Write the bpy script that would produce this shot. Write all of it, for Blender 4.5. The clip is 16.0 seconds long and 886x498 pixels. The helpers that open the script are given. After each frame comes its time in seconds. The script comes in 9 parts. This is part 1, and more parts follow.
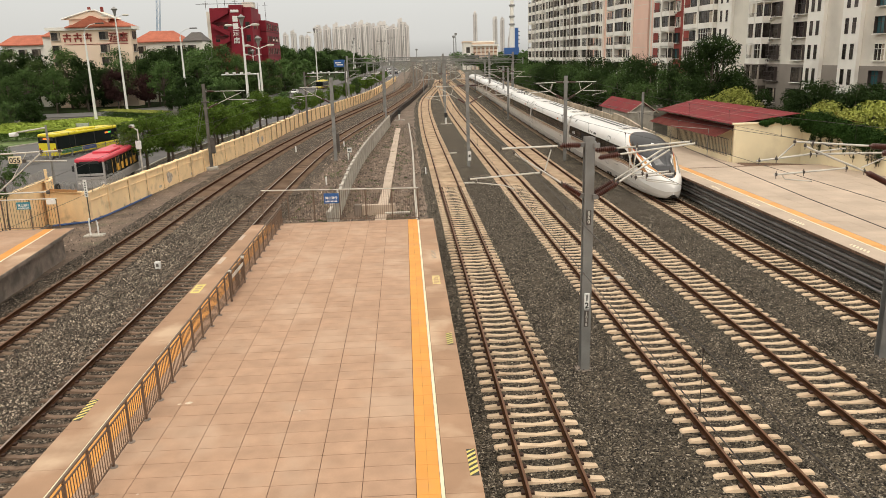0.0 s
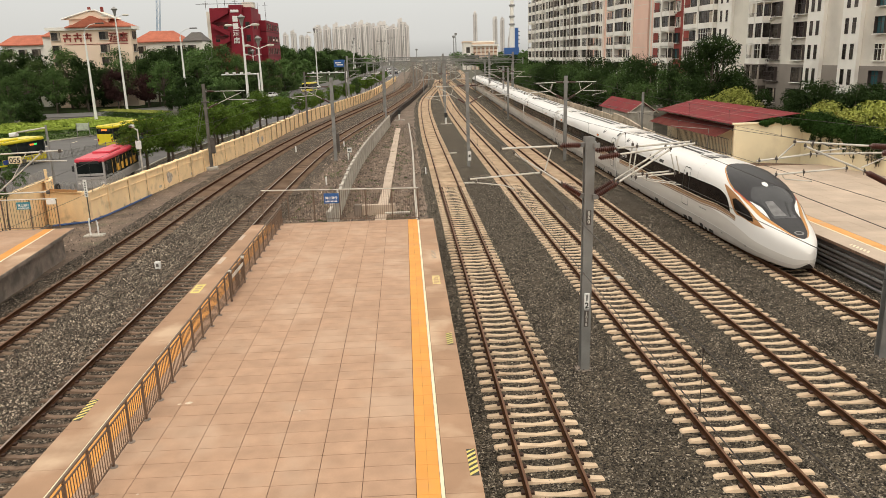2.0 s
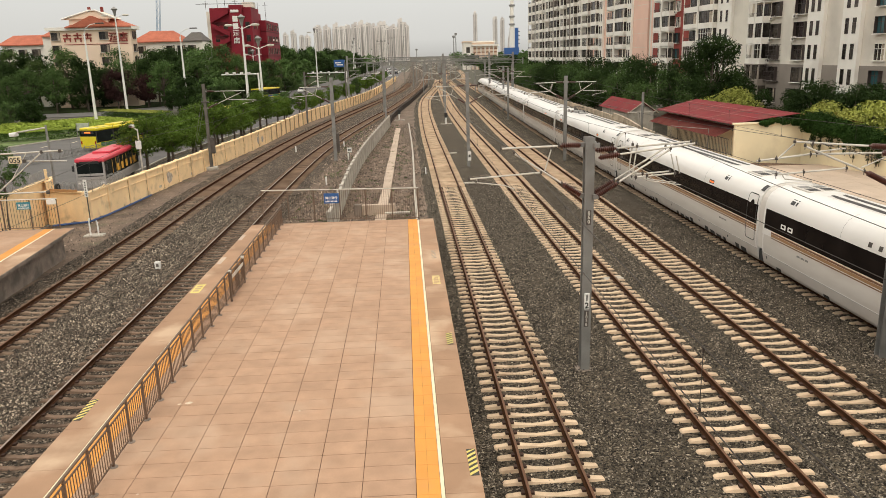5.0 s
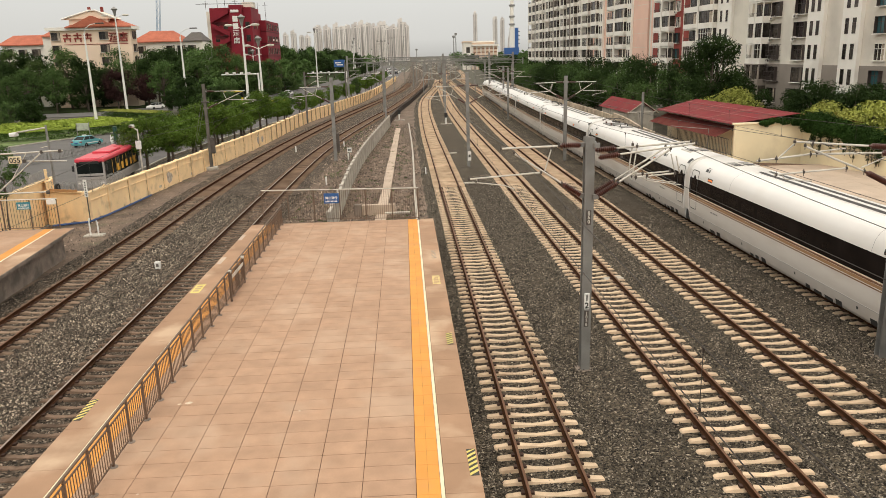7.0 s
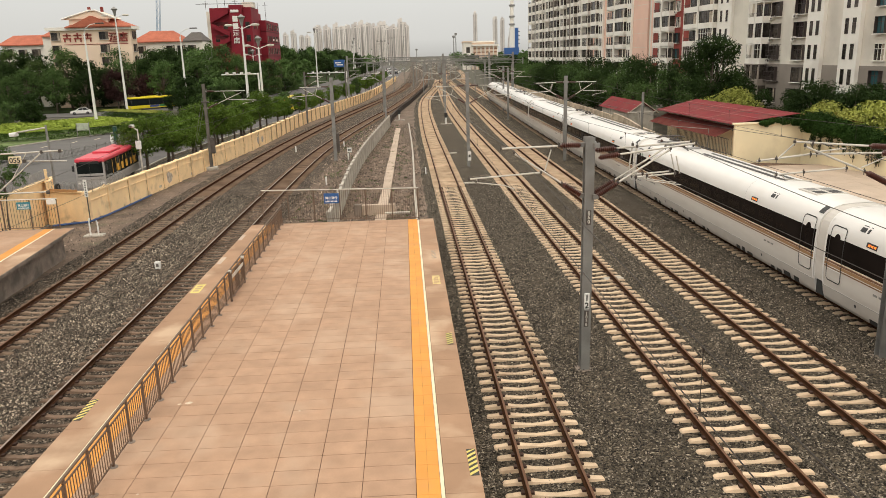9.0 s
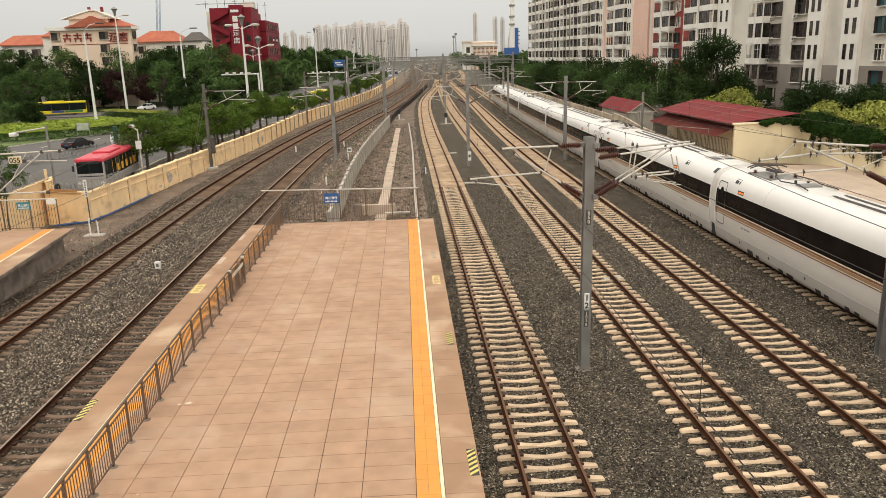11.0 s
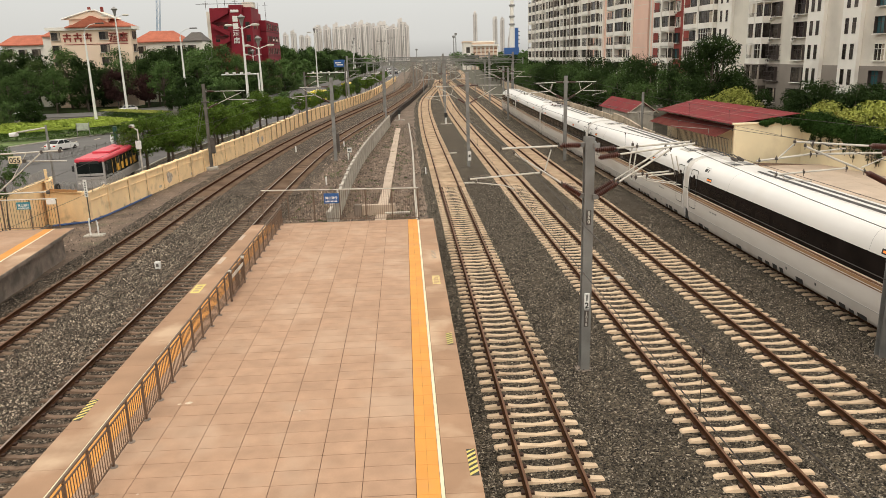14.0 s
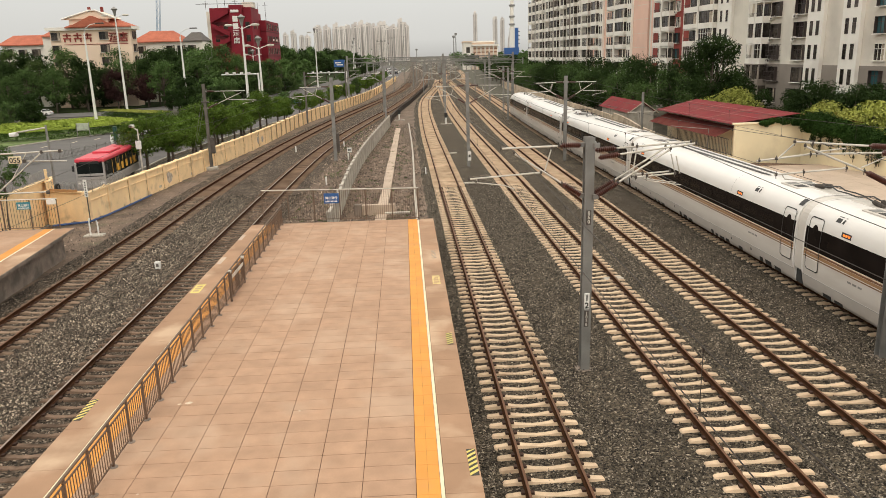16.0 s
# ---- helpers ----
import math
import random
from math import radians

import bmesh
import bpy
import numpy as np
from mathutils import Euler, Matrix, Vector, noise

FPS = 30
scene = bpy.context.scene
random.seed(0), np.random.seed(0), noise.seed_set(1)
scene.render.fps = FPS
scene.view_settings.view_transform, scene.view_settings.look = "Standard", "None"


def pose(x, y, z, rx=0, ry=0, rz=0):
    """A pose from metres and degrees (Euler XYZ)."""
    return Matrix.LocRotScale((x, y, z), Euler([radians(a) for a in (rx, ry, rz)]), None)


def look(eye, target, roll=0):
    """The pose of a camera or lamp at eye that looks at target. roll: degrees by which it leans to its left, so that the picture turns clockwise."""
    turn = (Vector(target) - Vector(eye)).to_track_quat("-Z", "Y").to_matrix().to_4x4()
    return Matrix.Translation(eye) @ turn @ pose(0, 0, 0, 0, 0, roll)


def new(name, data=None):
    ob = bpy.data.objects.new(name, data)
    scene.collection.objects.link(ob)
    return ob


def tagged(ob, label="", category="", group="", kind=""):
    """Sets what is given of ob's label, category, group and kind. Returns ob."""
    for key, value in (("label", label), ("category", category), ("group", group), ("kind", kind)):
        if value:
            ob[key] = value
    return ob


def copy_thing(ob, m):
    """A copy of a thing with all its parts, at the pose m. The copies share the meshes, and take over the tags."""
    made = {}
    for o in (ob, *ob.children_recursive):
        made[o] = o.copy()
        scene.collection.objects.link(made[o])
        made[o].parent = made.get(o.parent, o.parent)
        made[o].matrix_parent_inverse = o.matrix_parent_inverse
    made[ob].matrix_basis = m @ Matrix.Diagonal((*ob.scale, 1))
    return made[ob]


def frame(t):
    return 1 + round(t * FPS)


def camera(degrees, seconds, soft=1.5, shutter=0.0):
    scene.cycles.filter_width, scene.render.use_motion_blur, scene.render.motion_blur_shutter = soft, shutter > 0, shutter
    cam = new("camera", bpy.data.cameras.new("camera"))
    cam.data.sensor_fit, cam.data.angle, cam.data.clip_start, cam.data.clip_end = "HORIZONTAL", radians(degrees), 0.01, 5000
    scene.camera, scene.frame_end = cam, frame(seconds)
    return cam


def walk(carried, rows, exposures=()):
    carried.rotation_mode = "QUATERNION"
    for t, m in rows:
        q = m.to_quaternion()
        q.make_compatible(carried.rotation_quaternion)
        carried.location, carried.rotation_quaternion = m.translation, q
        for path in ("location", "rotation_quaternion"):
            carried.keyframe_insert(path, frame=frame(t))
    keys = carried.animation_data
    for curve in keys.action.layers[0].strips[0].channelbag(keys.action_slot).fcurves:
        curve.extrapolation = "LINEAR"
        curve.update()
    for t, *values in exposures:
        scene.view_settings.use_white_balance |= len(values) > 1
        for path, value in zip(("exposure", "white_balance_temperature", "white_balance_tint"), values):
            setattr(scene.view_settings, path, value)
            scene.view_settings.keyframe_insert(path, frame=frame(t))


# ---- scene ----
cam = camera(61.53, 16.0, soft=0.45)
EYE = (0.0, 0.0, 10.295)
AIM = (EYE[0] + math.sin(radians(2.608)), EYE[1] + math.cos(radians(2.608)), EYE[2] - math.tan(radians(14.636)))
walk(cam, [(0.0, look(EYE, AIM, -1.54)), (16.0, look(EYE, AIM, -1.54))], exposures=[(0.0, 0.15), (16.0, 0.15)])

# ---- overcast sky and a weak, wide sun ----
world = bpy.data.worlds.new("overcast_sky")
scene.world = world
world.use_nodes = True
wn, wl = world.node_tree.nodes, world.node_tree.links
wn.clear()
sky = wn.new("ShaderNodeTexSky")
sky.sky_type = "NISHITA"
sky.sun_disc = False
sky.sun_elevation, sky.sun_rotation = radians(53), radians(182)
sky.air_density, sky.dust_density = 1.0, 4.0
sky_bg = wn.new("ShaderNodeBackground")
sky_bg.inputs["Strength"].default_value = 0.06
wl.new(sky.outputs["Color"], sky_bg.inputs["Color"])
geo = wn.new("ShaderNodeTexCoord")
sep = wn.new("ShaderNodeSeparateXYZ")
wl.new(geo.outputs["Generated"], sep.inputs[0])
ramp = wn.new("ShaderNodeValToRGB")
ramp.color_ramp.elements[0].position, ramp.color_ramp.elements[0].color = 0.0, (0.50, 0.49, 0.46, 1)
ramp.color_ramp.elements[1].position, ramp.color_ramp.elements[1].color = 0.9, (1.46, 1.39, 1.25, 1)
for pos, col in ((0.02, (0.62, 0.61, 0.575, 1)), (0.08, (0.69, 0.685, 0.65, 1)), (0.16, (0.84, 0.81, 0.75, 1)), (0.35, (1.12, 1.07, 0.97, 1))):
    el = ramp.color_ramp.elements.new(pos)
    el.color = col
wl.new(sep.outputs["Z"], ramp.inputs[0])
cloud = wn.new("ShaderNodeTexNoise")
cloud.inputs["Scale"].default_value, cloud.inputs["Detail"].default_value = 1.6, 5.0
wl.new(geo.outputs["Generated"], cloud.inputs["Vector"])
cl_map = wn.new("ShaderNodeMapRange")
cl_map.inputs["From Min"].default_value, cl_map.inputs["From Max"].default_value = 0.3, 0.7
cl_map.inputs["To Min"].default_value, cl_map.inputs["To Max"].default_value = 0.95, 1.04
wl.new(cloud.outputs["Fac"], cl_map.inputs["Value"])
cl_mul = wn.new("ShaderNodeMix")
cl_mul.data_type, cl_mul.blend_type = "RGBA", "MULTIPLY"
cl_mul.inputs[0].default_value = 1.0
wl.new(ramp.outputs["Color"], cl_mul.inputs[6])
wl.new(cl_map.outputs["Result"], cl_mul.inputs[7])
over_bg = wn.new("ShaderNodeBackground")
over_bg.inputs["Strength"].default_value = 1.0
wl.new(cl_mul.outputs[2], over_bg.inputs["Color"])
both = wn.new("ShaderNodeMixShader")
both.inputs[0].default_value = 0.96
wl.new(sky_bg.outputs[0], both.inputs[1])
wl.new(over_bg.outputs[0], both.inputs[2])
w_out = wn.new("ShaderNodeOutputWorld")
wl.new(both.outputs[0], w_out.inputs[0])

sun = new("sun", bpy.data.lights.new("sun", "SUN"))
sun.data.energy, sun.data.angle, sun.data.color = 0.55, radians(25), (1.0, 0.88, 0.72)
sun.matrix_world = look((-2, -55, 74), (0, 0, 0))


# ---- materials ----
def material(name, color, rough=0.7, metal=0.0, var=0.15, scale=4.0, fine=0.0, fine_scale=60.0, bump=0.0, bump_scale=40.0,
             stain=None, stain_scale=0.7, stain_amount=0.5, stain_cut=0.5, obj_var=0.0, island_var=0.0, tones=None, spec=0.5, glow=0.0, stretch=(1, 1, 1)):
    """A surface with a broad and a fine variation, stains, and a fine relief, in world metres."""
    m = bpy.data.materials.new(name)
    m.use_nodes = True
    n, l = m.node_tree.nodes, m.node_tree.links
    b = n["Principled BSDF"]
    b.inputs["Roughness"].default_value = rough
    b.inputs["Metallic"].default_value = metal
    b.inputs["Specular IOR Level"].default_value = spec
    co = n.new("ShaderNodeNewGeometry")
    mp = n.new("ShaderNodeMapping")
    mp.inputs["Scale"].default_value = stretch
    l.new(co.outputs["Position"], mp.inputs["Vector"])

    def noise_of(sc, detail=5.0):
        t = n.new("ShaderNodeTexNoise")
        t.inputs["Scale"].default_value, t.inputs["Detail"].default_value = sc, detail
        l.new(mp.outputs["Vector"], t.inputs["Vector"])
        return t.outputs["Fac"]

    def ranged(v, lo, hi, a=0.3, c=0.7):
        r = n.new("ShaderNodeMapRange")
        r.inputs["From Min"].default_value, r.inputs["From Max"].default_value = a, c
        r.inputs["To Min"].default_value, r.inputs["To Max"].default_value = lo, hi
        l.new(v, r.inputs["Value"])
        return r.outputs["Result"]

    def times(x, y):
        t = n.new("ShaderNodeMath")
        t.operation = "MULTIPLY"
        l.new(x, t.inputs[0])
        l.new(y, t.inputs[1])
        return t.outputs[0]

    value = ranged(noise_of(scale), 1 - var, 1 + var)
    if fine:
        value = times(value, ranged(noise_of(fine_scale, 3.0), 1 - fine, 1 + fine))
    if obj_var:
        oi = n.new("ShaderNodeObjectInfo")
        value = times(value, ranged(oi.outputs["Random"], 1 - obj_var, 1 + obj_var, 0.0, 1.0))
    if island_var:
        value = times(value, ranged(co.outputs["Random Per Island"], 1 - island_var, 1 + island_var, 0.0, 1.0))
    if tones:
        tr = n.new("ShaderNodeValToRGB")
        tr.color_ramp.elements[0].position, tr.color_ramp.elements[0].color = tones[0][0], (tones[0][1],) * 3 + (1,)
        tr.color_ramp.elements[1].position, tr.color_ramp.elements[1].color = tones[-1][0], (tones[-1][1],) * 3 + (1,)
        for pos, val in tones[1:-1]:
            tr.color_ramp.elements.new(pos).color = (val, val, val, 1)
        l.new(co.outputs["Random Per Island"], tr.inputs[0])
        value = times(value, tr.outputs["Color"])
    base = n.new("ShaderNodeMix")
    base.data_type, base.blend_type = "RGBA", "MULTIPLY"
    base.inputs[0].default_value = 1.0
    base.inputs[6].default_value = (*color, 1)
    l.new(value, base.inputs[7])
    out = base.outputs[2]
    if stain:
        mix = n.new("ShaderNodeMix")
        mix.data_type = "RGBA"
        l.new(ranged(noise_of(stain_scale, 7.0), 0.0, stain_amount, stain_cut, stain_cut + 0.18), mix.inputs[0])
        l.new(out, mix.inputs[6])
        mix.inputs[7].default_value = (*stain, 1)
        out = mix.outputs[2]
    l.new(out, b.inputs["Base Color"])
    if bump:
        bp = n.new("ShaderNodeBump")
        bp.inputs["Strength"].default_value = bump
        bp.inputs["Distance"].default_value = 0.02
        l.new(noise_of(bump_scale, 4.0), bp.inputs["Height"])
        l.new(bp.outputs["Normal"], b.inputs["Normal"])
    if glow:
        b.inputs["Emission Color"].default_value = (*color, 1)
        b.inputs["Emission Strength"].default_value = glow
    return m


def gravel(name, dark, mid, light, size=18.0):
    """Crushed stone: cells of uneven tone with deep relief between them."""
    m = bpy.data.materials.new(name)
    m.use_nodes = True
    n, l = m.node_tree.nodes, m.node_tree.links
    b = n["Principled BSDF"]
    b.inputs["Roughness"].default_value = 0.9
    b.inputs["Specular IOR Level"].default_value = 0.25
    co = n.new("ShaderNodeNewGeometry")
    cells = n.new("ShaderNodeTexVoronoi")
    cells.inputs["Scale"].default_value = size
    l.new(co.outputs["Position"], cells.inputs["Vector"])
    bw = n.new("ShaderNodeSeparateColor")
    l.new(cells.outputs["Color"], bw.inputs[0])
    r = n.new("ShaderNodeValToRGB")
    r.color_ramp.elements[0].color, r.color_ramp.elements[1].color = (*dark, 1), (*light, 1)
    e2 = r.color_ramp.elements.new(0.55)
    e2.color = (*mid, 1)
    e3 = r.color_ramp.elements.new(0.9)
    e3.color = tuple(x * 1.6 for x in mid) + (1,)
    l.new(bw.outputs[0], r.inputs[0])
    big = n.new("ShaderNodeTexNoise")
    big.inputs["Scale"].default_value, big.inputs["Detail"].default_value = 0.6, 6.0
    l.new(co.outputs["Position"], big.inputs["Vector"])
    br = n.new("ShaderNodeMapRange")
    br.inputs["From Min"].default_value, br.inputs["From Max"].default_value = 0.3, 0.7
    br.inputs["To Min"].default_value, br.inputs["To Max"].default_value = 0.72, 1.35
    l.new(big.outputs["Fac"], br.inputs["Value"])
    mul = n.new("ShaderNodeMix")
    mul.data_type, mul.blend_type = "RGBA", "MULTIPLY"
    mul.inputs[0].default_value = 1.0
    l.new(r.outputs["Color"], mul.inputs[6])
    l.new(br.outputs["Result"], mul.inputs[7])
    patches = n.new("ShaderNodeTexNoise")
    patches.inputs["Scale"].default_value, patches.inputs["Detail"].default_value = 4.5, 4.0
    l.new(co.outputs["Position"], patches.inputs["Vector"])
    pr = n.new("ShaderNodeMapRange")
    pr.inputs["From Min"].default_value, pr.inputs["From Max"].default_value = 0.35, 0.65
    pr.inputs["To Min"].default_value, pr.inputs["To Max"].default_value = 0.76, 1.26
    l.new(patches.outputs["Fac"], pr.inputs["Value"])
    mul2 = n.new("ShaderNodeMix")
    mul2.data_type, mul2.blend_type = "RGBA", "MULTIPLY"
    mul2.inputs[0].default_value = 1.0
    l.new(mul.outputs[2], mul2.inputs[6])
    l.new(pr.outputs["Result"], mul2.inputs[7])
    l.new(mul2.outputs[2], b.inputs["Base Color"])
    bp = n.new("ShaderNodeBump")
    bp.inputs["Strength"].default_value, bp.inputs["Distance"].default_value = 1.0, 0.07
    bp.invert = True
    l.new(cells.outputs["Distance"], bp.inputs["Height"])
    l.new(bp.outputs["Normal"], b.inputs["Normal"])
    return m


def glass(name, color=(0.02, 0.025, 0.03), rough=0.06, var=0.3, spec=0.12):
    m = material(name, color, rough, var=var, scale=0.8, spec=spec)
    return m


BALLAST = gravel("ballast_stone", (0.003, 0.0022, 0.0016), (0.088, 0.070, 0.049), (0.44, 0.37, 0.28))
BALLAST_OLD = gravel("weathered_ballast", (0.004, 0.003, 0.0022), (0.102, 0.076, 0.055), (0.50, 0.41, 0.32), 20.0)
STONE = material("loose_stone", (1.0, 0.85, 0.68), 0.9, var=0.2, scale=6.0, spec=0.2, tones=((0.0, 0.018), (0.5, 0.082), (0.86, 0.19), (0.985, 0.42)))
RUBBLE = material("brown_rubble", (1.0, 0.78, 0.62), 0.9, var=0.3, scale=1.2, spec=0.2, tones=((0.0, 0.05), (0.5, 0.15), (0.85, 0.30), (0.98, 0.60)))
STONE_PALE = material("pale_loose_stone", (0.40, 0.335, 0.262), 0.9, var=0.3, scale=1.2, island_var=0.6, spec=0.2)
EARTH = material("bare_earth", (0.085, 0.078, 0.055), 0.95, var=0.3, scale=0.8, fine=0.25, fine_scale=25, bump=0.5, bump_scale=18)
GRASS = material("lawn", (0.115, 0.165, 0.045), 0.9, var=0.35, scale=0.6, fine=0.35, fine_scale=12, bump=0.4, bump_scale=20)
# The park trees' shade is put into this darker grass colour.
GRASS_DARK = material("shade_painted_grass", (0.035, 0.052, 0.017), 0.95, var=0.35, scale=0.3, fine=0.3, fine_scale=4, spec=0.1)
RUST = material("rail_rust", (0.062, 0.028, 0.014), 0.9, 0.0, var=0.25, scale=2.0, fine=0.15, fine_scale=50, bump=0.15, spec=0.08)
RAIL_TOP = material("rail_running_face", (0.145, 0.066, 0.032), 0.55, 0.0, var=0.25, scale=1.0, stretch=(3, 0.3, 3), spec=0.3)
RAIL_BRIGHT = material("polished_rail_head", (0.34, 0.26, 0.21), 0.35, 0.7, var=0.2, scale=1.0)
SLEEPER = material("concrete_sleeper", (0.63, 0.475, 0.33), 0.85, var=0.14, scale=3.0, fine=0.1, fine_scale=70, stain=(0.24, 0.14, 0.08), stain_scale=1.7, stain_amount=0.55, stain_cut=0.55, obj_var=0.12, bump=0.2, spec=0.2)
SLEEPER_DARK = material("brown_stained_sleeper", (0.205, 0.138, 0.098), 0.9, var=0.25, scale=2.5, fine=0.2, fine_scale=50, stain=(0.06, 0.04, 0.028), stain_scale=1.3, stain_amount=0.7, stain_cut=0.46, obj_var=0.25, bump=0.3, spec=0.2)
SLEEPER_OLD = material("dusty_old_sleeper", (0.265, 0.188, 0.135), 0.9, var=0.2, scale=2.5, fine=0.18, fine_scale=50, stain=(0.09, 0.058, 0.04), stain_scale=1.3, stain_amount=0.7, stain_cut=0.48, obj_var=0.2, bump=0.3, spec=0.2)
SLEEPER_FAR = material("concrete_sleeper_joined", (0.58, 0.425, 0.29), 0.85, var=0.14, scale=1.0, stain=(0.24, 0.14, 0.08), stain_scale=0.9, stain_amount=0.5, island_var=0.1, spec=0.2)
SLEEPER_OLD_FAR = material("dusty_old_sleeper_joined", (0.2, 0.132, 0.09), 0.9, var=0.2, scale=1.0, island_var=0.2, spec=0.2)
CLIP = material("rusty_fastener", (0.06, 0.03, 0.02), 0.8, 0.2, var=0.2)
PAVE = material("platform_paving", (0.43, 0.268, 0.174), 0.72, var=0.11, scale=1.7, fine=0.09, fine_scale=70, stain=(0.55, 0.40, 0.29), stain_scale=0.55, stain_amount=0.42, stain_cut=0.5, obj_var=0.045, spec=0.3, bump=0.06)
PAVE_EDGE = material("platform_edge_paving", (0.38, 0.232, 0.144), 0.8, var=0.14, scale=0.7, fine=0.07, fine_scale=80, stain=(0.62, 0.45, 0.31), stain_scale=0.5, stain_amount=0.75, stain_cut=0.5, obj_var=0.05, spec=0.3)
PAVE_RIGHT = material("worn_platform_paving", (0.52, 0.41, 0.32), 0.8, var=0.1, scale=0.5, fine=0.06, fine_scale=60, stain=(0.36, 0.28, 0.22), stain_scale=0.35, stain_amount=0.45, stain_cut=0.52, obj_var=0.05, spec=0.3)
JOINT = material("joint_mortar", (0.15, 0.088, 0.056), 0.95, var=0.5, scale=2.5, fine=0.4, fine_scale=9)
PLAT_SIDE = material("platform_concrete", (0.25, 0.20, 0.165), 0.9, var=0.25, scale=1.2, fine=0.15, stain=(0.10, 0.085, 0.07), stain_scale=1.3, stain_amount=0.7, stain_cut=0.45, bump=0.25)
TACTILE = material("yellow_tactile_paving", (0.72, 0.305, 0.055), 0.7, var=0.07, scale=1.0, fine=0.06, fine_scale=60, stain=(0.55, 0.27, 0.09), stain_scale=0.8, stain_amount=0.5, stain_cut=0.55, obj_var=0.05)
TACTILE_OLD = material("faded_yellow_paving", (0.70, 0.34, 0.10), 0.75, var=0.12, scale=0.8, fine=0.08, fine_scale=40, stain=(0.55, 0.40, 0.28), stain_scale=0.9, stain_amount=0.7, stain_cut=0.5)
LINE = material("worn_white_line", (0.80, 0.69, 0.49), 0.7, var=0.1, scale=2.0, stain=(0.5, 0.38, 0.28), stain_scale=3.0, stain_amount=0.6, stain_cut=0.56)
HAZARD_Y = material("faded_hazard_yellow", (0.68, 0.56, 0.16), 0.7, var=0.15, scale=4)
HAZARD_K = material("hazard_black", (0.05, 0.045, 0.035), 0.7, var=0.2, scale=4)
PAINT_FADED = material("faded_yellow_paint", (0.60, 0.45, 0.20), 0.8, var=0.2, scale=4)
PAINT_WORN = material("worn_grey_paint", (0.33, 0.27, 0.21), 0.8, var=0.2, scale=5)
FENCE_STEEL = material("brown_fence_steel", (0.17, 0.115, 0.082), 0.62, 0.3, var=0.15, scale=3)
STEEL = material("galvanised_steel", (0.285, 0.28, 0.268), 0.55, 0.55, var=0.18, scale=1.5, fine=0.08, stain=(0.18, 0.15, 0.13), stain_scale=0.8, stain_amount=0.5)
STEEL_PALE = material("pale_metal_tube", (0.62, 0.585, 0.525), 0.5, 0.15, var=0.16, scale=2, stain=(0.22, 0.17, 0.13), stain_scale=2.2, stain_amount=0.6, stain_cut=0.56)
STEEL_DARK = material("dark_weathered_steel", (0.10, 0.085, 0.075), 0.6, 0.4, var=0.2, scale=2)
INSULATOR = material("brown_glazed_insulator", (0.085, 0.028, 0.019), 0.3, var=0.2, scale=5)
WIRE = material("dark_wire", (0.045, 0.038, 0.034), 0.5, 0.5, var=0.1)
CONCRETE = material("pale_concrete", (0.48, 0.44, 0.38), 0.9, var=0.15, scale=1.0, fine=0.1, stain=(0.25, 0.22, 0.18), stain_scale=1.2, stain_amount=0.5, bump=0.15)
CREAM = material("cream_wall_paint", (0.95, 0.69, 0.395), 0.85, var=0.1, scale=0.7, fine=0.06, stain=(0.40, 0.28, 0.18), stain_scale=1.1, stain_amount=0.55, stain_cut=0.55, bump=0.15)
CREAM_PALE = material("pale_cream_render", (0.80, 0.69, 0.47), 0.85, var=0.06, scale=0.5, stain=(0.55, 0.44, 0.30), stain_scale=0.6, stain_amount=0.45, stain_cut=0.56)
ASPHALT = material("asphalt", (0.115, 0.108, 0.103), 0.9, var=0.15, scale=0.3, fine=0.15, fine_scale=40, bump=0.2)
SIGN_BLUE = material("blue_sign_face", (0.025, 0.10, 0.30), 0.5, var=0.08)
SIGN_TEAL = material("teal_sign_face", (0.03, 0.20, 0.26), 0.5, var=0.08)
WHITE = material("white_paint", (0.80, 0.79, 0.76), 0.5, var=0.06, scale=2)
BLACK = material("black_paint", (0.02, 0.02, 0.02), 0.5, var=0.15)
BLUE_PIPE = material("blue_hose", (0.025, 0.075, 0.22), 0.5, var=0.15, scale=3)

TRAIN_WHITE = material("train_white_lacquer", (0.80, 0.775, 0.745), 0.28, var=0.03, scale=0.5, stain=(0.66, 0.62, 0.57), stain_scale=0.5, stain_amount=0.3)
# Greyer than the white: grime, plus the under-curved side's shade in the colour.
TRAIN_LOW = material("train_skirt_shade_lacquer", (0.50, 0.46, 0.42), 0.4, var=0.07, scale=0.8, stain=(0.42, 0.37, 0.32), stain_scale=0.7, stain_amount=0.55)
TRAIN_MID = material("train_side_shade_lacquer", (0.64, 0.60, 0.55), 0.35, var=0.05, scale=0.6, stain=(0.47, 0.42, 0.37), stain_scale=0.6, stain_amount=0.6, stain_cut=0.5, stretch=(1, 0.35, 2))
TRAIN_GLASS = glass("tinted_train_glass", (0.013, 0.010, 0.009), 0.25, spec=0.03)
TRAIN_PANE = glass("train_window_pane", (0.013, 0.010, 0.009), 0.12, spec=0.06)
TRAIN_BROWN = material("brown_lacquer_stripe", (0.20, 0.085, 0.035), 0.35, 0.1, var=0.06)
TRAIN_GOLD = material("gold_lacquer_stripe", (0.40, 0.235, 0.115), 0.32, 0.2, var=0.06)
TRAIN_RIM = material("gold_rim_lacquer", (0.55, 0.26, 0.07), 0.35, 0.15, var=0.06)
TRAIN_WEDGE = material("bronze_wedge_lacquer", (0.36, 0.165, 0.05), 0.35, 0.15, var=0.08)
TRAIN_SCREEN = material("windscreen_glass", (0.035, 0.034, 0.036), 0.1, var=0.2, scale=1.0, spec=0.5)
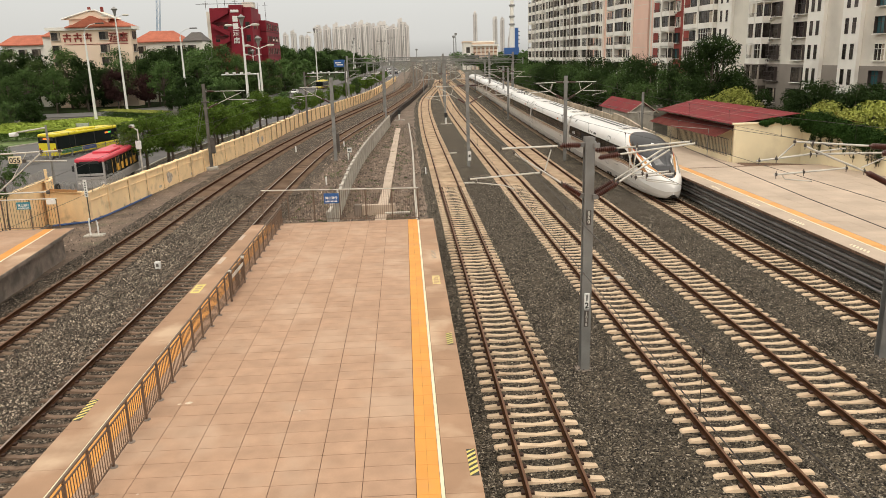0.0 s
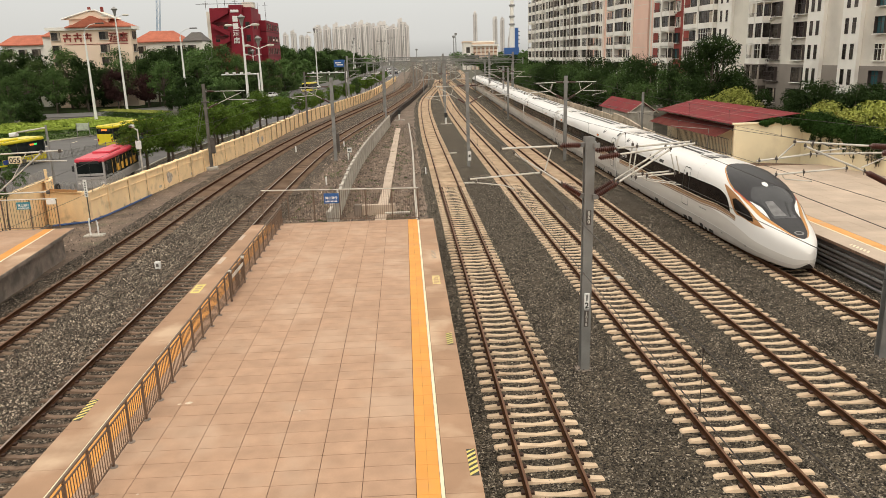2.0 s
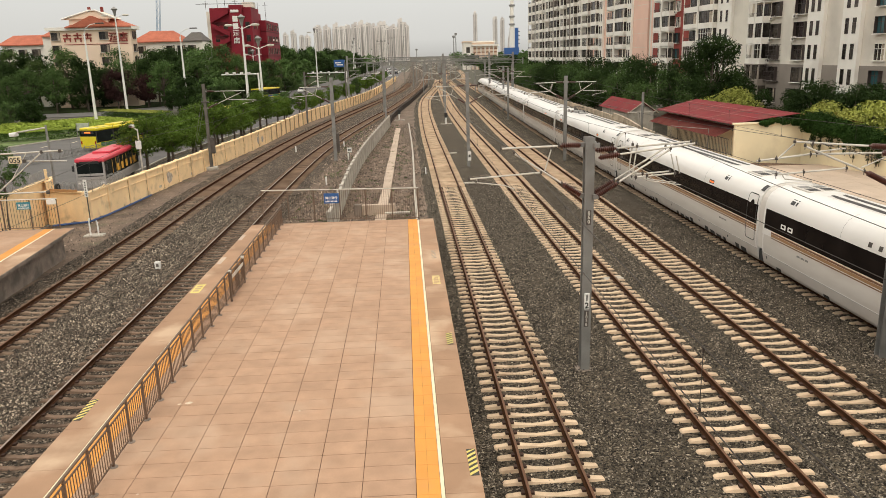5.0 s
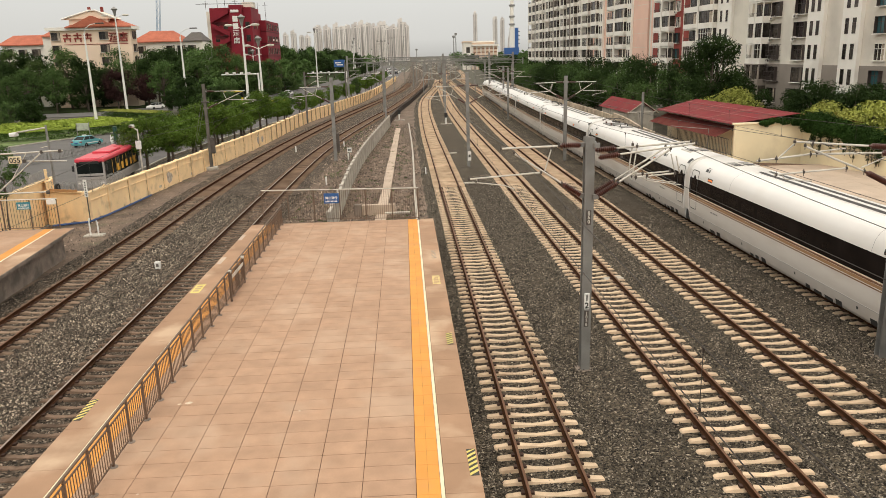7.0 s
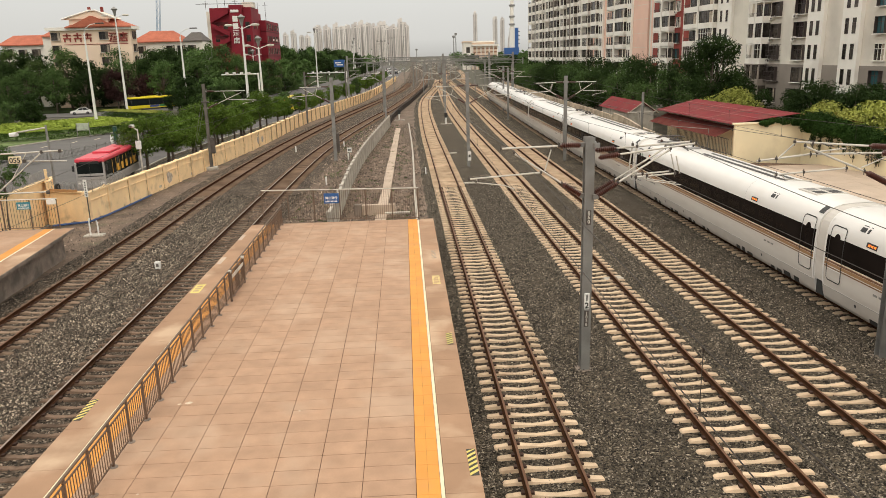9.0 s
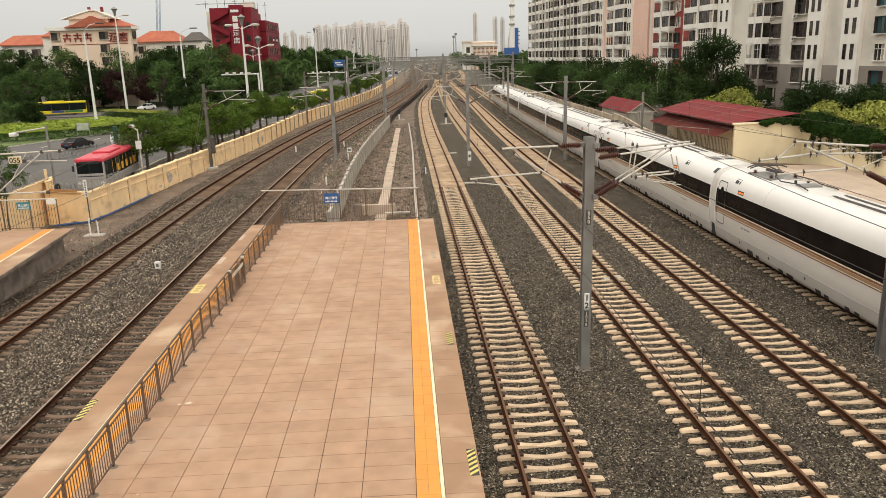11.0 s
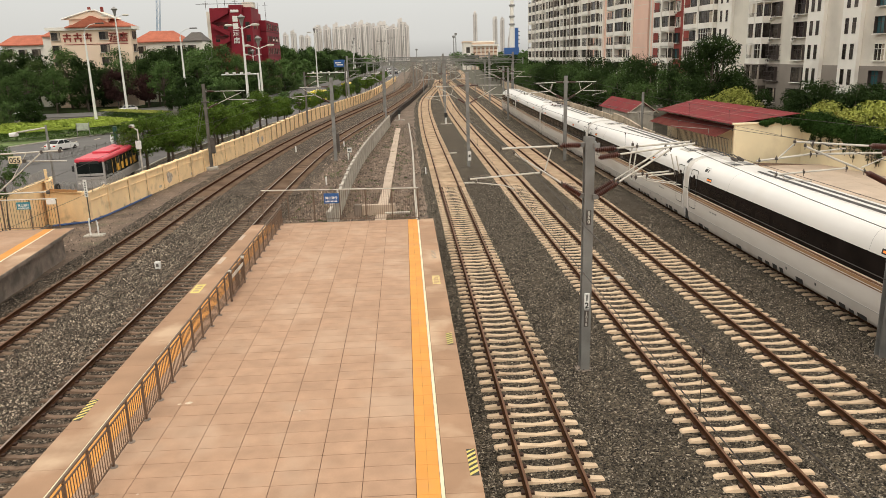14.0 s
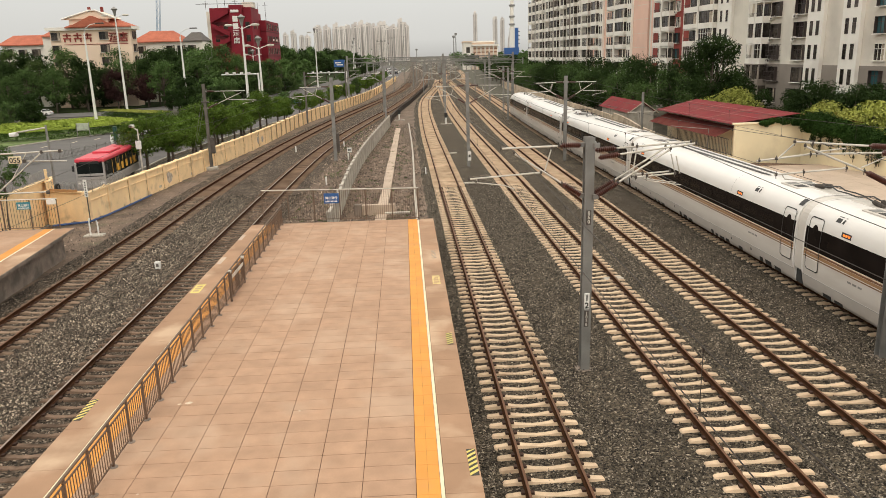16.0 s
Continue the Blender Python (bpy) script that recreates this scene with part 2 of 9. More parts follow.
TRAIN_CONSOLE = material("grey_cab_console", (0.16, 0.155, 0.155), 0.3, var=0.4, scale=2.5, spec=0.4)
TRAIN_RED = material("red_lacquer_line", (0.52, 0.06, 0.03), 0.35, var=0.06)
TRAIN_GREY = material("charcoal_roof_lacquer", (0.034, 0.032, 0.034), 0.4, var=0.1, scale=1.0, spec=0.22)
TRAIN_UNDER = material("dark_bogie_steel", (0.030, 0.027, 0.025), 0.8, 0.2, var=0.3, scale=2)
BELLOWS = material("black_rubber_gangway", (0.03, 0.03, 0.03), 0.85, var=0.2, scale=3)
LED_GREEN = material("green_led_sign", (0.08, 0.9, 0.2), 0.5, glow=0.7)
LED = material("orange_led_sign", (1.0, 0.22, 0.03), 0.5, glow=0.9)


# ---- mesh helpers ----
def mesh_of(bm, name, mats):
    me = bpy.data.meshes.new(name)
    bm.normal_update()
    bm.to_mesh(me)
    bm.free()
    for m in (mats if isinstance(mats, (list, tuple)) else [mats]):
        me.materials.append(m)
    return me


def part(name, bm, mat, parent=None, label="", smooth=False):
    """Links a bmesh as one mesh object under its thing."""
    me = bm if isinstance(bm, bpy.types.Mesh) else mesh_of(bm, name, mat)
    if smooth:
        for f in me.polygons:
            f.use_smooth = True
    ob = new(name, me)
    if parent:
        ob.parent = parent
    if label:
        ob["label"] = label
    return ob


def thing(name, m=None):
    e = new(name)
    e.empty_display_size = 0.2
    if m is not None:
        e.matrix_world = m
    return e


def box(bm, x0, x1, y0, y1, z0, z1, bev=0.0, mi=0):
    v = [bm.verts.new((x, y, z)) for z in (z0, z1) for y in (y0, y1) for x in (x0, x1)]
    fs = [bm.faces.new([v[i] for i in q]) for q in ((0, 2, 3, 1), (4, 5, 7, 6), (0, 1, 5, 4), (2, 6, 7, 3), (0, 4, 6, 2), (1, 3, 7, 5))]
    for f in fs:
        f.material_index = mi
    if bev:
        es = list({e for f in fs for e in f.edges})
        bmesh.ops.bevel(bm, geom=es, offset=bev, segments=1, affect="EDGES", profile=0.7)
    return fs


def bm_box(*a, bev=0.0):
    bm = bmesh.new()
    box(bm, *a, bev=bev)
    return bm


def tube(bm, pts, r, n=8, caps=True, r1=None, mi=0):
    """A round bar along points, tapering from r to r1."""
    pts = [Vector(q) for q in pts]
    rings = []
    for i, c in enumerate(pts):
        d = (pts[min(i + 1, len(pts) - 1)] - pts[max(i - 1, 0)]).normalized()
        a = d.orthogonal().normalized() if abs(d.z) > 0.9 else d.cross(Vector((0, 0, 1))).normalized()
        b = d.cross(a)
        rr = r if r1 is None else r + (r1 - r) * i / (len(pts) - 1)
        rings.append([bm.verts.new(c + rr * (math.cos(t) * a + math.sin(t) * b)) for t in [2 * math.pi * k / n for k in range(n)]])
    for a, b in zip(rings, rings[1:]):
        for k in range(n):
            bm.faces.new((a[k], a[(k + 1) % n], b[(k + 1) % n], b[k])).material_index = mi
    if caps:
        bm.faces.new(rings[0][::-1]).material_index = mi
        bm.faces.new(rings[-1]).material_index = mi


def bm_tube(pts, r, n=8, r1=None):
    bm = bmesh.new()
    tube(bm, pts, r, n, r1=r1)
    return bm


def lathe(bm, prof, c=(0, 0, 0), n=16, axis="z", mi=0):
    """A turned body from (radius, height) pairs."""
    rings = []
    for r, h in prof:
        ring = []
        for k in range(n):
            a = 2 * math.pi * k / n
            x, y = r * math.cos(a), r * math.sin(a)
            q = {"z": (x, y, h), "x": (h, x, y), "y": (y, h, x)}[axis]
            ring.append(bm.verts.new((c[0] + q[0], c[1] + q[1], c[2] + q[2])))
        rings.append(ring)
    for a, b in zip(rings, rings[1:]):
        for k in range(n):
            bm.faces.new((a[k], a[(k + 1) % n], b[(k + 1) % n], b[k])).material_index = mi
    bm.faces.new(rings[0][::-1]).material_index = mi
    bm.faces.new(rings[-1]).material_index = mi


def prism(bm, outline, h0, h1, axis="z", mi=0):
    """An outline of 2D points pulled from h0 to h1 along an axis."""
    put = {"z": lambda a, b, h: (a, b, h), "x": lambda a, b, h: (h, a, b), "y": lambda a, b, h: (a, h, b)}[axis]
    lo = [bm.verts.new(put(a, b, h0)) for a, b in outline]
    hi = [bm.verts.new(put(a, b, h1)) for a, b in outline]
    k = len(outline)
    fs = [bm.faces.new(lo[::-1]), bm.faces.new(hi)]
    fs += [bm.faces.new((lo[i], lo[(i + 1) % k], hi[(i + 1) % k], hi[i])) for i in range(k)]
    for f in fs:
        f.material_index = mi
    bmesh.ops.recalc_face_normals(bm, faces=fs)
    return fs


def sweep(bm, prof, path, mi=None, close=True):
    """A profile of (across, up) points carried along ground points (x, y, z)."""
    rings = []
    for i, c in enumerate(path):
        a, b = path[max(i - 1, 0)], path[min(i + 1, len(path) - 1)]
        d = Vector((b[0] - a[0], b[1] - a[1], 0)).normalized()
        s = Vector((d.y, -d.x, 0))
        rings.append([bm.verts.new(Vector(c) + s * u + Vector((0, 0, v))) for u, v in prof])
    k = len(prof)
    for a, b in zip(rings, rings[1:]):
        for j in range(k if close else k - 1):
            f = bm.faces.new((a[j], b[j], b[(j + 1) % k], a[(j + 1) % k]))
            if mi:
                f.material_index = mi[j]
    if close:
        for ring, flip in ((rings[0], False), (rings[-1], True)):
            try:
                bm.faces.new(ring[::-1] if flip else ring)
            except ValueError:
                pass
    return rings


def curve_at(knots, y):
    """The place across the yard of a line given by (y, x) knots: a smooth curve."""
    ys = [k[0] for k in knots]
    if y <= ys[0]:
        return knots[0][1]
    if y >= ys[-1]:
        s = (knots[-1][1] - knots[-2][1]) / (ys[-1] - ys[-2])
        return knots[-1][1] + s * (y - ys[-1])
    i = max(j for j in range(len(ys) - 1) if ys[j] <= y)

    def slope(j):
        if j == 0:
            return 0.0
        if j == len(ys) - 1:
            return (knots[j][1] - knots[j - 1][1]) / (ys[j] - ys[j - 1])
        return (knots[j + 1][1] - knots[j - 1][1]) / (ys[j + 1] - ys[j - 1])
    h = ys[i + 1] - ys[i]
    t = (y - ys[i]) / h
    a, b, m0, m1 = knots[i][1], knots[i + 1][1], slope(i) * h, slope(i + 1) * h
    return (2 * t ** 3 - 3 * t ** 2 + 1) * a + (t ** 3 - 2 * t ** 2 + t) * m0 + (3 * t ** 2 - 2 * t ** 3) * b + (t ** 3 - t ** 2) * m1


TRACKS = {
    "F": [(-80, -16.49), (40, -16.49), (62, -16.35), (80, -15.75), (102, -14.4), (128, -12.2), (160, -8.7), (200, -4.4), (245, -0.6), (323, 2.9), (504, 6.8), (780, 10.5), (1500, 22)],
    "E": [(-80, -10.86), (40, -10.86), (60, -10.7), (80, -10.2), (93, -9.4), (107, -8.15), (130, -5.7), (158, -2.4), (200, 1.2), (263, 5.9), (342, 9.2), (500, 12.0), (779, 15.5), (1500, 28)],
    "A": [(-80, 3.41), (80, 3.41), (107, 3.41), (149, 3.95), (180, 5.0), (206, 6.8), (257, 11.0), (300, 13.2)],
    "B": [(-80, 8.78), (80, 8.78), (105, 8.78), (147, 9.2), (227, 11.4), (300, 13.7), (486, 19.4), (1174, 38), (1500, 47)],
    "C": [(-80, 13.17), (80, 13.17), (103, 13.4), (145, 14.5), (224, 16.4), (332, 18.9), (518, 24.5), (1174, 44), (1500, 53)],
    "G": [(300, 8.2), (420, 14.5), (780, 23.0), (1500, 41)],
    "H": [(262, 11.2), (330, 17.0), (450, 26.0), (780, 42.0), (1500, 74)],
    "I": [(300, 24.0), (380, 30.0), (520, 38.0), (780, 52.0), (1500, 90)],
    "D": [(-80, 18.37), (80, 18.37), (119, 19.1), (149, 19.95), (186, 21.1), (258, 22.9), (340, 24.2), (518, 28.5)],
}


def track_x(k, y):
    return curve_at(TRACKS[k], y)


def steps_to(end, near=2.0):
    ys, y = [], 2.0
    while y < end:
        ys.append(y)
        y += near if y < 90 else max(4.0, y * 0.04)
    return ys + [end]

# ---- ground, ballast and tracks ----
def ground_sheet():
    bm = bmesh.new()
    ring = [bm.verts.new((x, y, -1.0)) for x, y in ((-3500, -200), (3500, -200), (3500, 4500), (-3500, 4500))]
    bm.faces.new(ring)
    tagged(part("ground", bm, EARTH), "bare earth and grass reaching to the horizon", "ground", kind="structure")


ground_sheet()


def bed(name, left, right, z, mat, ys, cols, label, rough=0.035):
    """A strip of uneven bed between two lines across the yard."""
    bm = bmesh.new()
    rows = []
    for y in ys:
        a, b = left(y), right(y)
        row = []
        for i in range(cols + 1):
            x = a + (b - a) * i / cols
            dz = rough * (noise.noise((x * 0.9, y * 0.9, 3.1)) + 0.5 * noise.noise((x * 3.1, y * 3.1, 7.7)))
            row.append(bm.verts.new((x, y, z + dz)))
        rows.append(row)
    for p, q in zip(rows, rows[1:]):
        for i in range(cols):
            bm.faces.new((p[i], p[i + 1], q[i + 1], q[i]))
    # shoulders down to the ground
    for row, s in (([r[0] for r in rows], -1), ([r[-1] for r in rows], 1)):
        low = [bm.verts.new((v.co.x + s * 1.0, v.co.y, -1.05)) for v in row]
        for i in range(len(row) - 1):
            q = (row[i], row[i + 1], low[i + 1], low[i])
            bm.faces.new(q if s < 0 else q[::-1])
    ob = part(name, bm, mat, smooth=True)
    return tagged(ob, label, "ballast", kind="structure")


bed_ys = [-80 + 6.8 * i for i in range(12)] + [2 + 0.8 * i for i in range(110)] + [90 + 5 * i for i in range(42)] + [300 + 40 * i for i in range(31)]
BED_Z = -0.272
BACK = -80.0     # the station goes on behind the camera
bed("ballast_right", lambda y: min(track_x("A", y), track_x("B", y)) - (2.1 if y < 300 else 3), lambda y: track_x("D", y) + 2.0 + max(0.0, y - 300) * 0.03, BED_Z, BALLAST, bed_ys, 44,
    "dark grey crushed stone ballast under the main tracks")
bed("ballast_left", lambda y: track_x("F", y) - 2.4, lambda y: track_x("E", y) + 2.4, BED_Z, BALLAST_OLD, bed_ys, 26,
    "brown dusty crushed stone ballast with paler stones")
mid_earth = material("rubble_earth", (0.165, 0.117, 0.086), 0.95, var=0.4, scale=0.6, fine=0.4, fine_scale=9, bump=0.9, bump_scale=9, stain=(0.12, 0.13, 0.06), stain_scale=0.5, stain_amount=0.5, stain_cut=0.56)
tagged(bed("ground_between", lambda y: track_x("E", y) + 2.3, lambda y: min(track_x("A", y), track_x("B", y)) - 2.0, BED_Z - 0.03, mid_earth,
           [40 + 1.2 * i for i in range(60)] + [113 + 2.5 * i for i in range(57)], 16, "rubble and dry earth between the tracks", 0.12), category="ground")
tagged(bed("ground_by_wall", lambda y: -23.5 if y < 60 else curve_at([(52, -23.0), (77, -21.2), (125, -17.6), (155, -14.0), (193, -10.0), (246, -7.2), (325, -4.3), (700, 2)], y), lambda y: track_x("F", y) - 2.2, BED_Z - 0.08, mid_earth,
           [30 + 1.5 * i for i in range(60)] + [122 + 10 * i for i in range(40)], 6, "grey dusty earth with litter along the wall", 0.08), category="ground")

# rail section, 176 mm high, head at z = 0
RAIL = [(-0.075, -0.176), (0.075, -0.176), (0.075, -0.164), (0.012, -0.145), (0.009, -0.05), (0.036, -0.038), (0.036, -0.006), (0.03, 0.0), (-0.03, 0.0), (-0.036, -0.006), (-0.036, -0.038), (-0.009, -0.05), (-0.012, -0.145), (-0.075, -0.164)]


def sleeper_mesh(mats, clips=True):
    """Mono-block sleeper: raised rail seats, dished middle, chamfered ends."""
    bm = bmesh.new()
    st = []
    for x, w_top, w_bot, zt in ((-1.3, 0.12, 0.26, -0.245), (-1.26, 0.16, 0.29, -0.212), (-0.95, 0.18, 0.29, -0.186), (-0.56, 0.18, 0.29, -0.186), (-0.3, 0.165, 0.26, -0.222), (0, 0.155, 0.24, -0.245),
                                (0.3, 0.165, 0.26, -0.222), (0.56, 0.18, 0.29, -0.186), (0.95, 0.18, 0.29, -0.186), (1.26, 0.16, 0.29, -0.212), (1.3, 0.12, 0.26, -0.245)):
        st.append([bm.verts.new(q) for q in ((x, -w_bot / 2, -0.36), (x, -w_top / 2, zt), (x, w_top / 2, zt), (x, w_bot / 2, -0.36))])
    for a, b in zip(st, st[1:]):
        for i in range(3):
            bm.faces.new((a[i], b[i], b[i + 1], a[i + 1]))
    bm.faces.new(st[0])
    bm.faces.new(st[-1][::-1])
    if clips:
        for xr in (-0.7535, 0.7535):
            for s in (-1, 1):
                box(bm, xr + s * 0.12 - 0.045, xr + s * 0.12 + 0.045, -0.065, 0.065, -0.185, -0.125, mi=1)
    bmesh.ops.recalc_face_normals(bm, faces=bm.faces)
    return mesh_of(bm, "sleeper", mats)


SLEEPER_MESH = sleeper_mesh([SLEEPER, CLIP])
SLEEPER_OLD_MESH = sleeper_mesh([SLEEPER_OLD, CLIP])
SLEEPER_DARK_MESH = sleeper_mesh([SLEEPER_DARK, CLIP])


def joined_sleepers(name, key, y0, y1, mat, parent):
    vs = np.array([(x, sy * w, z) for x in (-1.3, 1.3) for sy, w, z in ((-1, 0.15, -0.36), (-1, 0.1, -0.185), (1, 0.1, -0.185), (1, 0.15, -0.36))])
    fs = [(0, 4, 5, 1), (1, 5, 6, 2), (2, 6, 7, 3), (0, 1, 2, 3), (7, 6, 5, 4)]
    verts, faces, k = [], [], 0
    y = y0
    while y < y1:
        x = track_x(key, y)
        verts.append(vs + np.array([x, y, 0]))
        faces += [tuple(i + k for i in f) for f in fs]
        k += len(vs)
        y += 0.6
    me = bpy.data.meshes.new(name)
    me.from_pydata(np.concatenate(verts).tolist(), [], faces)
    me.materials.append(mat)
    ob = part(name, me, None, parent)
    tagged(ob, kind="stuff")


def railway_track(key, old=False, end=1200.0, label="", first=8.0):
    t = thing("railway_track", pose(0, 0, 0))
    tagged(t, label, "railway track", "tracks of the yard")
    ys = [y for y in [-79.5, -50.0, -25.0, -10.0] + steps_to(end) if y >= TRACKS[key][0][0]]
    for s in (-0.7535, 0.7535):
        bm = bmesh.new()
        sweep(bm, RAIL, [(track_x(key, y) + s, y, 0) for y in ys], mi=[0] * 6 + [1, 1, 1] + [0] * 5)
        bmesh.ops.recalc_face_normals(bm, faces=bm.faces)
        part("rail", bm, [RUST, RAIL_BRIGHT if key == "E" else RAIL_TOP], t)
    rnd = random.Random(ord(key))
    y = first + rnd.random() * 0.6
    while y < 60:
        ob = part("sleeper", SLEEPER_DARK_MESH if key == "E" else SLEEPER_OLD_MESH if old else SLEEPER_MESH, None, t)
        ob.matrix_basis = pose(track_x(key, y) + rnd.uniform(-0.015, 0.015), y, rnd.uniform(-0.008, 0.004), 0, 0, rnd.uniform(-0.5, 0.5))
        y += 0.6
    if TRACKS[key][0][0] < 0:
        joined_sleepers("sleeper_run", key, -79.5, first, SLEEPER_OLD_FAR if old else SLEEPER_FAR, t)
    joined_sleepers("sleeper_run", key, max(y, TRACKS[key][0][0]), (330 if not old else 300) if key < "G" else 520, SLEEPER_OLD_FAR if old else SLEEPER_FAR, t)
    return t


railway_track("A", False, 300, "rusty rails on pale concrete sleepers beside the platform", first=-7.0)
railway_track("B", False, 1200, "rusty rails on pale concrete sleepers in dark ballast", first=-4.0)
railway_track("C", False, 1200, "rusty rails on pale concrete sleepers in dark ballast")
railway_track("D", False, 520, "rusty rails on pale concrete sleepers along the far platform")
railway_track("E", True, 1200, "polished rails on dark dusty sleepers beside the fenced platform")
railway_track("F", True, 1200, "rusty rails on dark dusty sleepers near the wall")
for key in "GHI":
    railway_track(key, key == "G", 1200, "distant branch track curving into the yard", first=66.0)


def loose_stones(name, n, x0, x1, y0, y1, mat, size, seed, keys, label, grow=0.0):
    """Single half-buried stones on the bed, thinning out and growing coarser with distance."""
    rs = np.random.RandomState(seed)
    ang5 = np.arange(5) * 2 * np.pi / 5
    tri = np.array([(0, 1, 5), (1, 2, 5), (2, 3, 5), (3, 4, 5), (4, 0, 5)])
    x = rs.uniform(x0, x1, n)
    y = y0 + (y1 - y0) * rs.uniform(0, 1, n) ** 1.7
    keep = np.ones(n, bool)
    for k in keys:
        near = abs(x - track_x(k, 20.0))
        keep &= ~((near > 0.6) & (near < 0.9))
        keep &= ~((near < 1.28) & (rs.uniform(0, 1, n) < 0.6))
    x, y = x[keep], y[keep]
    m = len(x)
    s = rs.uniform(size[0], size[1], (m, 1)) * (1 + grow * (y[:, None] - y0) / (y1 - y0))
    a = ang5[None] + rs.uniform(0, 6.28, (m, 1)) + rs.uniform(-0.35, 0.35, (m, 5))
    r = s * rs.uniform(0.7, 1.25, (m, 5))
    low = BED_Z - 0.012
    rim = np.stack([x[:, None] + r * np.cos(a), y[:, None] + r * np.sin(a), low + rs.uniform(0.0, 0.02, (m, 5))], -1)
    top = np.stack([x[:, None] + s * rs.uniform(-0.4, 0.4, (m, 1)), y[:, None] + s * rs.uniform(-0.4, 0.4, (m, 1)), low + s * rs.uniform(1.0, 2.0, (m, 1))], -1)
    v = np.concatenate([rim, top], 1).reshape(-1, 3)
    f = (tri[None] + 6 * np.arange(m)[:, None, None]).reshape(-1, 3)
    me = bpy.data.meshes.new(name)
    me.from_pydata(v.tolist(), [], f.tolist())
    me.materials.append(mat)
    tagged(part(name, me, None), label, "gravel", kind="stuff")


loose_stones("ballast_stones", 150000, 1.6, 19.9, 11.5, 62, STONE, (0.016, 0.033), 3, "ABCD", "loose dark grey ballast stones", 0.7)
loose_stones("ballast_stones", 56000, -18.8, -8.6, 12, 60, STONE, (0.017, 0.036), 4, "EF", "loose brown-grey ballast stones", 0.7)
loose_stones("pale_stones", 1500, 1.6, 19.9, 12, 60, STONE_PALE, (0.02, 0.04), 5, "ABCD", "scattered pale ballast stones")
loose_stones("pale_stones", 5200, -15.0, -12.3, 12, 56, STONE_PALE, (0.022, 0.05), 6, "EF", "many pale stones between the old tracks")
loose_stones("rubble", 2200, -22.6, -18.5, 43, 95, RUBBLE, (0.02, 0.05), 8, "", "stones and litter along the wall foot")
loose_stones("rubble", 15000, -8.4, 1.2, 42.3, 120, RUBBLE, (0.025, 0.075), 7, "", "rubble and broken stone behind the platform")


# ---- platforms ----
def slab(w, d, h, mat, name):
    bm = bmesh.new()
    box(bm, -w / 2, w / 2, -d / 2, d / 2, -h, 0)
    return mesh_of(bm, name, mat)


P_Z = 1.25
P_LEFT = [(BACK, -9.05), (14.8, -9.03), (27, -9.06), (41.6, -8.88)]


SPLASH = material("dried_splash", (0.66, 0.55, 0.42), 0.85, var=0.2, scale=20)
SPLASHES = ((-6.2, 19.0, 0.12, 1), (-6.45, 18.95, 0.06, 2), (-5.62, 13.9, 0.03, 3), (-4.3, 12.9, 0.04, 4), (-3.1, 18.2, 0.035, 5), (-6.1, 14.6, 0.03, 6))


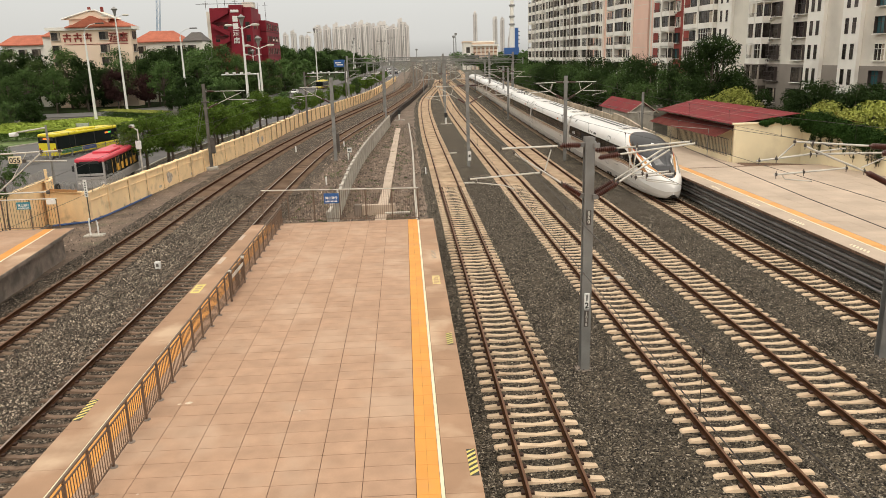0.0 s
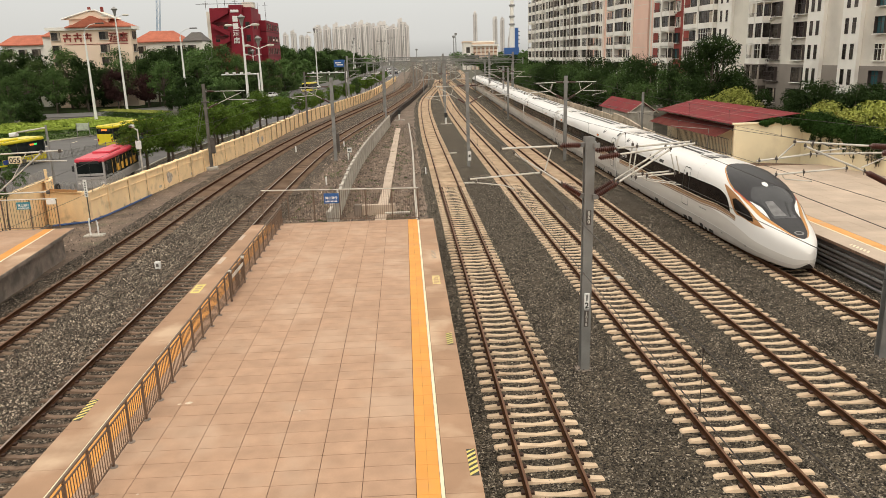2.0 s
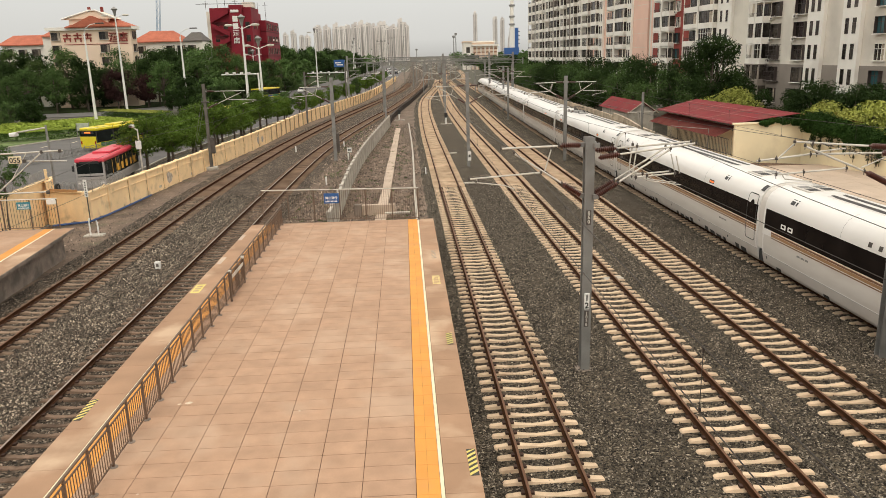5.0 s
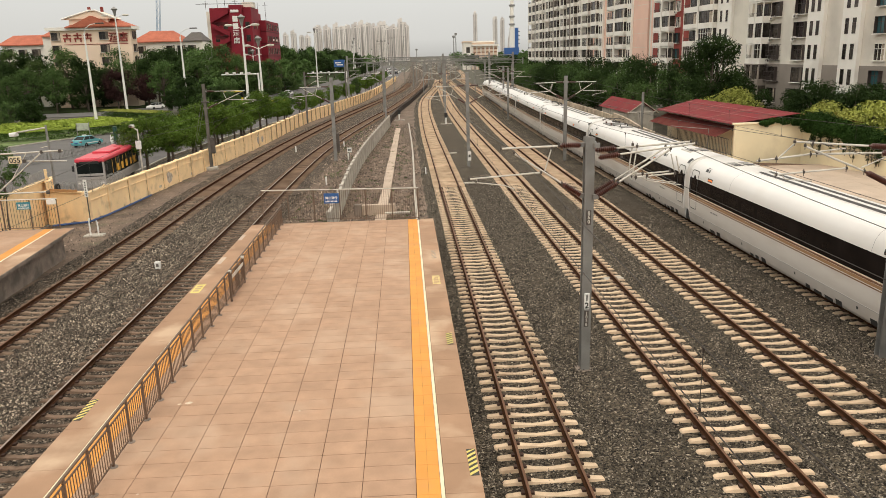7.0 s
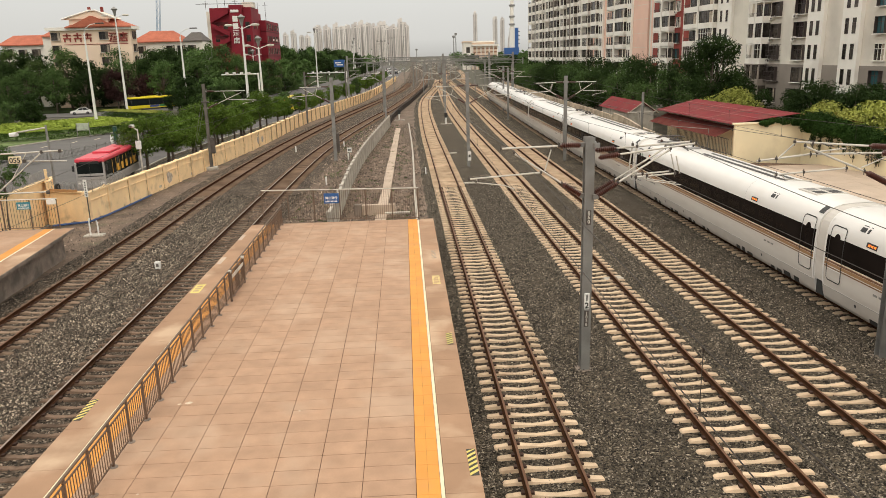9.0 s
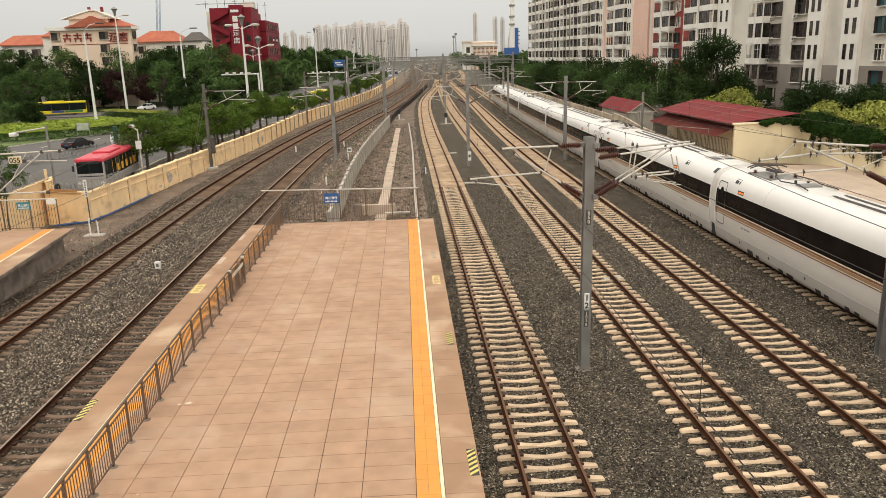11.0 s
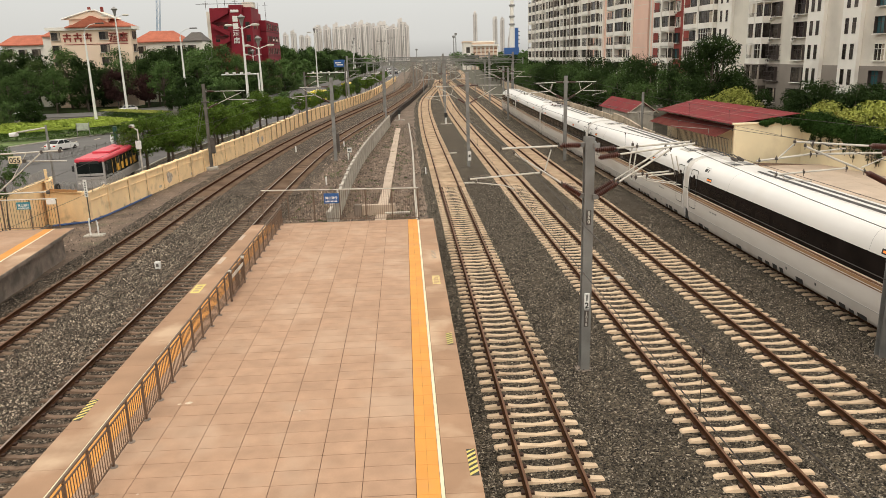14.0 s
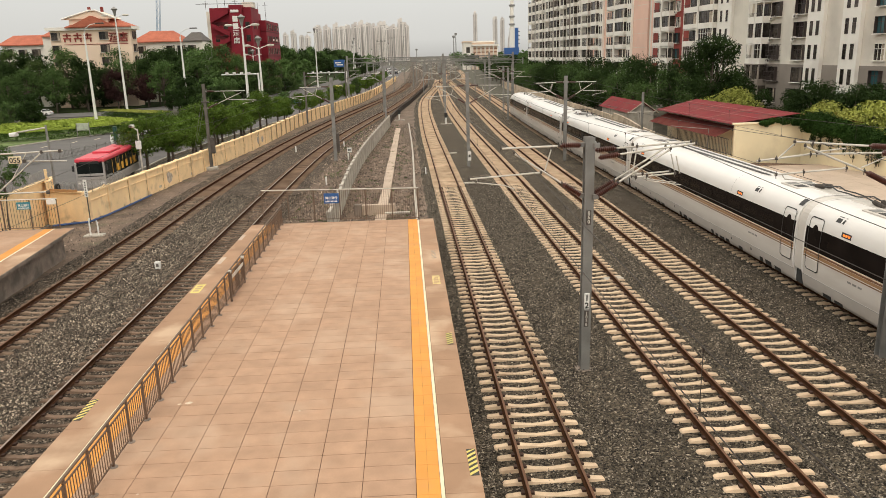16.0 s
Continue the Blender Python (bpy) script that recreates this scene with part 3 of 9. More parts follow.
def middle_platform():
    pf = thing("platform_1", pose(0, 0, 0))
    tagged(pf, "paved station platform with pinkish tiles and a yellow tactile strip", "platform", kind="structure")
    end = 41.6
    bm = bmesh.new()
    prism(bm, [(-8.95, BACK), (1.29, BACK), (1.29, end - 0.05)] + [(curve_at(P_LEFT, y) + 0.1, y) for y in (end - 0.05, 35, 29, 23.4, 20, 17.9, 14.8, 8)], -0.6, P_Z - 0.13)
    part("platform_body", bm, PLAT_SIDE, pf)
    bm = bmesh.new()
    prism(bm, [(-9.05, BACK), (1.38, BACK), (1.38, end)] + [(curve_at(P_LEFT, y), y) for y in (end, 35, 29, 23.4, 20, 17.9, 14.8, 8)], P_Z - 0.13, P_Z - 0.012)
    part("coping", bm, JOINT, pf, "concrete platform coping")
    lines = (-0.066, -1.235, -2.245, -3.27, -4.285, -5.33, -6.385, -7.225)
    tiles = [slab(a - b - 0.016, 0.6 - 0.012, 0.03, PAVE, "tile") for a, b in zip(lines, lines[1:])]
    rnd = random.Random(5)
    rows = int((end - 11.0) / 0.6)
    for r in range(rows):
        y = 11.0 + 0.6 * (r + 0.5)
        for c in range(7):
            ob = part("tile", tiles[c], None, pf)
            ob.matrix_basis = pose((lines[c] + lines[c + 1]) / 2, y + 0.045, P_Z + rnd.uniform(-0.0025, 0.0015), rnd.uniform(-0.15, 0.15), rnd.uniform(-0.1, 0.1), 0)
    # plain paving behind the view
    run, tac_run, edge_run = bmesh.new(), bmesh.new(), bmesh.new()
    for r in range(1, 46):
        y1 = 11.045 - 0.6 * (r - 1) - 0.006
        for a, b in zip(lines, lines[1:]):
            box(run, b + 0.008, a - 0.008, y1 - 0.588, y1, P_Z - 0.03, P_Z + rnd.uniform(-0.002, 0.001))
        for c in range(2):
            box(tac_run, -0.058 + 0.26 * c, 0.198 + 0.26 * c, y1 - 0.634, y1 - 0.039, P_Z - 0.03, P_Z + 0.003)
        if r % 2:
            box(edge_run, 0.56, 1.38, y1 - 1.83, y1 - 0.64, P_Z - 0.03, P_Z)
    tagged(part("paving_run", run, PAVE, pf), kind="stuff")
    tagged(part("tactile_run", tac_run, TACTILE, pf), kind="stuff")
    tagged(part("edge_run", edge_run, PAVE_EDGE, pf), kind="stuff")
    part("paving", bm_box(-7.2, -0.07, BACK, -16.0, P_Z - 0.03, P_Z), PAVE, pf)
    part("tactile_run", bm_box(-0.06, 0.46, BACK, -16.0, P_Z - 0.03, P_Z + 0.003), TACTILE, pf)
    part("tactile_run", bm_box(-8.04, -7.52, BACK, 10.99, P_Z - 0.03, P_Z + 0.003), TACTILE, pf)
    part("edge_run", bm_box(0.555, 1.375, BACK, -17.0, P_Z - 0.03, P_Z), PAVE_EDGE, pf)
    part("edge_run", bm_box(-9.03, -8.135, BACK, 9.79, P_Z - 0.03, P_Z), PAVE_EDGE, pf)
    part("edge_run", bm_box(-7.515, -7.225, BACK, 9.79, P_Z - 0.03, P_Z), PAVE, pf)
    # yellow strip: two rows of tactile tiles
    tac = slab(0.256, 0.595, 0.03, TACTILE, "tactile_tile")
    for r in range(rows):
        for c in range(2):
            ob = part("tactile_tile", tac, None, pf)
            ob.matrix_basis = pose(-0.06 + 0.26 * (c + 0.5), 11.0 + 0.6 * (r + 0.5), P_Z + 0.003)
        for c in range(2):
            ob = part("tactile_tile", tac, None, pf)
            ob.matrix_basis = pose(-7.52 - 0.26 * (c + 0.5), 11.0 + 0.6 * (r + 0.5), P_Z + 0.003)
    part("white_line", bm_box(-8.125, -8.045, BACK, end, P_Z - 0.03, P_Z + 0.004), LINE, pf)
    part("white_line", bm_box(0.465, 0.545, BACK, end, P_Z - 0.03, P_Z + 0.004), LINE, pf)
    edge = slab(0.82, 1.19, 0.03, PAVE_EDGE, "edge_slab")
    for r in range(26):
        y = 10.4 + 1.2 * (r + 0.5)
        if y < end - 0.5:
            ob = part("edge_slab", edge, None, pf)
            ob.matrix_basis = pose(0.97, y, P_Z)
    for x, y, r0, seed in SPLASHES:
        rs = random.Random(seed)
        bm = bmesh.new()
        prism(bm, [(x + r0 * rs.uniform(0.55, 1.15) * math.cos(i * 0.57), y + 0.7 * r0 * rs.uniform(0.55, 1.15) * math.sin(i * 0.57)) for i in range(11)], P_Z - 0.01, P_Z + 0.004)
        part("pale_splash", bm, SPLASH, pf, "dried pale splash on the paving")
    # left margin behind the fence
    for r in range(16):
        y0, y1 = 9.8 + 2.0 * r, 9.8 + 2.0 * r + 1.99
        y1 = min(y1, end)
        bm = bmesh.new()
        prism(bm, [(curve_at(P_LEFT, y0) + 0.01, y0), (-8.135, y0), (-8.135, y1), (curve_at(P_LEFT, y1) + 0.01, y1)], P_Z - 0.03, P_Z)
        part("edge_slab", bm, PAVE_EDGE, pf)
        part("inner_slab", bm_box(-7.515, -7.225, y0, y1, P_Z - 0.03, P_Z), PAVE, pf)
    for k, (x0, x1, y0, y1) in enumerate(((1.14, 1.345, 14.65, 15.8), (1.08, 1.28, 22.4, 23.45), (0.98, 1.19, 33.0, 34.4), (-9.02, -8.82, 18.25, 19.5))):
        hatch(pf, x0, x1, y0, y1, dark=PAINT_WORN if k == 2 else HAZARD_K, light=PAVE_EDGE if k == 2 else HAZARD_Y)
    for x0, x1, y0, y1, paint in ((0.87, 1.19, 29.0, 30.2, PAINT_FADED), (-8.96, -8.58, 29.1, 30.25, HAZARD_Y)):
        yp = part("yellow_patch", bm_box(x0, x1, y0, y1, P_Z, P_Z + 0.004), paint, pf, "faded painted notice")
        for k in range(3):
            part("notice_bar", bm_box(x0 + 0.07, x1 - 0.07, y0 + 0.2 + 0.28 * k, y0 + 0.34 + 0.28 * k, P_Z + 0.0045, P_Z + 0.006), PAVE_EDGE, yp)
    for x0, x1, y0, y1 in ((-8.93, -8.72, 33.4, 34.6), (-8.92, -8.72, 38.0, 39.2)):
        part("pale_patch", bm_box(x0, x1, y0, y1, P_Z, P_Z + 0.004), PAVE_RIGHT, pf, "pale worn painted patch")
    return pf


def hatch(parent, x0, x1, y0, y1, z=P_Z, dark=HAZARD_K, light=HAZARD_Y):
    """A painted patch of slanting bars."""
    h = part("hazard_patch", bm_box(x0, x1, y0, y1, z, z + 0.004), dark, parent, "faded yellow and black hazard stripes")
    bm = bmesh.new()
    n = 6
    step = (y1 - y0) / n
    for i in range(n):
        a = y0 + i * step
        lean = step * 0.9
        q = [(x0, a), (x1, min(a + lean, y1)), (x1, min(a + lean + step * 0.5, y1)), (x0, a + step * 0.5)]
        prism(bm, q, z + 0.0045, z + 0.008)
    part("stripes", bm, light, h)


middle_platform()


def right_platform():
    pf = thing("platform_2", pose(0, 0, 0))
    tagged(pf, "wide pale paved station platform with dark ribbed edge", "platform", kind="structure")
    out = [(20.12, BACK), (45, BACK), (45, 56), (33, 56), (26.5, 58.8), (27.5, 68), (27.9, 76), (20.12, 76)]
    bm = bmesh.new()
    prism(bm, [(20.42, BACK)] + out[1:-1] + [(20.42, 76)], -0.6, P_Z - 0.14)
    part("platform_body", bm, PLAT_SIDE, pf)
    bm = bmesh.new()
    prism(bm, [(20.05, BACK)] + out[1:-1] + [(20.05, 76)], P_Z - 0.14, P_Z - 0.012)
    part("coping", bm, JOINT, pf, "concrete platform coping")
    # dark horizontal ribs of the platform wall
    for i in range(6):
        z = -0.2 + i * 0.215
        bm = bmesh.new()
        box(bm, 20.2 + 0.015 * i, 20.42, BACK, 76, z, z + 0.12, bev=0.02)
        part("rib", bm, STEEL_DARK if i % 2 else STEEL, pf, "dark ribbed facing bar")
    slb = slab(1.19, 1.19, 0.03, PAVE_RIGHT, "slab")
    rnd = random.Random(8)
    for r in range(27):
        for c in range(10):
            x, y = 22.45 + 1.2 * c, 24.6 + 1.2 * r
            if y > 56 and x > 26:
                continue
            ob = part("slab", slb, None, pf)
            ob.matrix_basis = pose(x, y, P_Z + rnd.uniform(-0.002, 0.002))
    part("paving", bm_box(21.85, 45, BACK, 23.99, P_Z - 0.03, P_Z), PAVE_RIGHT, pf)
    part("paving", bm_box(33.86, 45, 24, 55.9, P_Z - 0.03, P_Z), PAVE_RIGHT, pf)
    part("paving", bm_box(21.85, 26.4, 56.7, 75.9, P_Z - 0.03, P_Z - 0.001), PAVE_RIGHT, pf)
    part("yellow_strip", bm_box(21.28, 21.83, BACK, 76, P_Z - 0.03, P_Z + 0.002), TACTILE_OLD, pf, "yellow tactile strip")
    part("white_line", bm_box(21.16, 21.26, BACK, 76, P_Z - 0.03, P_Z + 0.004), LINE, pf)
    part("edge_run", bm_box(20.06, 21.15, BACK, 15.99, P_Z - 0.03, P_Z), PAVE_RIGHT, pf)
    for r in range(24):
        part("edge_slab", bm_box(20.06, 21.15, 16 + 2.4 * r, 18.39 + 2.4 * r, P_Z - 0.03, P_Z), PAVE_RIGHT, pf)
    for y in (31.0, 36.6, 41.6, 47.2):
        hatch(pf, 20.35, 20.6, y, y + 1.6, light=LINE, dark=PAVE_RIGHT)


right_platform()


def left_platform():
    pf = thing("platform_3", pose(0, 0, 0))
    tagged(pf, "low weathered station platform with an undercut concrete edge", "platform", kind="structure")
    out = [(-18.1, BACK), (-18.15, 31), (-19.15, 42.6), (-40, 42.6), (-40, BACK)]
    bm = bmesh.new()
    prism(bm, [(-18.95, BACK), (-18.95, 31), (-19.6, 42.0), (-40, 42.0), (-40, BACK)], -0.6, P_Z - 0.16)
    part("platform_body", bm, PLAT_SIDE, pf)
    bm = bmesh.new()
    prism(bm, out, P_Z - 0.16, P_Z - 0.012)
    part("coping", bm, PLAT_SIDE, pf, "chipped concrete coping")
    bm = bmesh.new()
    prism(bm, [(-18.14, BACK), (-18.19, 31), (-19.19, 42.56), (-20.2, 42.56), (-19.2, 31), (-19.15, BACK)], P_Z - 0.03, P_Z)
    part("edge_paving", bm, PAVE_EDGE, pf)
    bm = bmesh.new()
    prism(bm, [(-19.16, BACK), (-19.21, 31), (-20.21, 42.56), (-20.30, 42.56), (-19.30, 31), (-19.25, BACK)], P_Z - 0.03, P_Z + 0.003)
    part("white_line", bm, LINE, pf)
    bm = bmesh.new()
    prism(bm, [(-19.26, BACK), (-19.31, 31), (-20.31, 42.56), (-20.80, 42.56), (-19.80, 31), (-19.75, BACK)], P_Z - 0.03, P_Z + 0.002)
    part("yellow_strip", bm, TACTILE, pf, "yellow tactile strip")
    bm = bmesh.new()
    prism(bm, [(-19.76, BACK), (-19.81, 31), (-20.81, 42.56), (-39.9, 42.56), (-39.9, BACK)], P_Z - 0.03, P_Z)
    part("paving", bm, PAVE, pf)


left_platform()

def ribbed(bm, a, b, r=0.085, n=8):
    """A ribbed insulator between two points."""
    a, b = Vector(a), Vector(b)
    d = (b - a)
    L = d.length
    prof = [(0.03, 0)]
    n = max(n, int(L / 0.075))
    for i in range(n):
        h = L * (0.08 + 0.84 * i / n)
        s = L * 0.84 / n
        prof += [(r * 0.55, h), (r, h + s * 0.35), (r, h + s * 0.5), (r * 0.55, h + s * 0.85)]
    prof += [(0.03, L)]
    tmp = bmesh.new()
    lathe(tmp, prof, n=10)
    rot = Vector((0, 0, 1)).rotation_difference(d).to_matrix().to_4x4()
    bmesh.ops.transform(tmp, matrix=Matrix.Translation(a) @ rot, verts=tmp.verts)
    me = bpy.data.meshes.new("tmp")
    tmp.to_mesh(me)
    tmp.free()
    bm.from_mesh(me)
    bpy.data.meshes.remove(me)


# ---- the train ----
TRAIN_S = [(0.0, 0.0), (0.5, 4.49), (1.0, 8.95), (1.5, 13.37), (2.0, 17.72), (2.5, 22.03), (3.0, 26.27), (3.5, 30.42), (4.0, 34.5), (4.2, 36.12), (6.3, 52.78), (6.5, 54.29), (7.0, 58.04), (7.5, 61.79), (8.0, 65.45), (8.5, 69.1), (9.0, 72.71), (9.2, 74.14),
           (11.3, 89.05), (11.5, 90.5), (12.0, 94.08), (12.5, 97.54), (13.0, 101.0), (13.5, 104.47), (14.0, 107.9), (14.5, 111.27), (15.0, 114.6), (15.5, 117.87), (16.0, 121.1)]
# half of the body's cross-section, from the skirt up to the roof
SECTION = [(1.30, 0.28), (1.48, 0.31), (1.555, 0.58), (1.61, 0.88), (1.665, 1.25), (1.68, 1.6), (1.68, 1.95), (1.68, 2.3), (1.675, 2.6), (1.655, 2.9), (1.615, 3.2), (1.53, 3.47), (1.37, 3.71), (1.1, 3.89), (0.75, 4.0), (0.38, 4.045), (0.0, 4.05)]


NOSE_TOP = [(0.0, 1.02), (0.12, 1.22), (0.4, 1.45), (0.9, 1.68), (1.8, 1.98), (2.8, 2.32), (3.8, 2.92), (5.0, 3.48), (6.5, 3.86), (8.0, 4.0), (9.5, 4.05), (12.0, 4.05), (40.0, 4.05)]


def nose_scale(u):
    """Width, roof height and belly height of the body u metres behind the tip."""
    w = min(1.0, (1 - (1 - min(u / 6.8, 1.0)) ** 2.5) ** 0.58) if u > 0 else 0.0
    top = curve_at(NOSE_TOP, u)
    low = 0.28 - 0.12 * max(0.0, 1 - u / 4.5) + 0.12 * max(0.0, 1 - u / 0.9) ** 2 + 0.25 * max(0.0, 1 - u / 0.4) ** 2
    return w, top, low


def skin(u, q, off=0.0, nosed=True):
    """A point of the shell: u metres behind the tip, q from -1 (one skirt) over the roof to 1 (the other)."""
    a = abs(q)
    f = (1 - a) * (len(SECTION) - 1)
    i = min(int(f), len(SECTION) - 2)
    t = f - i
    x = SECTION[i][0] + (SECTION[i + 1][0] - SECTION[i][0]) * t
    z = SECTION[i][1] + (SECTION[i + 1][1] - SECTION[i][1]) * t
    tx, tz = SECTION[i + 1][0] - SECTION[i][0], SECTION[i + 1][1] - SECTION[i][1]
    n = math.hypot(tx, tz)
    x, z = x + off * tz / n, z - off * tx / n
    if nosed:
        w, top, low = nose_scale(u)
        x *= w
        z = low + (z - 0.28) / 3.77 * (top - low)
    return (math.copysign(x, q) if q else 0.0, z)


def q_of(z):
    """The roof parameter at the height z on the straight body."""
    for i, ((_, z0), (_, z1)) in enumerate(zip(SECTION, SECTION[1:])):
        if z0 <= z <= z1:
            return 1 - (i + (z - z0) / (z1 - z0)) / (len(SECTION) - 1)
    return 0.0


def patch(us, spans, side, off=0.006, y_of=lambda u: u, nosed=False, rows=4):
    """A thin panel that follows the shell between two q lines; spans(u) gives (q0, q1)."""
    bm = bmesh.new()
    grid = []
    for u in us:
        q0, q1 = spans(u)
        row = []
        for k in range(rows + 1):
            x, z = skin(u, (q0 + (q1 - q0) * k / rows), off, nosed)
            row.append(bm.verts.new((x * side, y_of(u), z)))
        grid.append(row)
    for a, b in zip(grid, grid[1:]):
        for k in range(rows):
            f = (a[k], b[k], b[k + 1], a[k + 1])
            bm.faces.new(f if side > 0 else f[::-1])
    bmesh.ops.recalc_face_normals(bm, faces=bm.faces)
    return bm


def band(z0, z1):
    return lambda u: (q_of(z0), q_of(z1))


def shell(y0, y1, us=None):
    bm = bmesh.new()
    rings = []
    n = 64
    stations = us or [0.0, 0.12, y1 - y0 - 0.12, y1 - y0]
    for j, u in enumerate(stations):
        ring = []
        for k in range(n + 1):
            q = -1 + 2 * k / n
            x, z = skin(u, q, 0.0, us is not None)
            s = 1.0
            if us is None and j in (0, 3):
                s = 0.996
            ring.append(bm.verts.new((x * s, y0 + u, 2.0 + (z - 2.0) * s)))
        rings.append(ring)
    for a, b in zip(rings, rings[1:]):
        for k in range(n):
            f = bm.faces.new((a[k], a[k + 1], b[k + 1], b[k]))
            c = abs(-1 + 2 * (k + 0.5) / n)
            # Bands grey downwards: grime, and shade put into the lacquer colours.
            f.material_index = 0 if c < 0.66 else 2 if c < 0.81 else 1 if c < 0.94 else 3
        bm.faces.new((a[n], a[0], b[0], b[n])).material_index = 3
    bm.faces.new([bm.verts.new(v.co) for v in rings[0]])
    bm.faces.new([bm.verts.new(v.co) for v in rings[-1][::-1]])
    bmesh.ops.recalc_face_normals(bm, faces=bm.faces)
    return bm


def wheelset(parent, y):
    b = part("bogie", bm_box(-1.15, 1.15, y - 1.7, y + 1.7, 0.3, 0.75, bev=0.05), TRAIN_UNDER, parent)
    for dy in (-1.25, 1.25):
        for s in (-1, 1):
            bm = bmesh.new()
            lathe(bm, [(0.40, -0.065), (0.46, -0.06), (0.46, 0.03), (0.43, 0.06), (0.12, 0.065)], (s * 0.74, y + dy, 0.46), 14, "x")
            part("wheel", bm, STEEL_DARK, b)


def pantograph(parent, y):
    """Lowered pantograph in its recess, with insulators and roof cables."""
    pan = part("pantograph", bm_box(-0.8, 0.8, y - 1.2, y + 1.2, 3.9, 3.99, bev=0.02), STEEL, parent, "lowered dark pantograph on a grey deck")
    pan.matrix_basis = pose(0, 0, 0.07)
    bm = bmesh.new()
    tube(bm, [(0.0, y + 0.9, 4.12), (0, y - 0.8, 4.22)], 0.06)
    part("lower_arm", bm, STEEL_DARK, pan)
    bm = bmesh.new()
    tube(bm, [(0, y - 0.8, 4.22), (0, y + 0.8, 4.34)], 0.04)
    for s in (-1, 1):
        tube(bm, [(0, y - 0.7, 4.23), (s * 0.45, y + 0.8, 4.34)], 0.025)
    part("upper_arm", bm, STEEL_DARK, pan)
    for dy in (0.7, 1.0):
        bm = bmesh.new()
        tube(bm, [(-0.95, y + dy, 4.26), (-0.6, y + dy, 4.37), (0.6, y + dy, 4.37), (0.95, y + dy, 4.26)], 0.035)
        part("contact_strip", bm, STEEL_DARK, pan)
    for s in (-1, 1):
        for dy in (-0.85, 0.85):
            bm = bmesh.new()
            lathe(bm, [(0.05, 0), (0.11, 0.04), (0.05, 0.07), (0.11, 0.11), (0.05, 0.14), (0.03, 0.17)], (s * 0.6, y + dy, 3.98), 10)
            part("insulator", bm, INSULATOR, pan)
    for s in (-1, 1):
        bm = bmesh.new()
        tube(bm, [(s * 0.5, y - 1.0, 4.12), (s * 0.8, y - 2.2, 4.06), (s * 0.5, y - 3.2, 4.08), (s * 0.7, y - 4.4, 4.02)], 0.03)
        tube(bm, [(s * 0.3, y - 2.6, 4.02), (s * 0.3, y - 2.6, 4.16)], 0.06)
        part("roof_cable", bm, BLACK, pan)
    part("equipment_box", bm_box(-0.45, 0.45, y - 3.6, y - 2.9, 3.95, 4.06, bev=0.03), STEEL, pan, "low grey roof equipment box")


def ladder(knots, u):
    """A value read off (u, value) knots in straight runs."""
    if u <= knots[0][0]:
        return knots[0][1]
    for (u0, v0), (u1, v1) in zip(knots, knots[1:]):
        if u <= u1:
            return v0 + (v1 - v0) * (u - u0) / (u1 - u0)
    return knots[-1][1]


BAND_LOW, BAND_TOP = 2.07, 2.99


def outline(y0, y1, z0, z1, side, wide, off, corner=0.14):
    """A thin rounded frame line on the body's side."""
    bm = bmesh.new()
    arc = lambda cy, cz, a0: [(cy, cz, radians(a0 + 15 * i)) for i in range(7)]
    walk_round = arc(y1 - corner, z1 - corner, 0) + arc(y0 + corner, z1 - corner, 90)
    walk_round += [(y0 + corner, z1 - corner + (z0 - z1 + 2 * corner) * i / 10, math.pi) for i in range(1, 10)]
    walk_round += arc(y0 + corner, z0 + corner, 180) + arc(y1 - corner, z0 + corner, 270)
    walk_round += [(y1 - corner, z0 + corner + (z1 - z0 - 2 * corner) * i / 10, 0.0) for i in range(1, 10)]
    ring = []
    for cy, cz, a in walk_round:
        for grow in (0.0, wide):
            z = cz + (corner + grow) * math.sin(a)
            x, zz = skin(0, q_of(z), off, False)
            ring.append(bm.verts.new((x * side, cy + (corner + grow) * math.cos(a), zz)))
    n = len(ring)
    for k in range(0, n, 2):
        bm.faces.new((ring[k], ring[k + 1], ring[(k + 3) % n], ring[(k + 2) % n]))
    bmesh.ops.recalc_face_normals(bm, faces=bm.faces)
    return bm


def door(parent, y, side, wide=0.92):
    """A plug door: its leaf, the dark seal round it, the arched pane and the dark band that runs over it."""
    z0, z1 = 1.24, 3.40
    d = part("door", patch([y - wide / 2, y + wide / 2], band(z0, z1), side, 0.008, rows=10), TRAIN_WHITE, parent)
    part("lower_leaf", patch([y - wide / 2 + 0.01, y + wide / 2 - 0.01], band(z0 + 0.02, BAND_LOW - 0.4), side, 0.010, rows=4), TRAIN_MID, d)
    part("seal", outline(y - wide / 2, y + wide / 2, z0, z1, side, 0.045, 0.018), BLACK, d, "dark rubber door seal")
    part("door_band", patch([y - wide / 2, y + wide / 2], band(BAND_LOW, BAND_TOP - 0.02), side, 0.012, rows=4), TRAIN_GLASS, d)
    part("door_glass", patch([y - 0.19, y - 0.15, y - 0.08, y, y + 0.08, y + 0.15, y + 0.19], lambda u: (q_of(2.2), q_of(2.93 + 0.22 * (1 - (abs(u - y) / 0.2) ** 2) ** 0.5)), side, 0.016, rows=6), TRAIN_PANE, d, "arched door window")
    for za, zb, mat, nm in STRIPES:
        part(nm, patch([y - wide / 2, y + wide / 2], band(za, zb), side, 0.0115, rows=2), mat, d)


STRIPES = ((2.025, 2.055, LINE, "pale_line"), (1.935, 2.015, TRAIN_BROWN, "brown_stripe"), (1.80, 1.925, TRAIN_GOLD, "gold_stripe"), (1.715, 1.765, TRAIN_BROWN, "brown_line"))


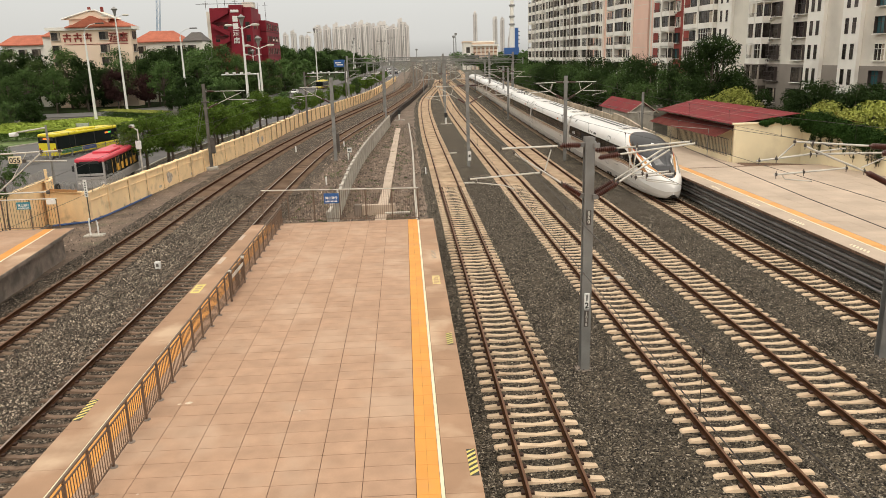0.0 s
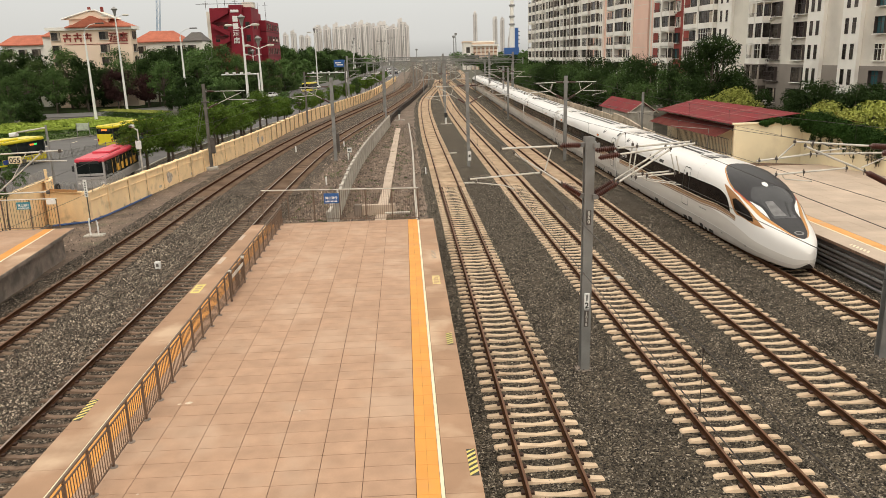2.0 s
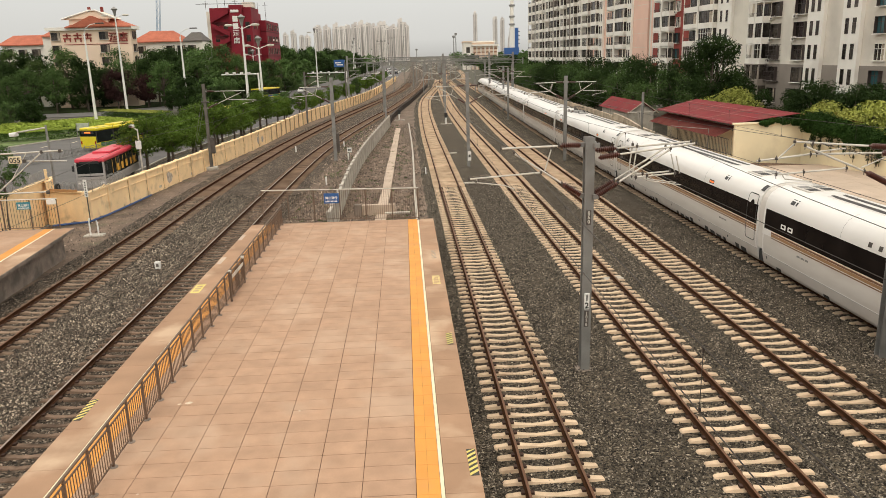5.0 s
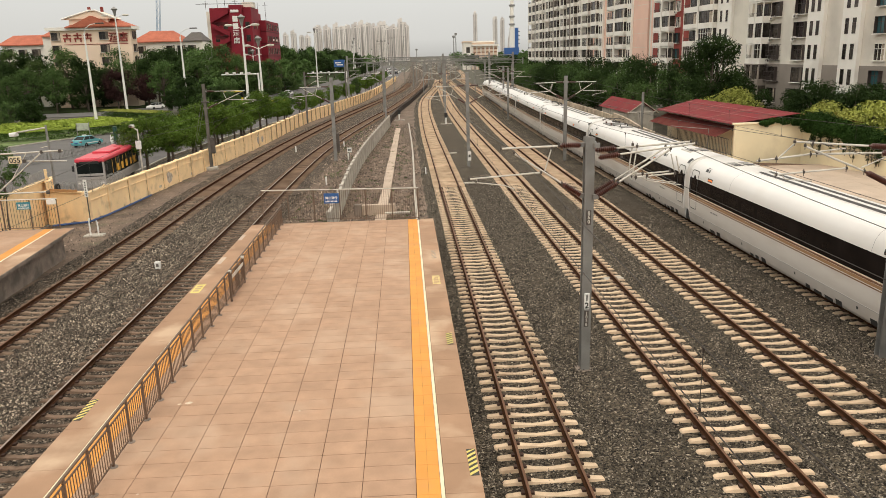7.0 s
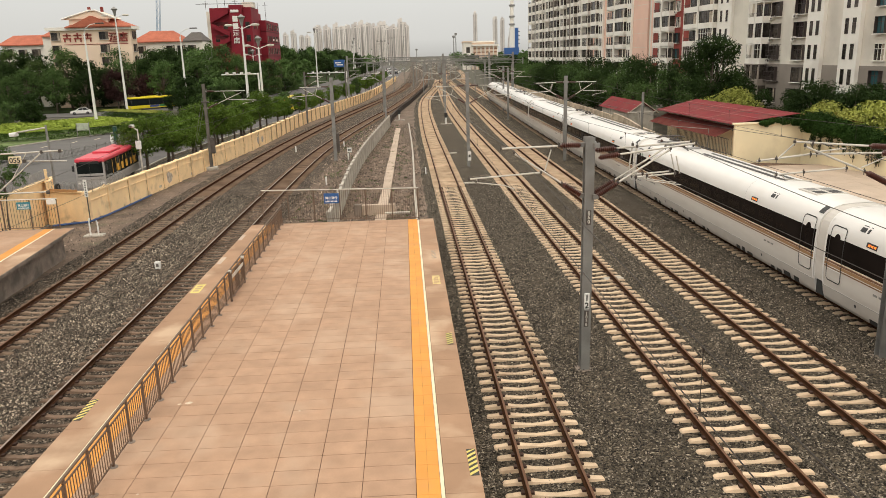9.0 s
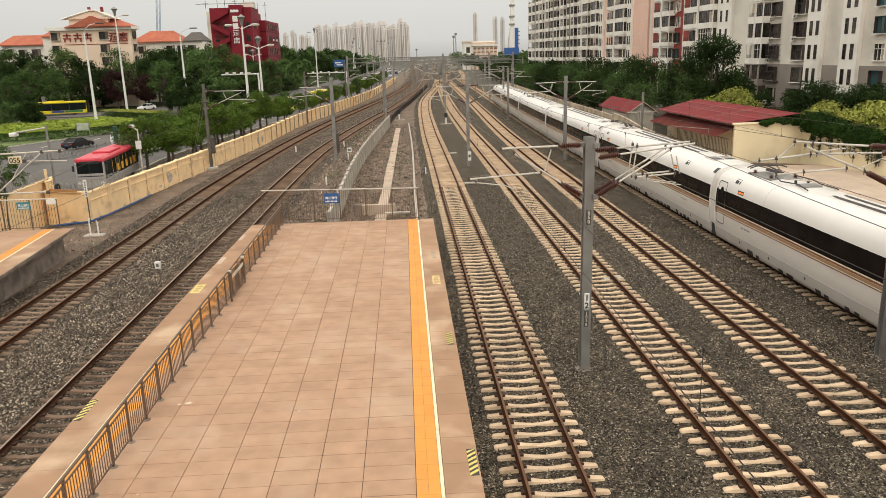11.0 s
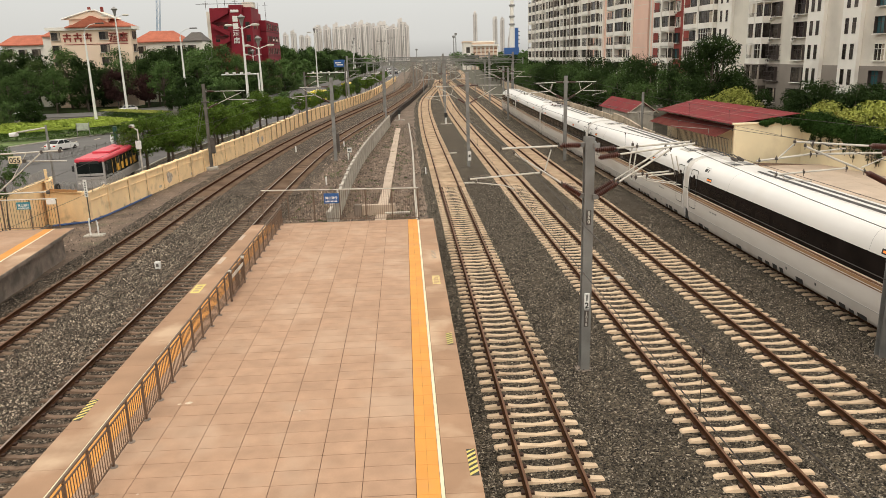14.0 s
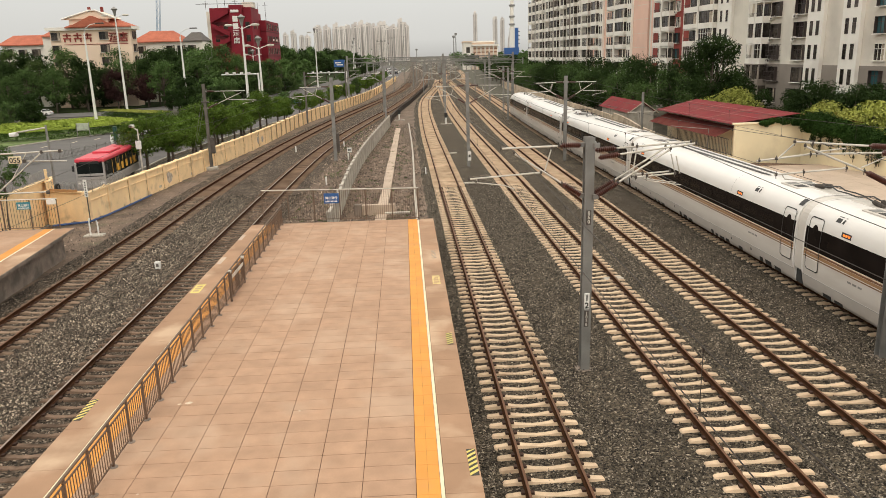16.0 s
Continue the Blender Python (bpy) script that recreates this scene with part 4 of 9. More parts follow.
def side_writing(car, ys, side):
    """Small unreadable lettering on the lower side."""
    for y in ys:
        for k in range(3):
            part("writing_bar", patch([y + 0.34 * k, y + 0.26 + 0.34 * k], band(1.46, 1.54), side, 0.007, rows=1), STEEL, car, "small grey lettering")


def skirt_openings(car, y0, y1, side, seed):
    """Dark cut-outs along the foot of the skirt, in uneven clusters, and small round hatches above them."""
    rnd = random.Random(seed)
    y = y0 + 1.2
    while y < y1 - 1.2:
        for _ in range(rnd.choice((1, 2, 2, 3, 4))):
            w = rnd.choice((0.34, 0.44, 0.6))
            part("vent", patch([y, y + w], band(0.315, rnd.choice((0.46, 0.5, 0.56))), side, 0.006, rows=3), TRAIN_UNDER, car)
            y += w + rnd.choice((0.22, 0.3))
            if y > y1 - 1.2:
                break
        if rnd.random() < 0.7:
            part("skirt_hatch", patch([y + 0.5, y + 0.62], band(0.62, 0.74), side, 0.007, rows=1), BLACK, car)
        y += rnd.choice((0.9, 1.6, 2.6, 3.3))


def livery(car, y0, y1, doors, signs, seed):
    """Window band, stripes, doors and seams on both sides between y0 and y1."""
    for side in (-1, 1):
        part("window_band", patch([y0, y1], band(BAND_LOW, BAND_TOP), side, 0.005, rows=5), TRAIN_GLASS, car, "dark continuous window band")
        for za, zb, mat, nm in STRIPES:
            part(nm, patch([y0, y1], band(za, zb), side, 0.005, rows=2), mat, car)
        part("side_seam", patch([y0, y1], band(0.905, 0.93), side, 0.012, rows=1), TRAIN_WHITE, car)
        part("skirt_joint", patch([y0, y1], band(0.885, 0.900), side, 0.006, rows=1), STEEL, car)
        y = y0 + 1.9
        while y < y1 - 1.9 and side < 0:
            if all(abs(y + 0.7 - d) > 1.3 for d in doors):
                part("window", patch([y, y + 1.4], band(2.2, 2.82), side, 0.008, rows=4), TRAIN_PANE, car)
            y += 1.75
        for d in doors:
            door(car, d, side)
        for s in signs:
            sg = part("display", patch([s - 0.32, s + 0.32], band(3.08, 3.27), side, 0.008, rows=2), BLACK, car, "small destination display")
            for k in range(3):
                part("display_text", patch([s - 0.25 + 0.17 * k, s - 0.12 + 0.17 * k], band(3.13, 3.21), side, 0.011, rows=1), LED, sg)
        side_writing(car, (y0 + 3.4, y1 - 4.2), side)
        skirt_openings(car, y0, y1, side, seed)
        part("panel_joint", patch([y1 - 5.3, y1 - 5.285], band(BAND_TOP + 0.02, 3.95), side, 0.004, rows=8), STEEL, car)
        part("panel_joint", patch([y0 + 6.7, y0 + 6.715], band(BAND_TOP + 0.02, 3.95), side, 0.004, rows=8), STEEL, car)


def shoulder_vents(car, ys):
    """Pairs of small dark louvres on the roof's shoulder."""
    for y in ys:
        for s in (-1, 1):
            v = part("roof_louvre", patch([y - 0.12, y + 0.2], band(3.52, 3.74), s, 0.008, rows=2), BLACK, car, "small dark louvre")
            part("louvre_bar", patch([y - 0.34, y - 0.22], band(3.52, 3.74), s, 0.008, rows=2), BLACK, v)


def roof_q(x):
    """The roof parameter at the distance x from the middle line."""
    for i in range(len(SECTION) - 1, 0, -1):
        x1, x0 = SECTION[i][0], SECTION[i - 1][0]
        if x1 <= abs(x) <= x0:
            return math.copysign(1 - (i - (abs(x) - x1) / (x0 - x1)) / (len(SECTION) - 1), x)
    return 0.0


def roof_gear(car, y0, y1, hatches):
    """Two long dark slots with tapered ends, cross bars over them, and flat equipment hatches."""
    for s in (-0.26, 0.26):
        ends = [y0, y0 + 0.7, (y0 + y1) / 2, y1 - 0.7, y1]
        part("roof_slot", patch(ends, lambda u, c=s: (roof_q(c - 0.03 - 0.12 * min(1.0, (u - y0) / 0.7, (y1 - u) / 0.7)), roof_q(c + 0.12)), 1, 0.014, rows=3), TRAIN_GREY, car, "long dark roof slot")
    part("roof_spine", bm_box(-0.1, 0.1, y0 + 0.2, y1 - 0.2, 4.03, 4.07, bev=0.01), TRAIN_WHITE, car)
    for s in (-1, 1):
        part("roof_ridge", bm_box(min(s * 0.42, s * 0.5), max(s * 0.42, s * 0.5), y0 + 0.1, y1 - 0.1, 4.0, 4.06, bev=0.01), TRAIN_WHITE, car)
    for y in hatches:
        h = part("roof_hatch", bm_box(-0.72, 0.72, y - 0.75, y + 0.75, 4.0, 4.062, bev=0.012), TRAIN_MID, car, "flat pale roof hatch with dark grilles")
        for a in (-0.34, 0.34):
            part("grille", bm_box(a - 0.24, a + 0.24, y - 0.6, y - 0.05, 4.063, 4.072), TRAIN_GREY, h)
            part("grille", bm_box(a - 0.24, a + 0.24, y + 0.12, y + 0.6, 4.063, 4.072), STEEL, h)


def coupling(car, y, s):
    """The gap between two cars: folded gangway, pale fairings with a seam, a dark box at its foot and a fin on each shoulder."""
    lo, hi = min(y, y + s * 0.32), max(y, y + s * 0.32)
    bm = bmesh.new()
    for i in range(3):
        a = y + s * (0.02 + 0.11 * i)
        box(bm, -1.25, 1.25, a - 0.045, a + 0.045, 0.9, 3.4, bev=0.03)
    box(bm, -1.15, 1.15, lo, hi, 0.95, 3.3)
    box(bm, -1.5, 1.5, lo, hi, 0.35, 0.98)
    part("gangway", bm, BELLOWS, car, "black rubber gangway")
    part("gap_fairing", patch([lo, hi], lambda u: (-q_of(0.98), q_of(0.98)), 1, -0.03, rows=40), TRAIN_MID, car, "pale fairing over the coupling")
    part("end_lip", patch([y - s * 0.13, y - s * 0.02], lambda u: (-q_of(0.95), q_of(0.95)), 1, 0.014, rows=40), TRAIN_WHITE, car, "raised white edge of the car end")
    for side in (-1, 1) if s < 0 else ():
        part("roof_fin", patch([min(y - s * 0.1, y - s * 0.45), max(y - s * 0.1, y - s * 0.45)], band(3.62, 3.86), side, 0.03, rows=2), BLACK, car, "small dark fin on the shoulder")


def cable_gear(car, y, s):
    """High-voltage cable between two roofs: terminal bushings, clamps and two bent leads."""
    g = part("cable_gear", bm_box(-0.1, 0.75, y - 1.0, y + 1.0, 4.0, 4.07, bev=0.01), TRAIN_MID, car, "dark cable bushings on the roof by the coupling")
    for dx in (0.15, 0.5):
        bm = bmesh.new()
        ribbed(bm, (dx, y - s * 0.75, 4.12), (dx, y - s * 0.05, 4.2), 0.1, 7)
        part("bushing", bm, STEEL_DARK, g)
        bm = bmesh.new()
        tube(bm, [(dx, y - s * 0.1, 4.2), (dx + 0.02, y + s * 0.5, 4.28), (dx - 0.03, y + s * 1.0, 4.2), (dx, y + s * 1.7, 4.22)], 0.03, 6)
        part("cable", bm, BLACK, g)
        part("bracket", bm_box(dx - 0.05, dx + 0.05, y - s * 0.75 - 0.05, y - s * 0.75 + 0.05, 4.03, 4.2), STEEL_DARK, g)


def mid_car(name, pan=False, label="", doors=(-11.45, 11.4), seed=3, cables=()):
    c = thing(name, pose(0, 0, 0))
    tagged(c, label, "train", "cars of the train")
    L0, L1 = -12.2, 12.2
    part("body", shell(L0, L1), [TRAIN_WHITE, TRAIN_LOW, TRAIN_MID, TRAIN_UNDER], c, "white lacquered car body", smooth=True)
    livery(c, L0 + 0.1, L1 - 0.1, doors, (-6.4, 9.3), seed)
    coupling(c, L0, -1)
    coupling(c, L1, 1)
    shoulder_vents(c, (-7.9, 10.1))
    wheelset(c, -8.75)
    wheelset(c, 8.75)
    if pan:
        pantograph(c, 9.2)
        roof_gear(c, -6.6, 3.6, (-9.4,))
    else:
        roof_gear(c, -6.6, 6.5, (-9.4, 9.2))
    for y, s in cables:
        cable_gear(c, y, s)
    return c


def end_car(name):
    """The leading car; its tip is at y = -13.6 in its own space."""
    c = thing(name, pose(0, 0, 0))
    tagged(c, "white streamlined high-speed train cab with dark glass canopy and gold lines", "train", "cars of the train")
    T = -13.6
    us = [0.001, 0.02, 0.05, 0.1, 0.16, 0.24, 0.34, 0.46, 0.6, 0.78] + [0.96 + 0.16 * i for i in range(54)] + [26.0, 26.15]
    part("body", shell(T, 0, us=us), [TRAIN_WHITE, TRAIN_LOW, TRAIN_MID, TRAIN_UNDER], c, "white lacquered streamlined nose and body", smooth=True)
    yo = lambda u: T + u
    edge = [(0.62, 0.0), (0.66, 0.04), (0.74, 0.082), (1.12, 0.128), (1.82, 0.15), (2.7, 0.175), (3.4, 0.21), (4.06, 0.245), (5.1, 0.275), (5.8, 0.255), (6.42, 0.222), (7.5, 0.155), (8.0, 0.1), (8.2, 0.055), (8.26, 0.0)]
    canopy = lambda u: ladder(edge, u)
    us2 = [0.621, 0.64, 0.66, 0.7, 0.76, 0.86, 0.98] + [1.1 + 0.16 * i for i in range(43)] + [8.0, 8.1, 8.2, 8.24, 8.259]
    part("canopy", patch(us2, lambda u: (-canopy(u), canopy(u)), 1, 0.012, yo, True, 24), TRAIN_GREY, c, "charcoal glossy canopy over the nose", smooth=True)
    wide = [(0.62, 0.0), (0.8, 0.022), (1.6, 0.034), (2.8, 0.05), (3.6, 0.038), (4.6, 0.02), (6.5, 0.016), (8.3, 0.010)]
    for s in (-1, 1):
        part("canopy_rim", patch(us2[2:-2], lambda u: (canopy(u) + 0.001, canopy(u) + ladder(wide, u)), s, 0.010, yo, True, 3), TRAIN_RIM, c, "gold line round the canopy", smooth=True)
        part("canopy_line", patch([u for u in us2 if 3.5 < u < 5.4], lambda u: (canopy(u) - 0.002, canopy(u) + 0.009), s, 0.014, yo, True, 2), TRAIN_RED, c, "thin red line", smooth=True)
    SCREEN = ((2.4, 0.12), (3.0, 0.108), (3.4, 0.14), (3.9, 0.20), (4.7, 0.13))
    part("windscreen", patch([2.42 + 0.14 * i for i in range(17)], lambda u: (-ladder(SCREEN, u), ladder(SCREEN, u)), 1, 0.020, yo, True, 18), TRAIN_SCREEN, c, "large curved driver's windscreen", smooth=True)
    part("cab_console", patch([2.62 + 0.12 * i for i in range(9)], lambda u: (-0.098, -0.098 + ladder(((2.6, 0.13), (3.6, 0.07)), u)), 1, 0.023, yo, True, 8), TRAIN_CONSOLE, c, "grey cab console seen through the windscreen", smooth=True)
    part("wiper", patch([2.5 + 0.2 * i for i in range(6)], lambda u: (0.05 + 0.03 * (u - 2.5), 0.066 + 0.03 * (u - 2.5)), 1, 0.034, yo, True, 2), BLACK, c, "black windscreen wiper", smooth=True)
    part("top_light", patch([4.62 + 0.06 * i for i in range(8)], lambda u: (-0.024 * math.sin(math.pi * (u - 4.6) / 0.46) ** 0.5, 0.024 * math.sin(math.pi * (u - 4.6) / 0.46) ** 0.5), 1, 0.03, yo, True, 6), WHITE, c, "white marker light above the windscreen", smooth=True)
    part("nose_seam", patch([1.7, 1.74], lambda u: (-canopy(u) * 0.98, canopy(u) * 0.98), 1, 0.016, yo, True, 16), BLACK, c)
    part("emblem", patch([0.92 + 0.03 * i for i in range(11)], lambda u: (-0.07 * math.sin(math.pi * (u - 0.9) / 0.34) ** 0.5, 0.07 * math.sin(math.pi * (u - 0.9) / 0.34) ** 0.5), 1, 0.018, yo, True, 8), STEEL, c, "round silver emblem", smooth=True)
    part("emblem_core", patch([0.99 + 0.03 * i for i in range(7)], lambda u: (-0.045 * math.sin(math.pi * (u - 0.97) / 0.22) ** 0.5, 0.045 * math.sin(math.pi * (u - 0.97) / 0.22) ** 0.5), 1, 0.022, yo, True, 6), TRAIN_GREY, c, smooth=True)
    # side graphics: (u, q) lines of the cab's wedge, its window and the band's swept end
    wedge_up = [(2.1, 0.325), (2.82, 0.287), (3.78, 0.30), (4.98, 0.303), (6.15, 0.302)]
    wedge_low = [(2.1, 0.33), (3.42, 0.445), (4.25, 0.51), (4.55, 0.505), (5.26, 0.40), (6.15, 0.308)]
    pane_up = [(2.94, 0.36), (3.08, 0.322), (3.42, 0.308), (4.22, 0.322), (4.65, 0.338), (4.92, 0.38)]
    pane_low = [(2.94, 0.365), (3.26, 0.42), (3.8, 0.462), (4.2, 0.482), (4.5, 0.47), (4.75, 0.43), (4.92, 0.385)]
    band_up = [(4.98, 0.55), (5.15, 0.49), (5.46, 0.425), (5.9, 0.402), (6.4, 0.396), (9.2, q_of(BAND_TOP))]
    band_low = [(4.98, 0.557), (6.0, 0.582), (8.8, q_of(BAND_LOW))]
    fine = lambda a, b, n: [a + (b - a) * i / n for i in range(n + 1)]
    for s in (-1, 1):
        part("headlight", patch(fine(2.5, 3.85, 14), lambda u: (canopy(u) - 0.006 - 0.04 * ladder(((2.5, 0.1), (3.0, 0.95), (3.3, 1.0), (3.85, 0.12)), u), canopy(u) - 0.006), s, 0.030, yo, True, 4), WHITE, c, "white headlight cluster", smooth=True)
        part("window_band", patch(fine(4.985, 9.2, 24) + [9.8 + 0.6 * i for i in range(28)], lambda u: (ladder(band_low, u), ladder(band_up, u)), s, 0.006, yo, True, 5), TRAIN_GLASS, c, "dark continuous window band", smooth=True)
        for za, zb, mat, nm in STRIPES:
            part(nm, patch(fine(4.4, 8.8, 14) + [9.3 + 0.5 * i for i in range(33)], lambda u, a=za, b=zb: (q_of(a) - max(0.0, 8.8 - u) * (0.05 / 3.8), q_of(b) - max(0.0, 8.8 - u) * (0.05 / 3.8)), s, 0.006, yo, True, 2), mat, c, smooth=True)
        part("side_wedge", patch(fine(2.11, 6.14, 28), lambda u: (ladder(wedge_low, u), ladder(wedge_up, u)), s, 0.010, yo, True, 6), TRAIN_WEDGE, c, "bronze wedge panel round the cab window", smooth=True)
        part("side_window", patch(fine(2.95, 4.91, 22), lambda u: (ladder(pane_low, u), ladder(pane_up, u)), s, 0.018, yo, True, 6), TRAIN_PANE, c, "rounded cab side window", smooth=True)
        part("side_seam", patch(fine(2.2, 26.0, 48), lambda u: (0.808, 0.815), s, 0.012, yo, True, 1), TRAIN_WHITE, c)
        part("skirt_joint", patch(fine(3.2, 26.0, 46), lambda u: (0.815, 0.819), s, 0.006, yo, True, 1), STEEL, c)
        door(c, -2.4, s)
        part("display", patch([1.85, 2.65], band(3.1, 3.28), s, 0.008, rows=2), BLACK, c, "small dark display")
        for k in range(3):
            part("side_mark", patch([3.2 + 0.62 * k, 3.42 + 0.62 * k], band(3.12, 3.3), s, 0.008, rows=2), STEEL_DARK, c, "dark painted mark")
        for k in range(2):
            part("side_mark", patch([9.85 + 0.6 * k, 10.28 + 0.6 * k], lambda u: (q_of(2.36), q_of(2.58)), s, 0.012, rows=2), WHITE, c, "white emblem stroke")
            part("mark_core", patch([9.95 + 0.6 * k, 10.18 + 0.6 * k], lambda u: (q_of(2.42), q_of(2.52)), s, 0.014, rows=2), TRAIN_GLASS, c)
        side_writing(c, (-5.6, 8.4), s)
        skirt_openings(c, -7.6, 12.3, s, 9)
        part("panel_joint", patch([-3.95, -3.935], band(BAND_TOP + 0.02, 3.95), s, 0.004, rows=8), STEEL, c)
        part("panel_joint", patch([6.4, 6.415], band(BAND_TOP + 0.02, 3.95), s, 0.004, rows=8), STEEL, c)
        for u in (3.1, 5.9):
            part("side_hatch", patch([T + u, T + u + 0.1], lambda v: (q_of(0.62) , q_of(0.72)), s, 0.007, lambda v: v, False, 1), BLACK, c)
        y = 0.4
        while y < 9.0:
            part("window", patch([y, y + 1.4], band(2.2, 2.82), s, 0.009, rows=4), TRAIN_PANE, c)
            y += 1.75
    coupling(c, 12.5, 1)
    shoulder_vents(c, (10.4,))
    wheelset(c, -6.0)
    wheelset(c, 9.2)
    roof_gear(c, -1.2, 9.6, (-2.7, 11.3))
    return c


CARS = []
JOINT_0 = 76.1     # first coupling at the start
lead = end_car("train_cab_car")
CARS.append((lead, JOINT_0 - 12.75, 12.75 - 6.0, 1))
plain = mid_car("train_car", False, "white high-speed train car with dark window band and gold stripe")
panto = mid_car("train_car", True, "white high-speed train car with pantograph on its roof", seed=5)
buffet = mid_car("train_car", False, "white high-speed train car with doors at one end only", (11.4,), 7, ((10.7, 1),))
cabled = mid_car("train_car", False, "white high-speed train car with roof cables by its coupling", (-11.45, 11.4), 11, ((-10.9, -1),))
kinds = [plain, panto, buffet, cabled, None, None]
for i in range(6):
    ob = kinds[i] if kinds[i] else copy_thing(panto if i == 4 else plain, pose(0, 0, 0))
    CARS.append((ob, JOINT_0 + 12.5 + 25.0 * i, 8.75, 1))
tail = copy_thing(lead, pose(0, 0, 0))
CARS.append((tail, JOINT_0 + 150.0 + 12.75, 8.0, -1))


def car_pose(y_mid, half, sign):
    ya, yb = y_mid - half, y_mid + half
    xa, xb = track_x("D", ya), track_x("D", yb)
    return pose((xa + xb) / 2, y_mid, 0, 0, 0, -math.degrees(math.atan2(xb - xa, yb - ya)) + (180 if sign < 0 else 0))

# ---- fences ----
def railing(name, a, b, z, h, post_gap, label="", bars=0.11, heavy=False, group="", n_posts=None):
    """A steel railing from a to b: posts on round feet, top and bottom rails, thin bars."""
    a, b = Vector((*a, 0)), Vector((*b, 0))
    d = b - a
    L = d.length
    n = n_posts or max(1, round(L / post_gap))
    f = thing(name, Matrix.Translation((a.x, a.y, z)) @ Matrix.Rotation(math.atan2(d.y, d.x), 4, "Z"))
    tagged(f, label, "railing", group)
    step = L / n
    bm = bmesh.new()
    box(bm, -0.028, 0.028, -0.028, 0.028, 0, h, bev=0.006)
    post = mesh_of(bm, "post", FENCE_STEEL)
    bm = bmesh.new()
    lathe(bm, [(0.10, 0.0), (0.10, 0.012), (0.085, 0.02), (0.03, 0.022)], n=14)
    foot = mesh_of(bm, "foot", PLAT_SIDE)
    for i in range(n + 1):
        p = part("post", post, None, f)
        p.matrix_basis = pose(i * step, 0, 0)
        part("foot", foot, None, p)
    bm = bmesh.new()
    tube(bm, [(-0.03, 0, h), (L + 0.03, 0, h)], 0.034, 8)
    part("top_rail", bm, FENCE_STEEL if not heavy else STEEL_PALE, f)
    part("lower_rail", bm_box(0, L, -0.014, 0.014, 0.10, 0.135), FENCE_STEEL, f)
    if not heavy:
        part("upper_rail", bm_box(0, L, -0.014, 0.014, h - 0.16, h - 0.125), FENCE_STEEL, f)
    bar = mesh_of(bm_box(-0.008, 0.008, -0.008, 0.008, 0.135, h - (0.03 if heavy else 0.16)), "bar", FENCE_STEEL)
    k = int(L / bars)
    for i in range(1, k):
        x = i * L / k
        if min(abs(x - j * step) for j in range(n + 1)) > 0.04:
            part("bar", bar, None, f).matrix_basis = pose(x, 0, 0)
    return f, L, n, step


def side_railing():
    railing("platform_railing", (-7.03, 10.0), (-7.12, 41.3), P_Z, 1.13, 1.16, label="brown steel railing on round feet along the platform", bars=0.125)
    # an opening gate, folded against the railing
    g = thing("railing_gate", pose(-6.98, 27.8, P_Z, 0, 0, 89))
    tagged(g, "small brown steel gate standing ajar at the railing", "gate")
    bm = bmesh.new()
    for x in (0.0, 2.3):
        box(bm, x - 0.035, x + 0.035, -0.035, 0.035, 0.04, 1.2, bev=0.006)
    box(bm, 0, 2.3, -0.02, 0.02, 1.10, 1.15)
    box(bm, 0, 2.3, -0.02, 0.02, 0.12, 0.16)
    part("gate_frame", bm, FENCE_STEEL, g)
    for i in range(1, 18):
        x = i * 0.1278
        part("gate_bar", bm_box(x - 0.008, x + 0.008, -0.008, 0.008, 0.16, 1.1), FENCE_STEEL, g)
    part("gate_panel", bm_box(0.25, 2.1, -0.05, -0.03, 0.86, 1.0), STEEL_PALE, g, "pale metal plate")
    bm = bmesh.new()
    lathe(bm, [(0.02, 0.0), (0.05, 0.02), (0.05, 0.05), (0.02, 0.06)], (0.0, 0, 0), 12, "x")
    part("caster", bm, BLACK, g)
    for x in (0.1, 2.25):
        part("latch", bm_box(x - 0.06, x + 0.06, -0.06, 0.06, 1.12, 1.22, bev=0.01), STEEL_PALE, g, "pale metal latch")


def sign_plate(parent, x0, x1, z0, z1, y, face):
    """A blue plate with white characters, facing the camera."""
    pl = part("sign_plate", bm_box(x0, x1, y - 0.02, y, z0, z1, bev=0.004), face, parent, "blue plate with white characters")
    me = writing("禁止通行", min((z1 - z0) * 0.46, (x1 - x0) * 0.2))
    ob = part("characters", me, None, pl)
    ob.matrix_basis = pose((x0 + x1) / 2, y - 0.024, z0 + (z1 - z0) * 0.44, 90, 0, 0)
    bm = bmesh.new()
    n = 9
    for i in range(n):
        w = (x1 - x0) * 0.8 / n
        xa = x0 + (x1 - x0) * 0.1 + i * w
        box(bm, xa, xa + w * 0.7, y - 0.026, y - 0.022, z0 + (z1 - z0) * 0.14, z0 + (z1 - z0) * 0.28)
    part("small_writing", bm, WHITE, pl)


def writing(text, size, mat=None, depth=0.003):
    cu = bpy.data.curves.new("writing", "FONT")
    cu.body, cu.size, cu.align_x = text, size, "CENTER"
    cu.extrude = depth
    cu.offset = 0.018 * size
    cu.resolution_u = 3
    ob = bpy.data.objects.new("writing", cu)
    me = bpy.data.meshes.new_from_object(ob)
    bpy.data.objects.remove(ob)
    bpy.data.curves.remove(cu)
    me.materials.clear()
    me.materials.append(mat or WHITE)
    return me


